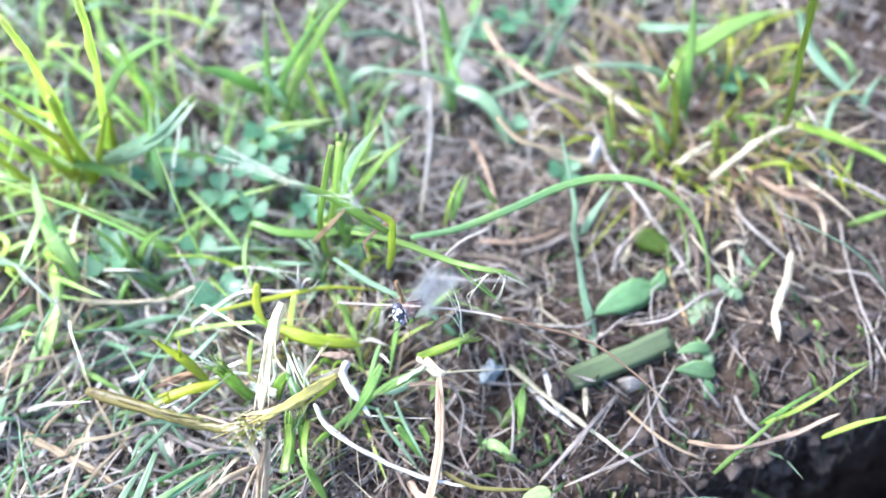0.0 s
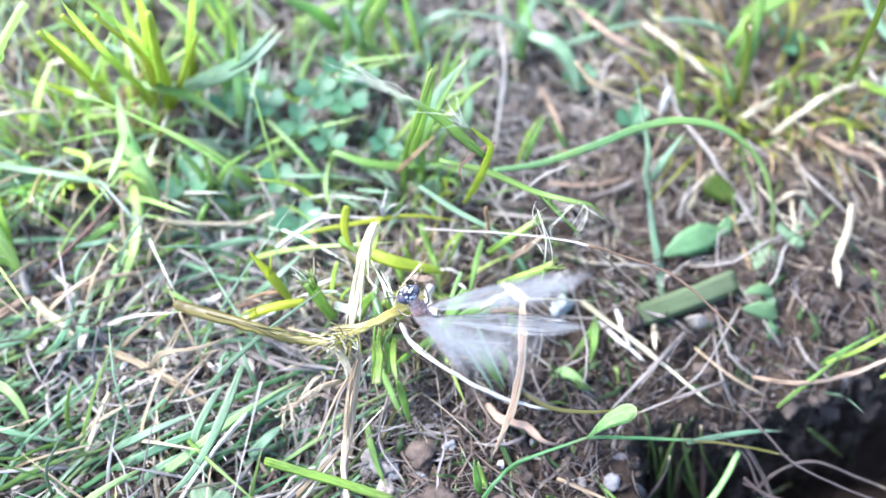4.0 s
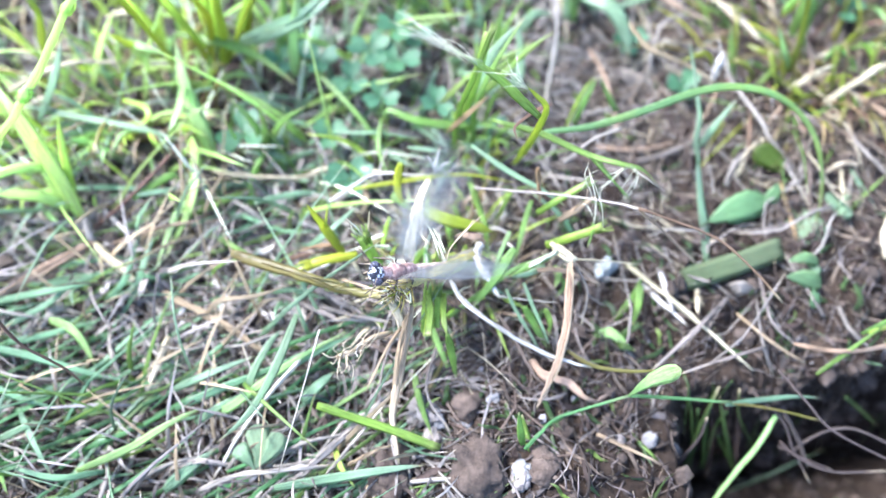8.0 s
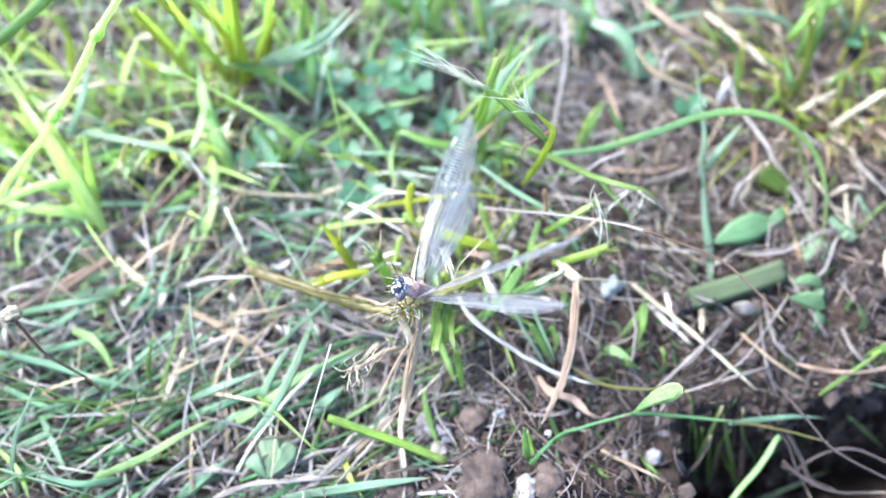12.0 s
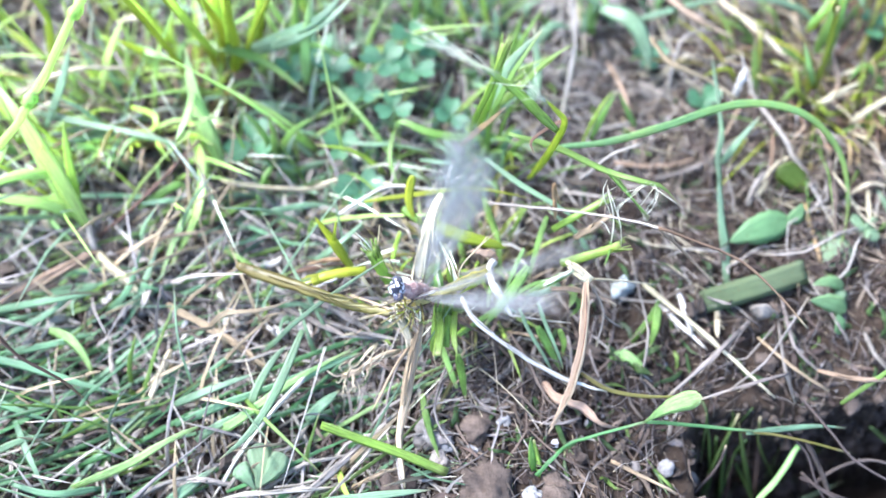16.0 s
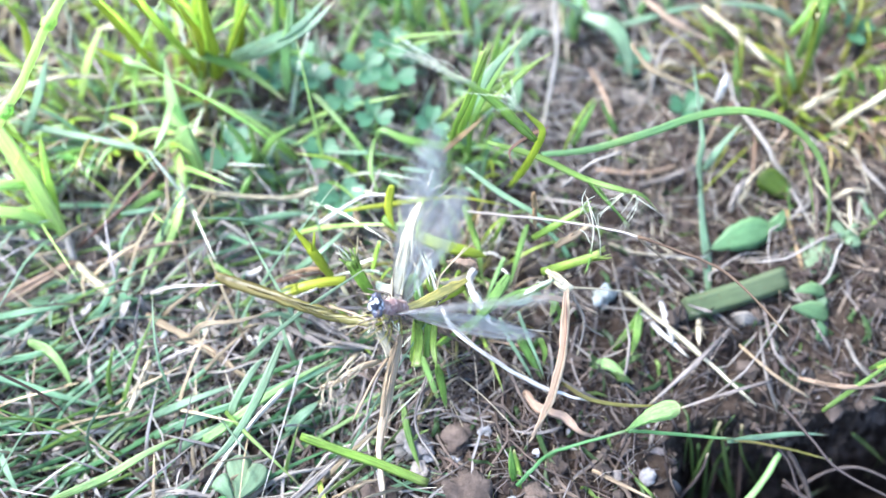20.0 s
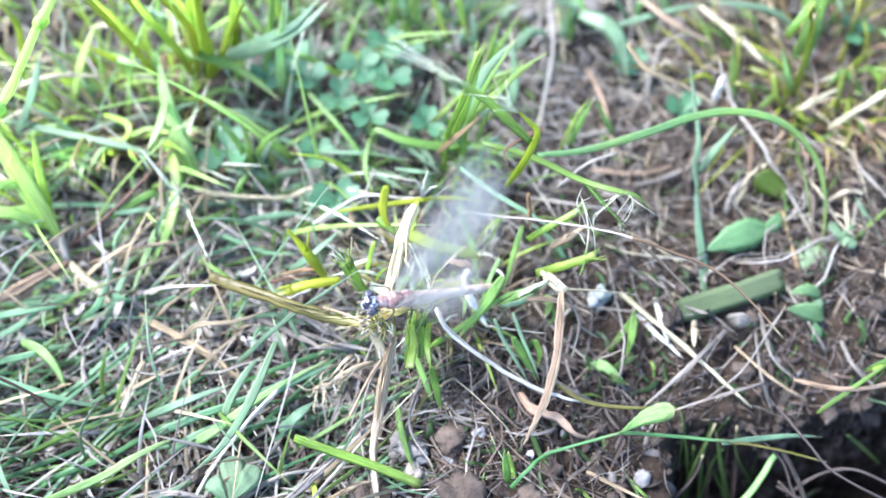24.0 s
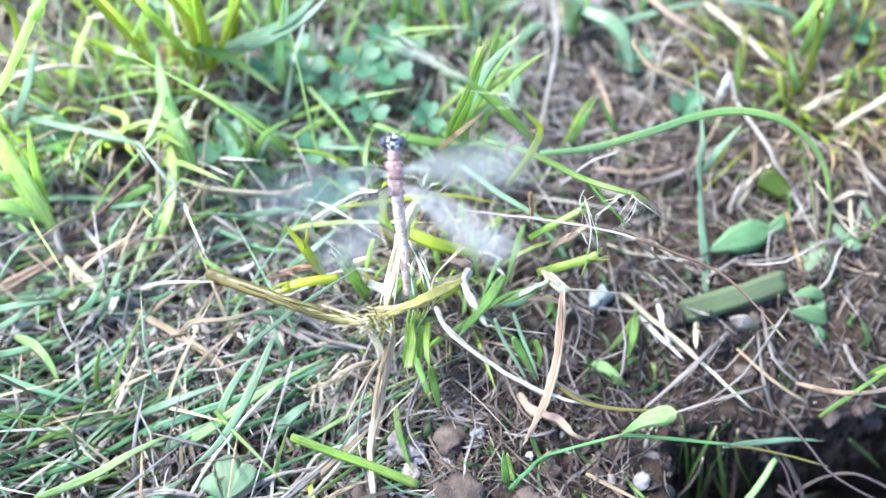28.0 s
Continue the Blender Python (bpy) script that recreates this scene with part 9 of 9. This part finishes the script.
WING_ROWS = {
    "RF": [
        (0.0, pose(0.00180, -0.00140, 0.00120, 53.7, -43.5, 1.3), 8),
        (1.0, pose(0.00180, -0.00140, 0.00120, 123.8, -53.6, -0.7), 2),
        (2.0, pose(0.00180, -0.00140, 0.00120, -145.6, -81.9, -80.2), 3),
        (2.5, pose(0.00180, -0.00140, 0.00120, -169.9, -76.0, -54.2), 6),
        (4.5, pose(0.00180, -0.00140, 0.00120, -95.4, -42.0, -69.0), 16),
        (5.0, pose(0.00180, -0.00140, 0.00120, -170.8, -52.3, -29.3), 22),
        (5.5, pose(0.00180, -0.00140, 0.00120, -52.4, -29.6, 45.9), 22),
        (6.0, pose(0.00180, -0.00140, 0.00120, -112.5, -41.3, -89.9), 12),
        (6.5, pose(0.00180, -0.00140, 0.00120, -58.4, -34.2, -46.9), 16),
        (7.0, pose(0.00180, -0.00140, 0.00120, -80.4, -35.5, -72.3), 2),
        (7.5, pose(0.00180, -0.00140, 0.00120, -66.2, -22.4, -48.2), 13),
        (8.0, pose(0.00180, -0.00140, 0.00120, -96.1, -61.6, -48.2), 20),
        (9.0, pose(0.00180, -0.00140, 0.00120, -77.1, -39.6, -72.8), 1),
        (10.0, pose(0.00180, -0.00140, 0.00120, -89.7, -42.6, -49.8), 13),
        (11.0, pose(0.00180, -0.00140, 0.00120, -85.2, -33.7, -29.2), 16),
        (12.0, pose(0.00180, -0.00140, 0.00120, -74.7, -34.7, -72.8), 2),
        (15.0, pose(0.00180, -0.00140, 0.00120, -57.2, -66.5, -97.6), 16),
        (16.0, pose(0.00180, -0.00140, 0.00120, -86.2, -38.9, -56.9), 11),
        (17.0, pose(0.00180, -0.00140, 0.00120, -77.3, -42.6, -79.1), 4),
        (18.0, pose(0.00180, -0.00140, 0.00120, -74.9, -41.9, -83.4), 2),
        (19.0, pose(0.00180, -0.00140, 0.00120, -131.7, -50.1, -18.0), 22),
        (19.5, pose(0.00180, -0.00140, 0.00120, -89.0, -71.6, -61.5), 23),
        (20.0, pose(0.00180, -0.00140, 0.00120, -81.7, -33.7, -59.9), 7),
        (21.0, pose(0.00180, -0.00140, 0.00120, -52.7, -45.8, -84.1), 7),
        (24.0, pose(0.00180, -0.00140, 0.00120, -56.9, -65.1, -99.3), 20),
        (25.0, pose(0.00180, -0.00140, 0.00120, -54.7, -49.6, -81.8), 9),
        (26.0, pose(0.00180, -0.00140, 0.00120, -86.7, -60.9, -70.7), 23),
        (26.5, pose(0.00180, -0.00140, 0.00120, -26.8, -50.5, -83.7), 15),
        (27.0, pose(0.00180, -0.00140, 0.00120, -18.4, -53.8, -96.0), 15),
        (27.5, pose(0.00180, -0.00140, 0.00120, -31.0, -20.7, -16.5), 23),
        (28.0, pose(0.00180, -0.00140, 0.00120, -31.7, -54.6, -71.1), 15),
    ],
    "RH": [
        (0.0, pose(-0.00140, -0.00140, 0.00120, 157.0, -37.0, -6.5), 8),
        (1.0, pose(-0.00140, -0.00140, 0.00120, 155.3, -45.9, -9.3), 2),
        (2.0, pose(-0.00140, -0.00140, 0.00120, 41.5, -78.4, 11.3), 3),
        (2.5, pose(-0.00140, -0.00140, 0.00120, 39.0, -71.4, 12.1), 6),
        (4.5, pose(-0.00140, -0.00140, 0.00120, -94.1, -44.9, -79.9), 16),
        (5.0, pose(-0.00140, -0.00140, 0.00120, 176.4, -61.2, -26.0), 22),
        (5.5, pose(-0.00140, -0.00140, 0.00120, -43.4, -36.1, 43.5), 22),
        (6.0, pose(-0.00140, -0.00140, 0.00120, -133.9, -52.6, -66.5), 12),
        (6.5, pose(-0.00140, -0.00140, 0.00120, -50.4, -23.9, -86.4), 16),
        (7.0, pose(-0.00140, -0.00140, 0.00120, -78.8, -36.1, -76.2), 2),
        (7.5, pose(-0.00140, -0.00140, 0.00120, -77.8, -39.0, -54.5), 13),
        (8.0, pose(-0.00140, -0.00140, 0.00120, -89.8, -49.2, -19.0), 20),
        (9.0, pose(-0.00140, -0.00140, 0.00120, -99.7, -51.4, -48.8), 1),
        (10.0, pose(-0.00140, -0.00140, 0.00120, -99.4, -51.1, -48.7), 13),
        (11.0, pose(-0.00140, -0.00140, 0.00120, -93.0, -41.7, -40.7), 16),
        (12.0, pose(-0.00140, -0.00140, 0.00120, -97.1, -44.8, -40.5), 2),
        (15.0, pose(-0.00140, -0.00140, 0.00120, -86.5, -72.3, -64.4), 16),
        (16.0, pose(-0.00140, -0.00140, 0.00120, -91.9, -45.3, -55.9), 11),
        (17.0, pose(-0.00140, -0.00140, 0.00120, -110.1, -50.6, -37.7), 4),
        (18.0, pose(-0.00140, -0.00140, 0.00120, -111.3, -50.1, -35.8), 2),
        (19.0, pose(-0.00140, -0.00140, 0.00120, -147.2, -52.2, -11.1), 22),
        (19.5, pose(-0.00140, -0.00140, 0.00120, -74.6, -77.1, -88.2), 23),
        (20.0, pose(-0.00140, -0.00140, 0.00120, -100.6, -46.0, -43.7), 7),
        (21.0, pose(-0.00140, -0.00140, 0.00120, -65.3, -61.2, -77.3), 7),
        (24.0, pose(-0.00140, -0.00140, 0.00120, -61.8, -70.2, -97.3), 20),
        (25.0, pose(-0.00140, -0.00140, 0.00120, -59.0, -65.0, -92.7), 9),
        (26.0, pose(-0.00140, -0.00140, 0.00120, -69.9, -69.5, -99.9), 23),
        (26.5, pose(-0.00140, -0.00140, 0.00120, -18.3, -49.5, -122.9), 15),
        (27.0, pose(-0.00140, -0.00140, 0.00120, -12.2, -60.1, -126.5), 15),
        (27.5, pose(-0.00140, -0.00140, 0.00120, -51.7, -31.7, -33.6), 23),
        (28.0, pose(-0.00140, -0.00140, 0.00120, -29.2, -55.6, -110.8), 15),
    ],
    "LF": [
        (0.0, pose(0.00180, 0.00140, 0.00120, 122.0, -40.5, -4.3), 8),
        (1.0, pose(0.00180, 0.00140, 0.00120, 123.6, -51.7, -7.5), 2),
        (2.0, pose(0.00180, 0.00140, 0.00120, -159.5, -76.7, -76.0), 3),
        (2.5, pose(0.00180, 0.00140, 0.00120, -177.7, -70.3, -57.1), 6),
        (4.5, pose(0.00180, 0.00140, 0.00120, -130.3, -68.1, -61.6), 16),
        (5.0, pose(0.00180, 0.00140, 0.00120, -14.4, -54.6, 35.3), 22),
        (5.5, pose(0.00180, 0.00140, 0.00120, -83.8, -12.5, 19.9), 22),
        (6.0, pose(0.00180, 0.00140, 0.00120, -30.8, -48.7, 45.1), 12),
        (6.5, pose(0.00180, 0.00140, 0.00120, -132.6, -58.8, -76.9), 16),
        (7.0, pose(0.00180, 0.00140, 0.00120, -119.2, -72.4, -127.1), 2),
        (7.5, pose(0.00180, 0.00140, 0.00120, -179.4, -86.1, -66.0), 13),
        (8.0, pose(0.00180, 0.00140, 0.00120, 79.1, -79.4, 28.6), 20),
        (9.0, pose(0.00180, 0.00140, 0.00120, -73.1, -81.9, -176.6), 1),
        (10.0, pose(0.00180, 0.00140, 0.00120, 111.9, -85.0, -0.4), 13),
        (11.0, pose(0.00180, 0.00140, 0.00120, 117.6, -55.5, 2.7), 16),
        (12.0, pose(0.00180, 0.00140, 0.00120, -126.6, -77.5, -115.9), 2),
        (15.0, pose(0.00180, 0.00140, 0.00120, -73.2, -74.7, -173.0), 16),
        (16.0, pose(0.00180, 0.00140, 0.00120, -117.9, -80.0, -127.4), 11),
        (17.0, pose(0.00180, 0.00140, 0.00120, -99.2, -69.8, -146.3), 4),
        (18.0, pose(0.00180, 0.00140, 0.00120, -104.5, -72.6, -140.6), 2),
        (19.0, pose(0.00180, 0.00140, 0.00120, 153.2, -62.0, -23.2), 22),
        (19.5, pose(0.00180, 0.00140, 0.00120, -5.8, -83.4, 110.8), 23),
        (20.0, pose(0.00180, 0.00140, 0.00120, 35.4, -88.2, 73.7), 7),
        (21.0, pose(0.00180, 0.00140, 0.00120, -80.9, -67.6, 160.3), 7),
        (24.0, pose(0.00180, 0.00140, 0.00120, -169.7, -84.2, -66.5), 20),
        (25.0, pose(0.00180, 0.00140, 0.00120, -31.4, -81.4, 136.5), 9),
        (26.0, pose(0.00180, 0.00140, 0.00120, 39.4, -79.6, 62.9), 23),
        (26.5, pose(0.00180, 0.00140, 0.00120, -83.4, -53.2, 112.5), 15),
        (27.0, pose(0.00180, 0.00140, 0.00120, -164.6, -45.2, 67.9), 15),
        (27.5, pose(0.00180, 0.00140, 0.00120, -163.9, -26.2, 1.6), 23),
        (28.0, pose(0.00180, 0.00140, 0.00120, -147.2, -56.7, 77.7), 15),
    ],
    "LH": [
        (0.0, pose(-0.00140, 0.00140, 0.00120, 170.3, -34.2, -12.6), 8),
        (1.0, pose(-0.00140, 0.00140, 0.00120, 162.3, -43.6, -16.8), 2),
        (2.0, pose(-0.00140, 0.00140, 0.00120, 125.9, -75.7, -13.3), 3),
        (2.5, pose(-0.00140, 0.00140, 0.00120, 120.7, -65.6, -8.4), 6),
        (4.5, pose(-0.00140, 0.00140, 0.00120, -153.1, -67.5, -38.6), 16),
        (5.0, pose(-0.00140, 0.00140, 0.00120, 1.4, -55.0, 23.8), 22),
        (5.5, pose(-0.00140, 0.00140, 0.00120, -95.4, -5.4, 19.9), 22),
        (6.0, pose(-0.00140, 0.00140, 0.00120, -29.8, -56.6, 51.7), 12),
        (6.5, pose(-0.00140, 0.00140, 0.00120, -116.0, -60.9, -69.1), 16),
        (7.0, pose(-0.00140, 0.00140, 0.00120, 82.3, -79.9, 44.8), 2),
        (7.5, pose(-0.00140, 0.00140, 0.00120, -29.9, -81.1, 160.6), 13),
        (8.0, pose(-0.00140, 0.00140, 0.00120, 12.9, -74.9, 39.8), 20),
        (9.0, pose(-0.00140, 0.00140, 0.00120, -74.7, -70.2, 128.3), 1),
        (10.0, pose(-0.00140, 0.00140, 0.00120, 32.5, -78.9, 92.6), 13),
        (11.0, pose(-0.00140, 0.00140, 0.00120, 142.5, -53.8, 2.6), 16),
        (12.0, pose(-0.00140, 0.00140, 0.00120, 30.4, -81.5, 96.9), 2),
        (15.0, pose(-0.00140, 0.00140, 0.00120, -41.6, -77.9, 176.0), 16),
        (16.0, pose(-0.00140, 0.00140, 0.00120, 88.4, -77.5, 39.2), 11),
        (17.0, pose(-0.00140, 0.00140, 0.00120, -49.5, -73.8, 102.1), 4),
        (18.0, pose(-0.00140, 0.00140, 0.00120, -6.2, -77.4, 133.4), 2),
        (19.0, pose(-0.00140, 0.00140, 0.00120, 147.0, -51.4, 0.7), 22),
        (19.5, pose(-0.00140, 0.00140, 0.00120, -57.0, -65.7, 85.3), 23),
        (20.0, pose(-0.00140, 0.00140, 0.00120, 3.9, -69.6, 46.1), 7),
        (21.0, pose(-0.00140, 0.00140, 0.00120, -63.3, -70.4, 102.3), 7),
        (24.0, pose(-0.00140, 0.00140, 0.00120, 118.1, -76.4, 16.7), 20),
        (25.0, pose(-0.00140, 0.00140, 0.00120, -83.9, -60.2, 120.7), 9),
        (26.0, pose(-0.00140, 0.00140, 0.00120, -31.6, -71.5, 77.5), 23),
        (26.5, pose(-0.00140, 0.00140, 0.00120, -108.9, -51.0, 92.6), 15),
        (27.0, pose(-0.00140, 0.00140, 0.00120, -158.9, -27.1, 110.8), 15),
        (27.5, pose(-0.00140, 0.00140, 0.00120, -156.2, -23.0, 8.6), 23),
        (28.0, pose(-0.00140, 0.00140, 0.00120, -144.4, -68.6, 110.8), 15),
    ],
}


def flutter(rows, sign):
    """Wing rows at every frame: the held poses, with a beat about the wing root laid over them."""
    res = []
    for k in range(int(28 * FPS) + 1):
        t = k / FPS
        i = max(0, min(len(rows) - 2, sum(1 for q in rows if q[0] <= t + 1e-6) - 1))
        (t0, m0, a0), (t1, m1, a1) = rows[i], rows[i + 1]
        u = max(0.0, min(1.0, (t - t0) / (t1 - t0)))
        u = u * u * (3 - 2 * u)
        q = m0.to_quaternion().slerp(m1.to_quaternion(), u)
        beat = (a0 + (a1 - a0) * u) * math.sin(2 * math.pi * 10 * t)
        m = Matrix.Translation(m0.translation) @ q.to_matrix().to_4x4() @ pose(0, 0, 0, 0, beat * 0.5, sign * beat)
        res.append((t, m))
    return res


def motions():
    walk(insect, BODY_ROWS)
    for key, sign in (("RF", 1), ("RH", 0.8), ("LF", -1), ("LH", -0.8)):
        walk(insect_wings[key], flutter(WING_ROWS[key], sign))


motions()
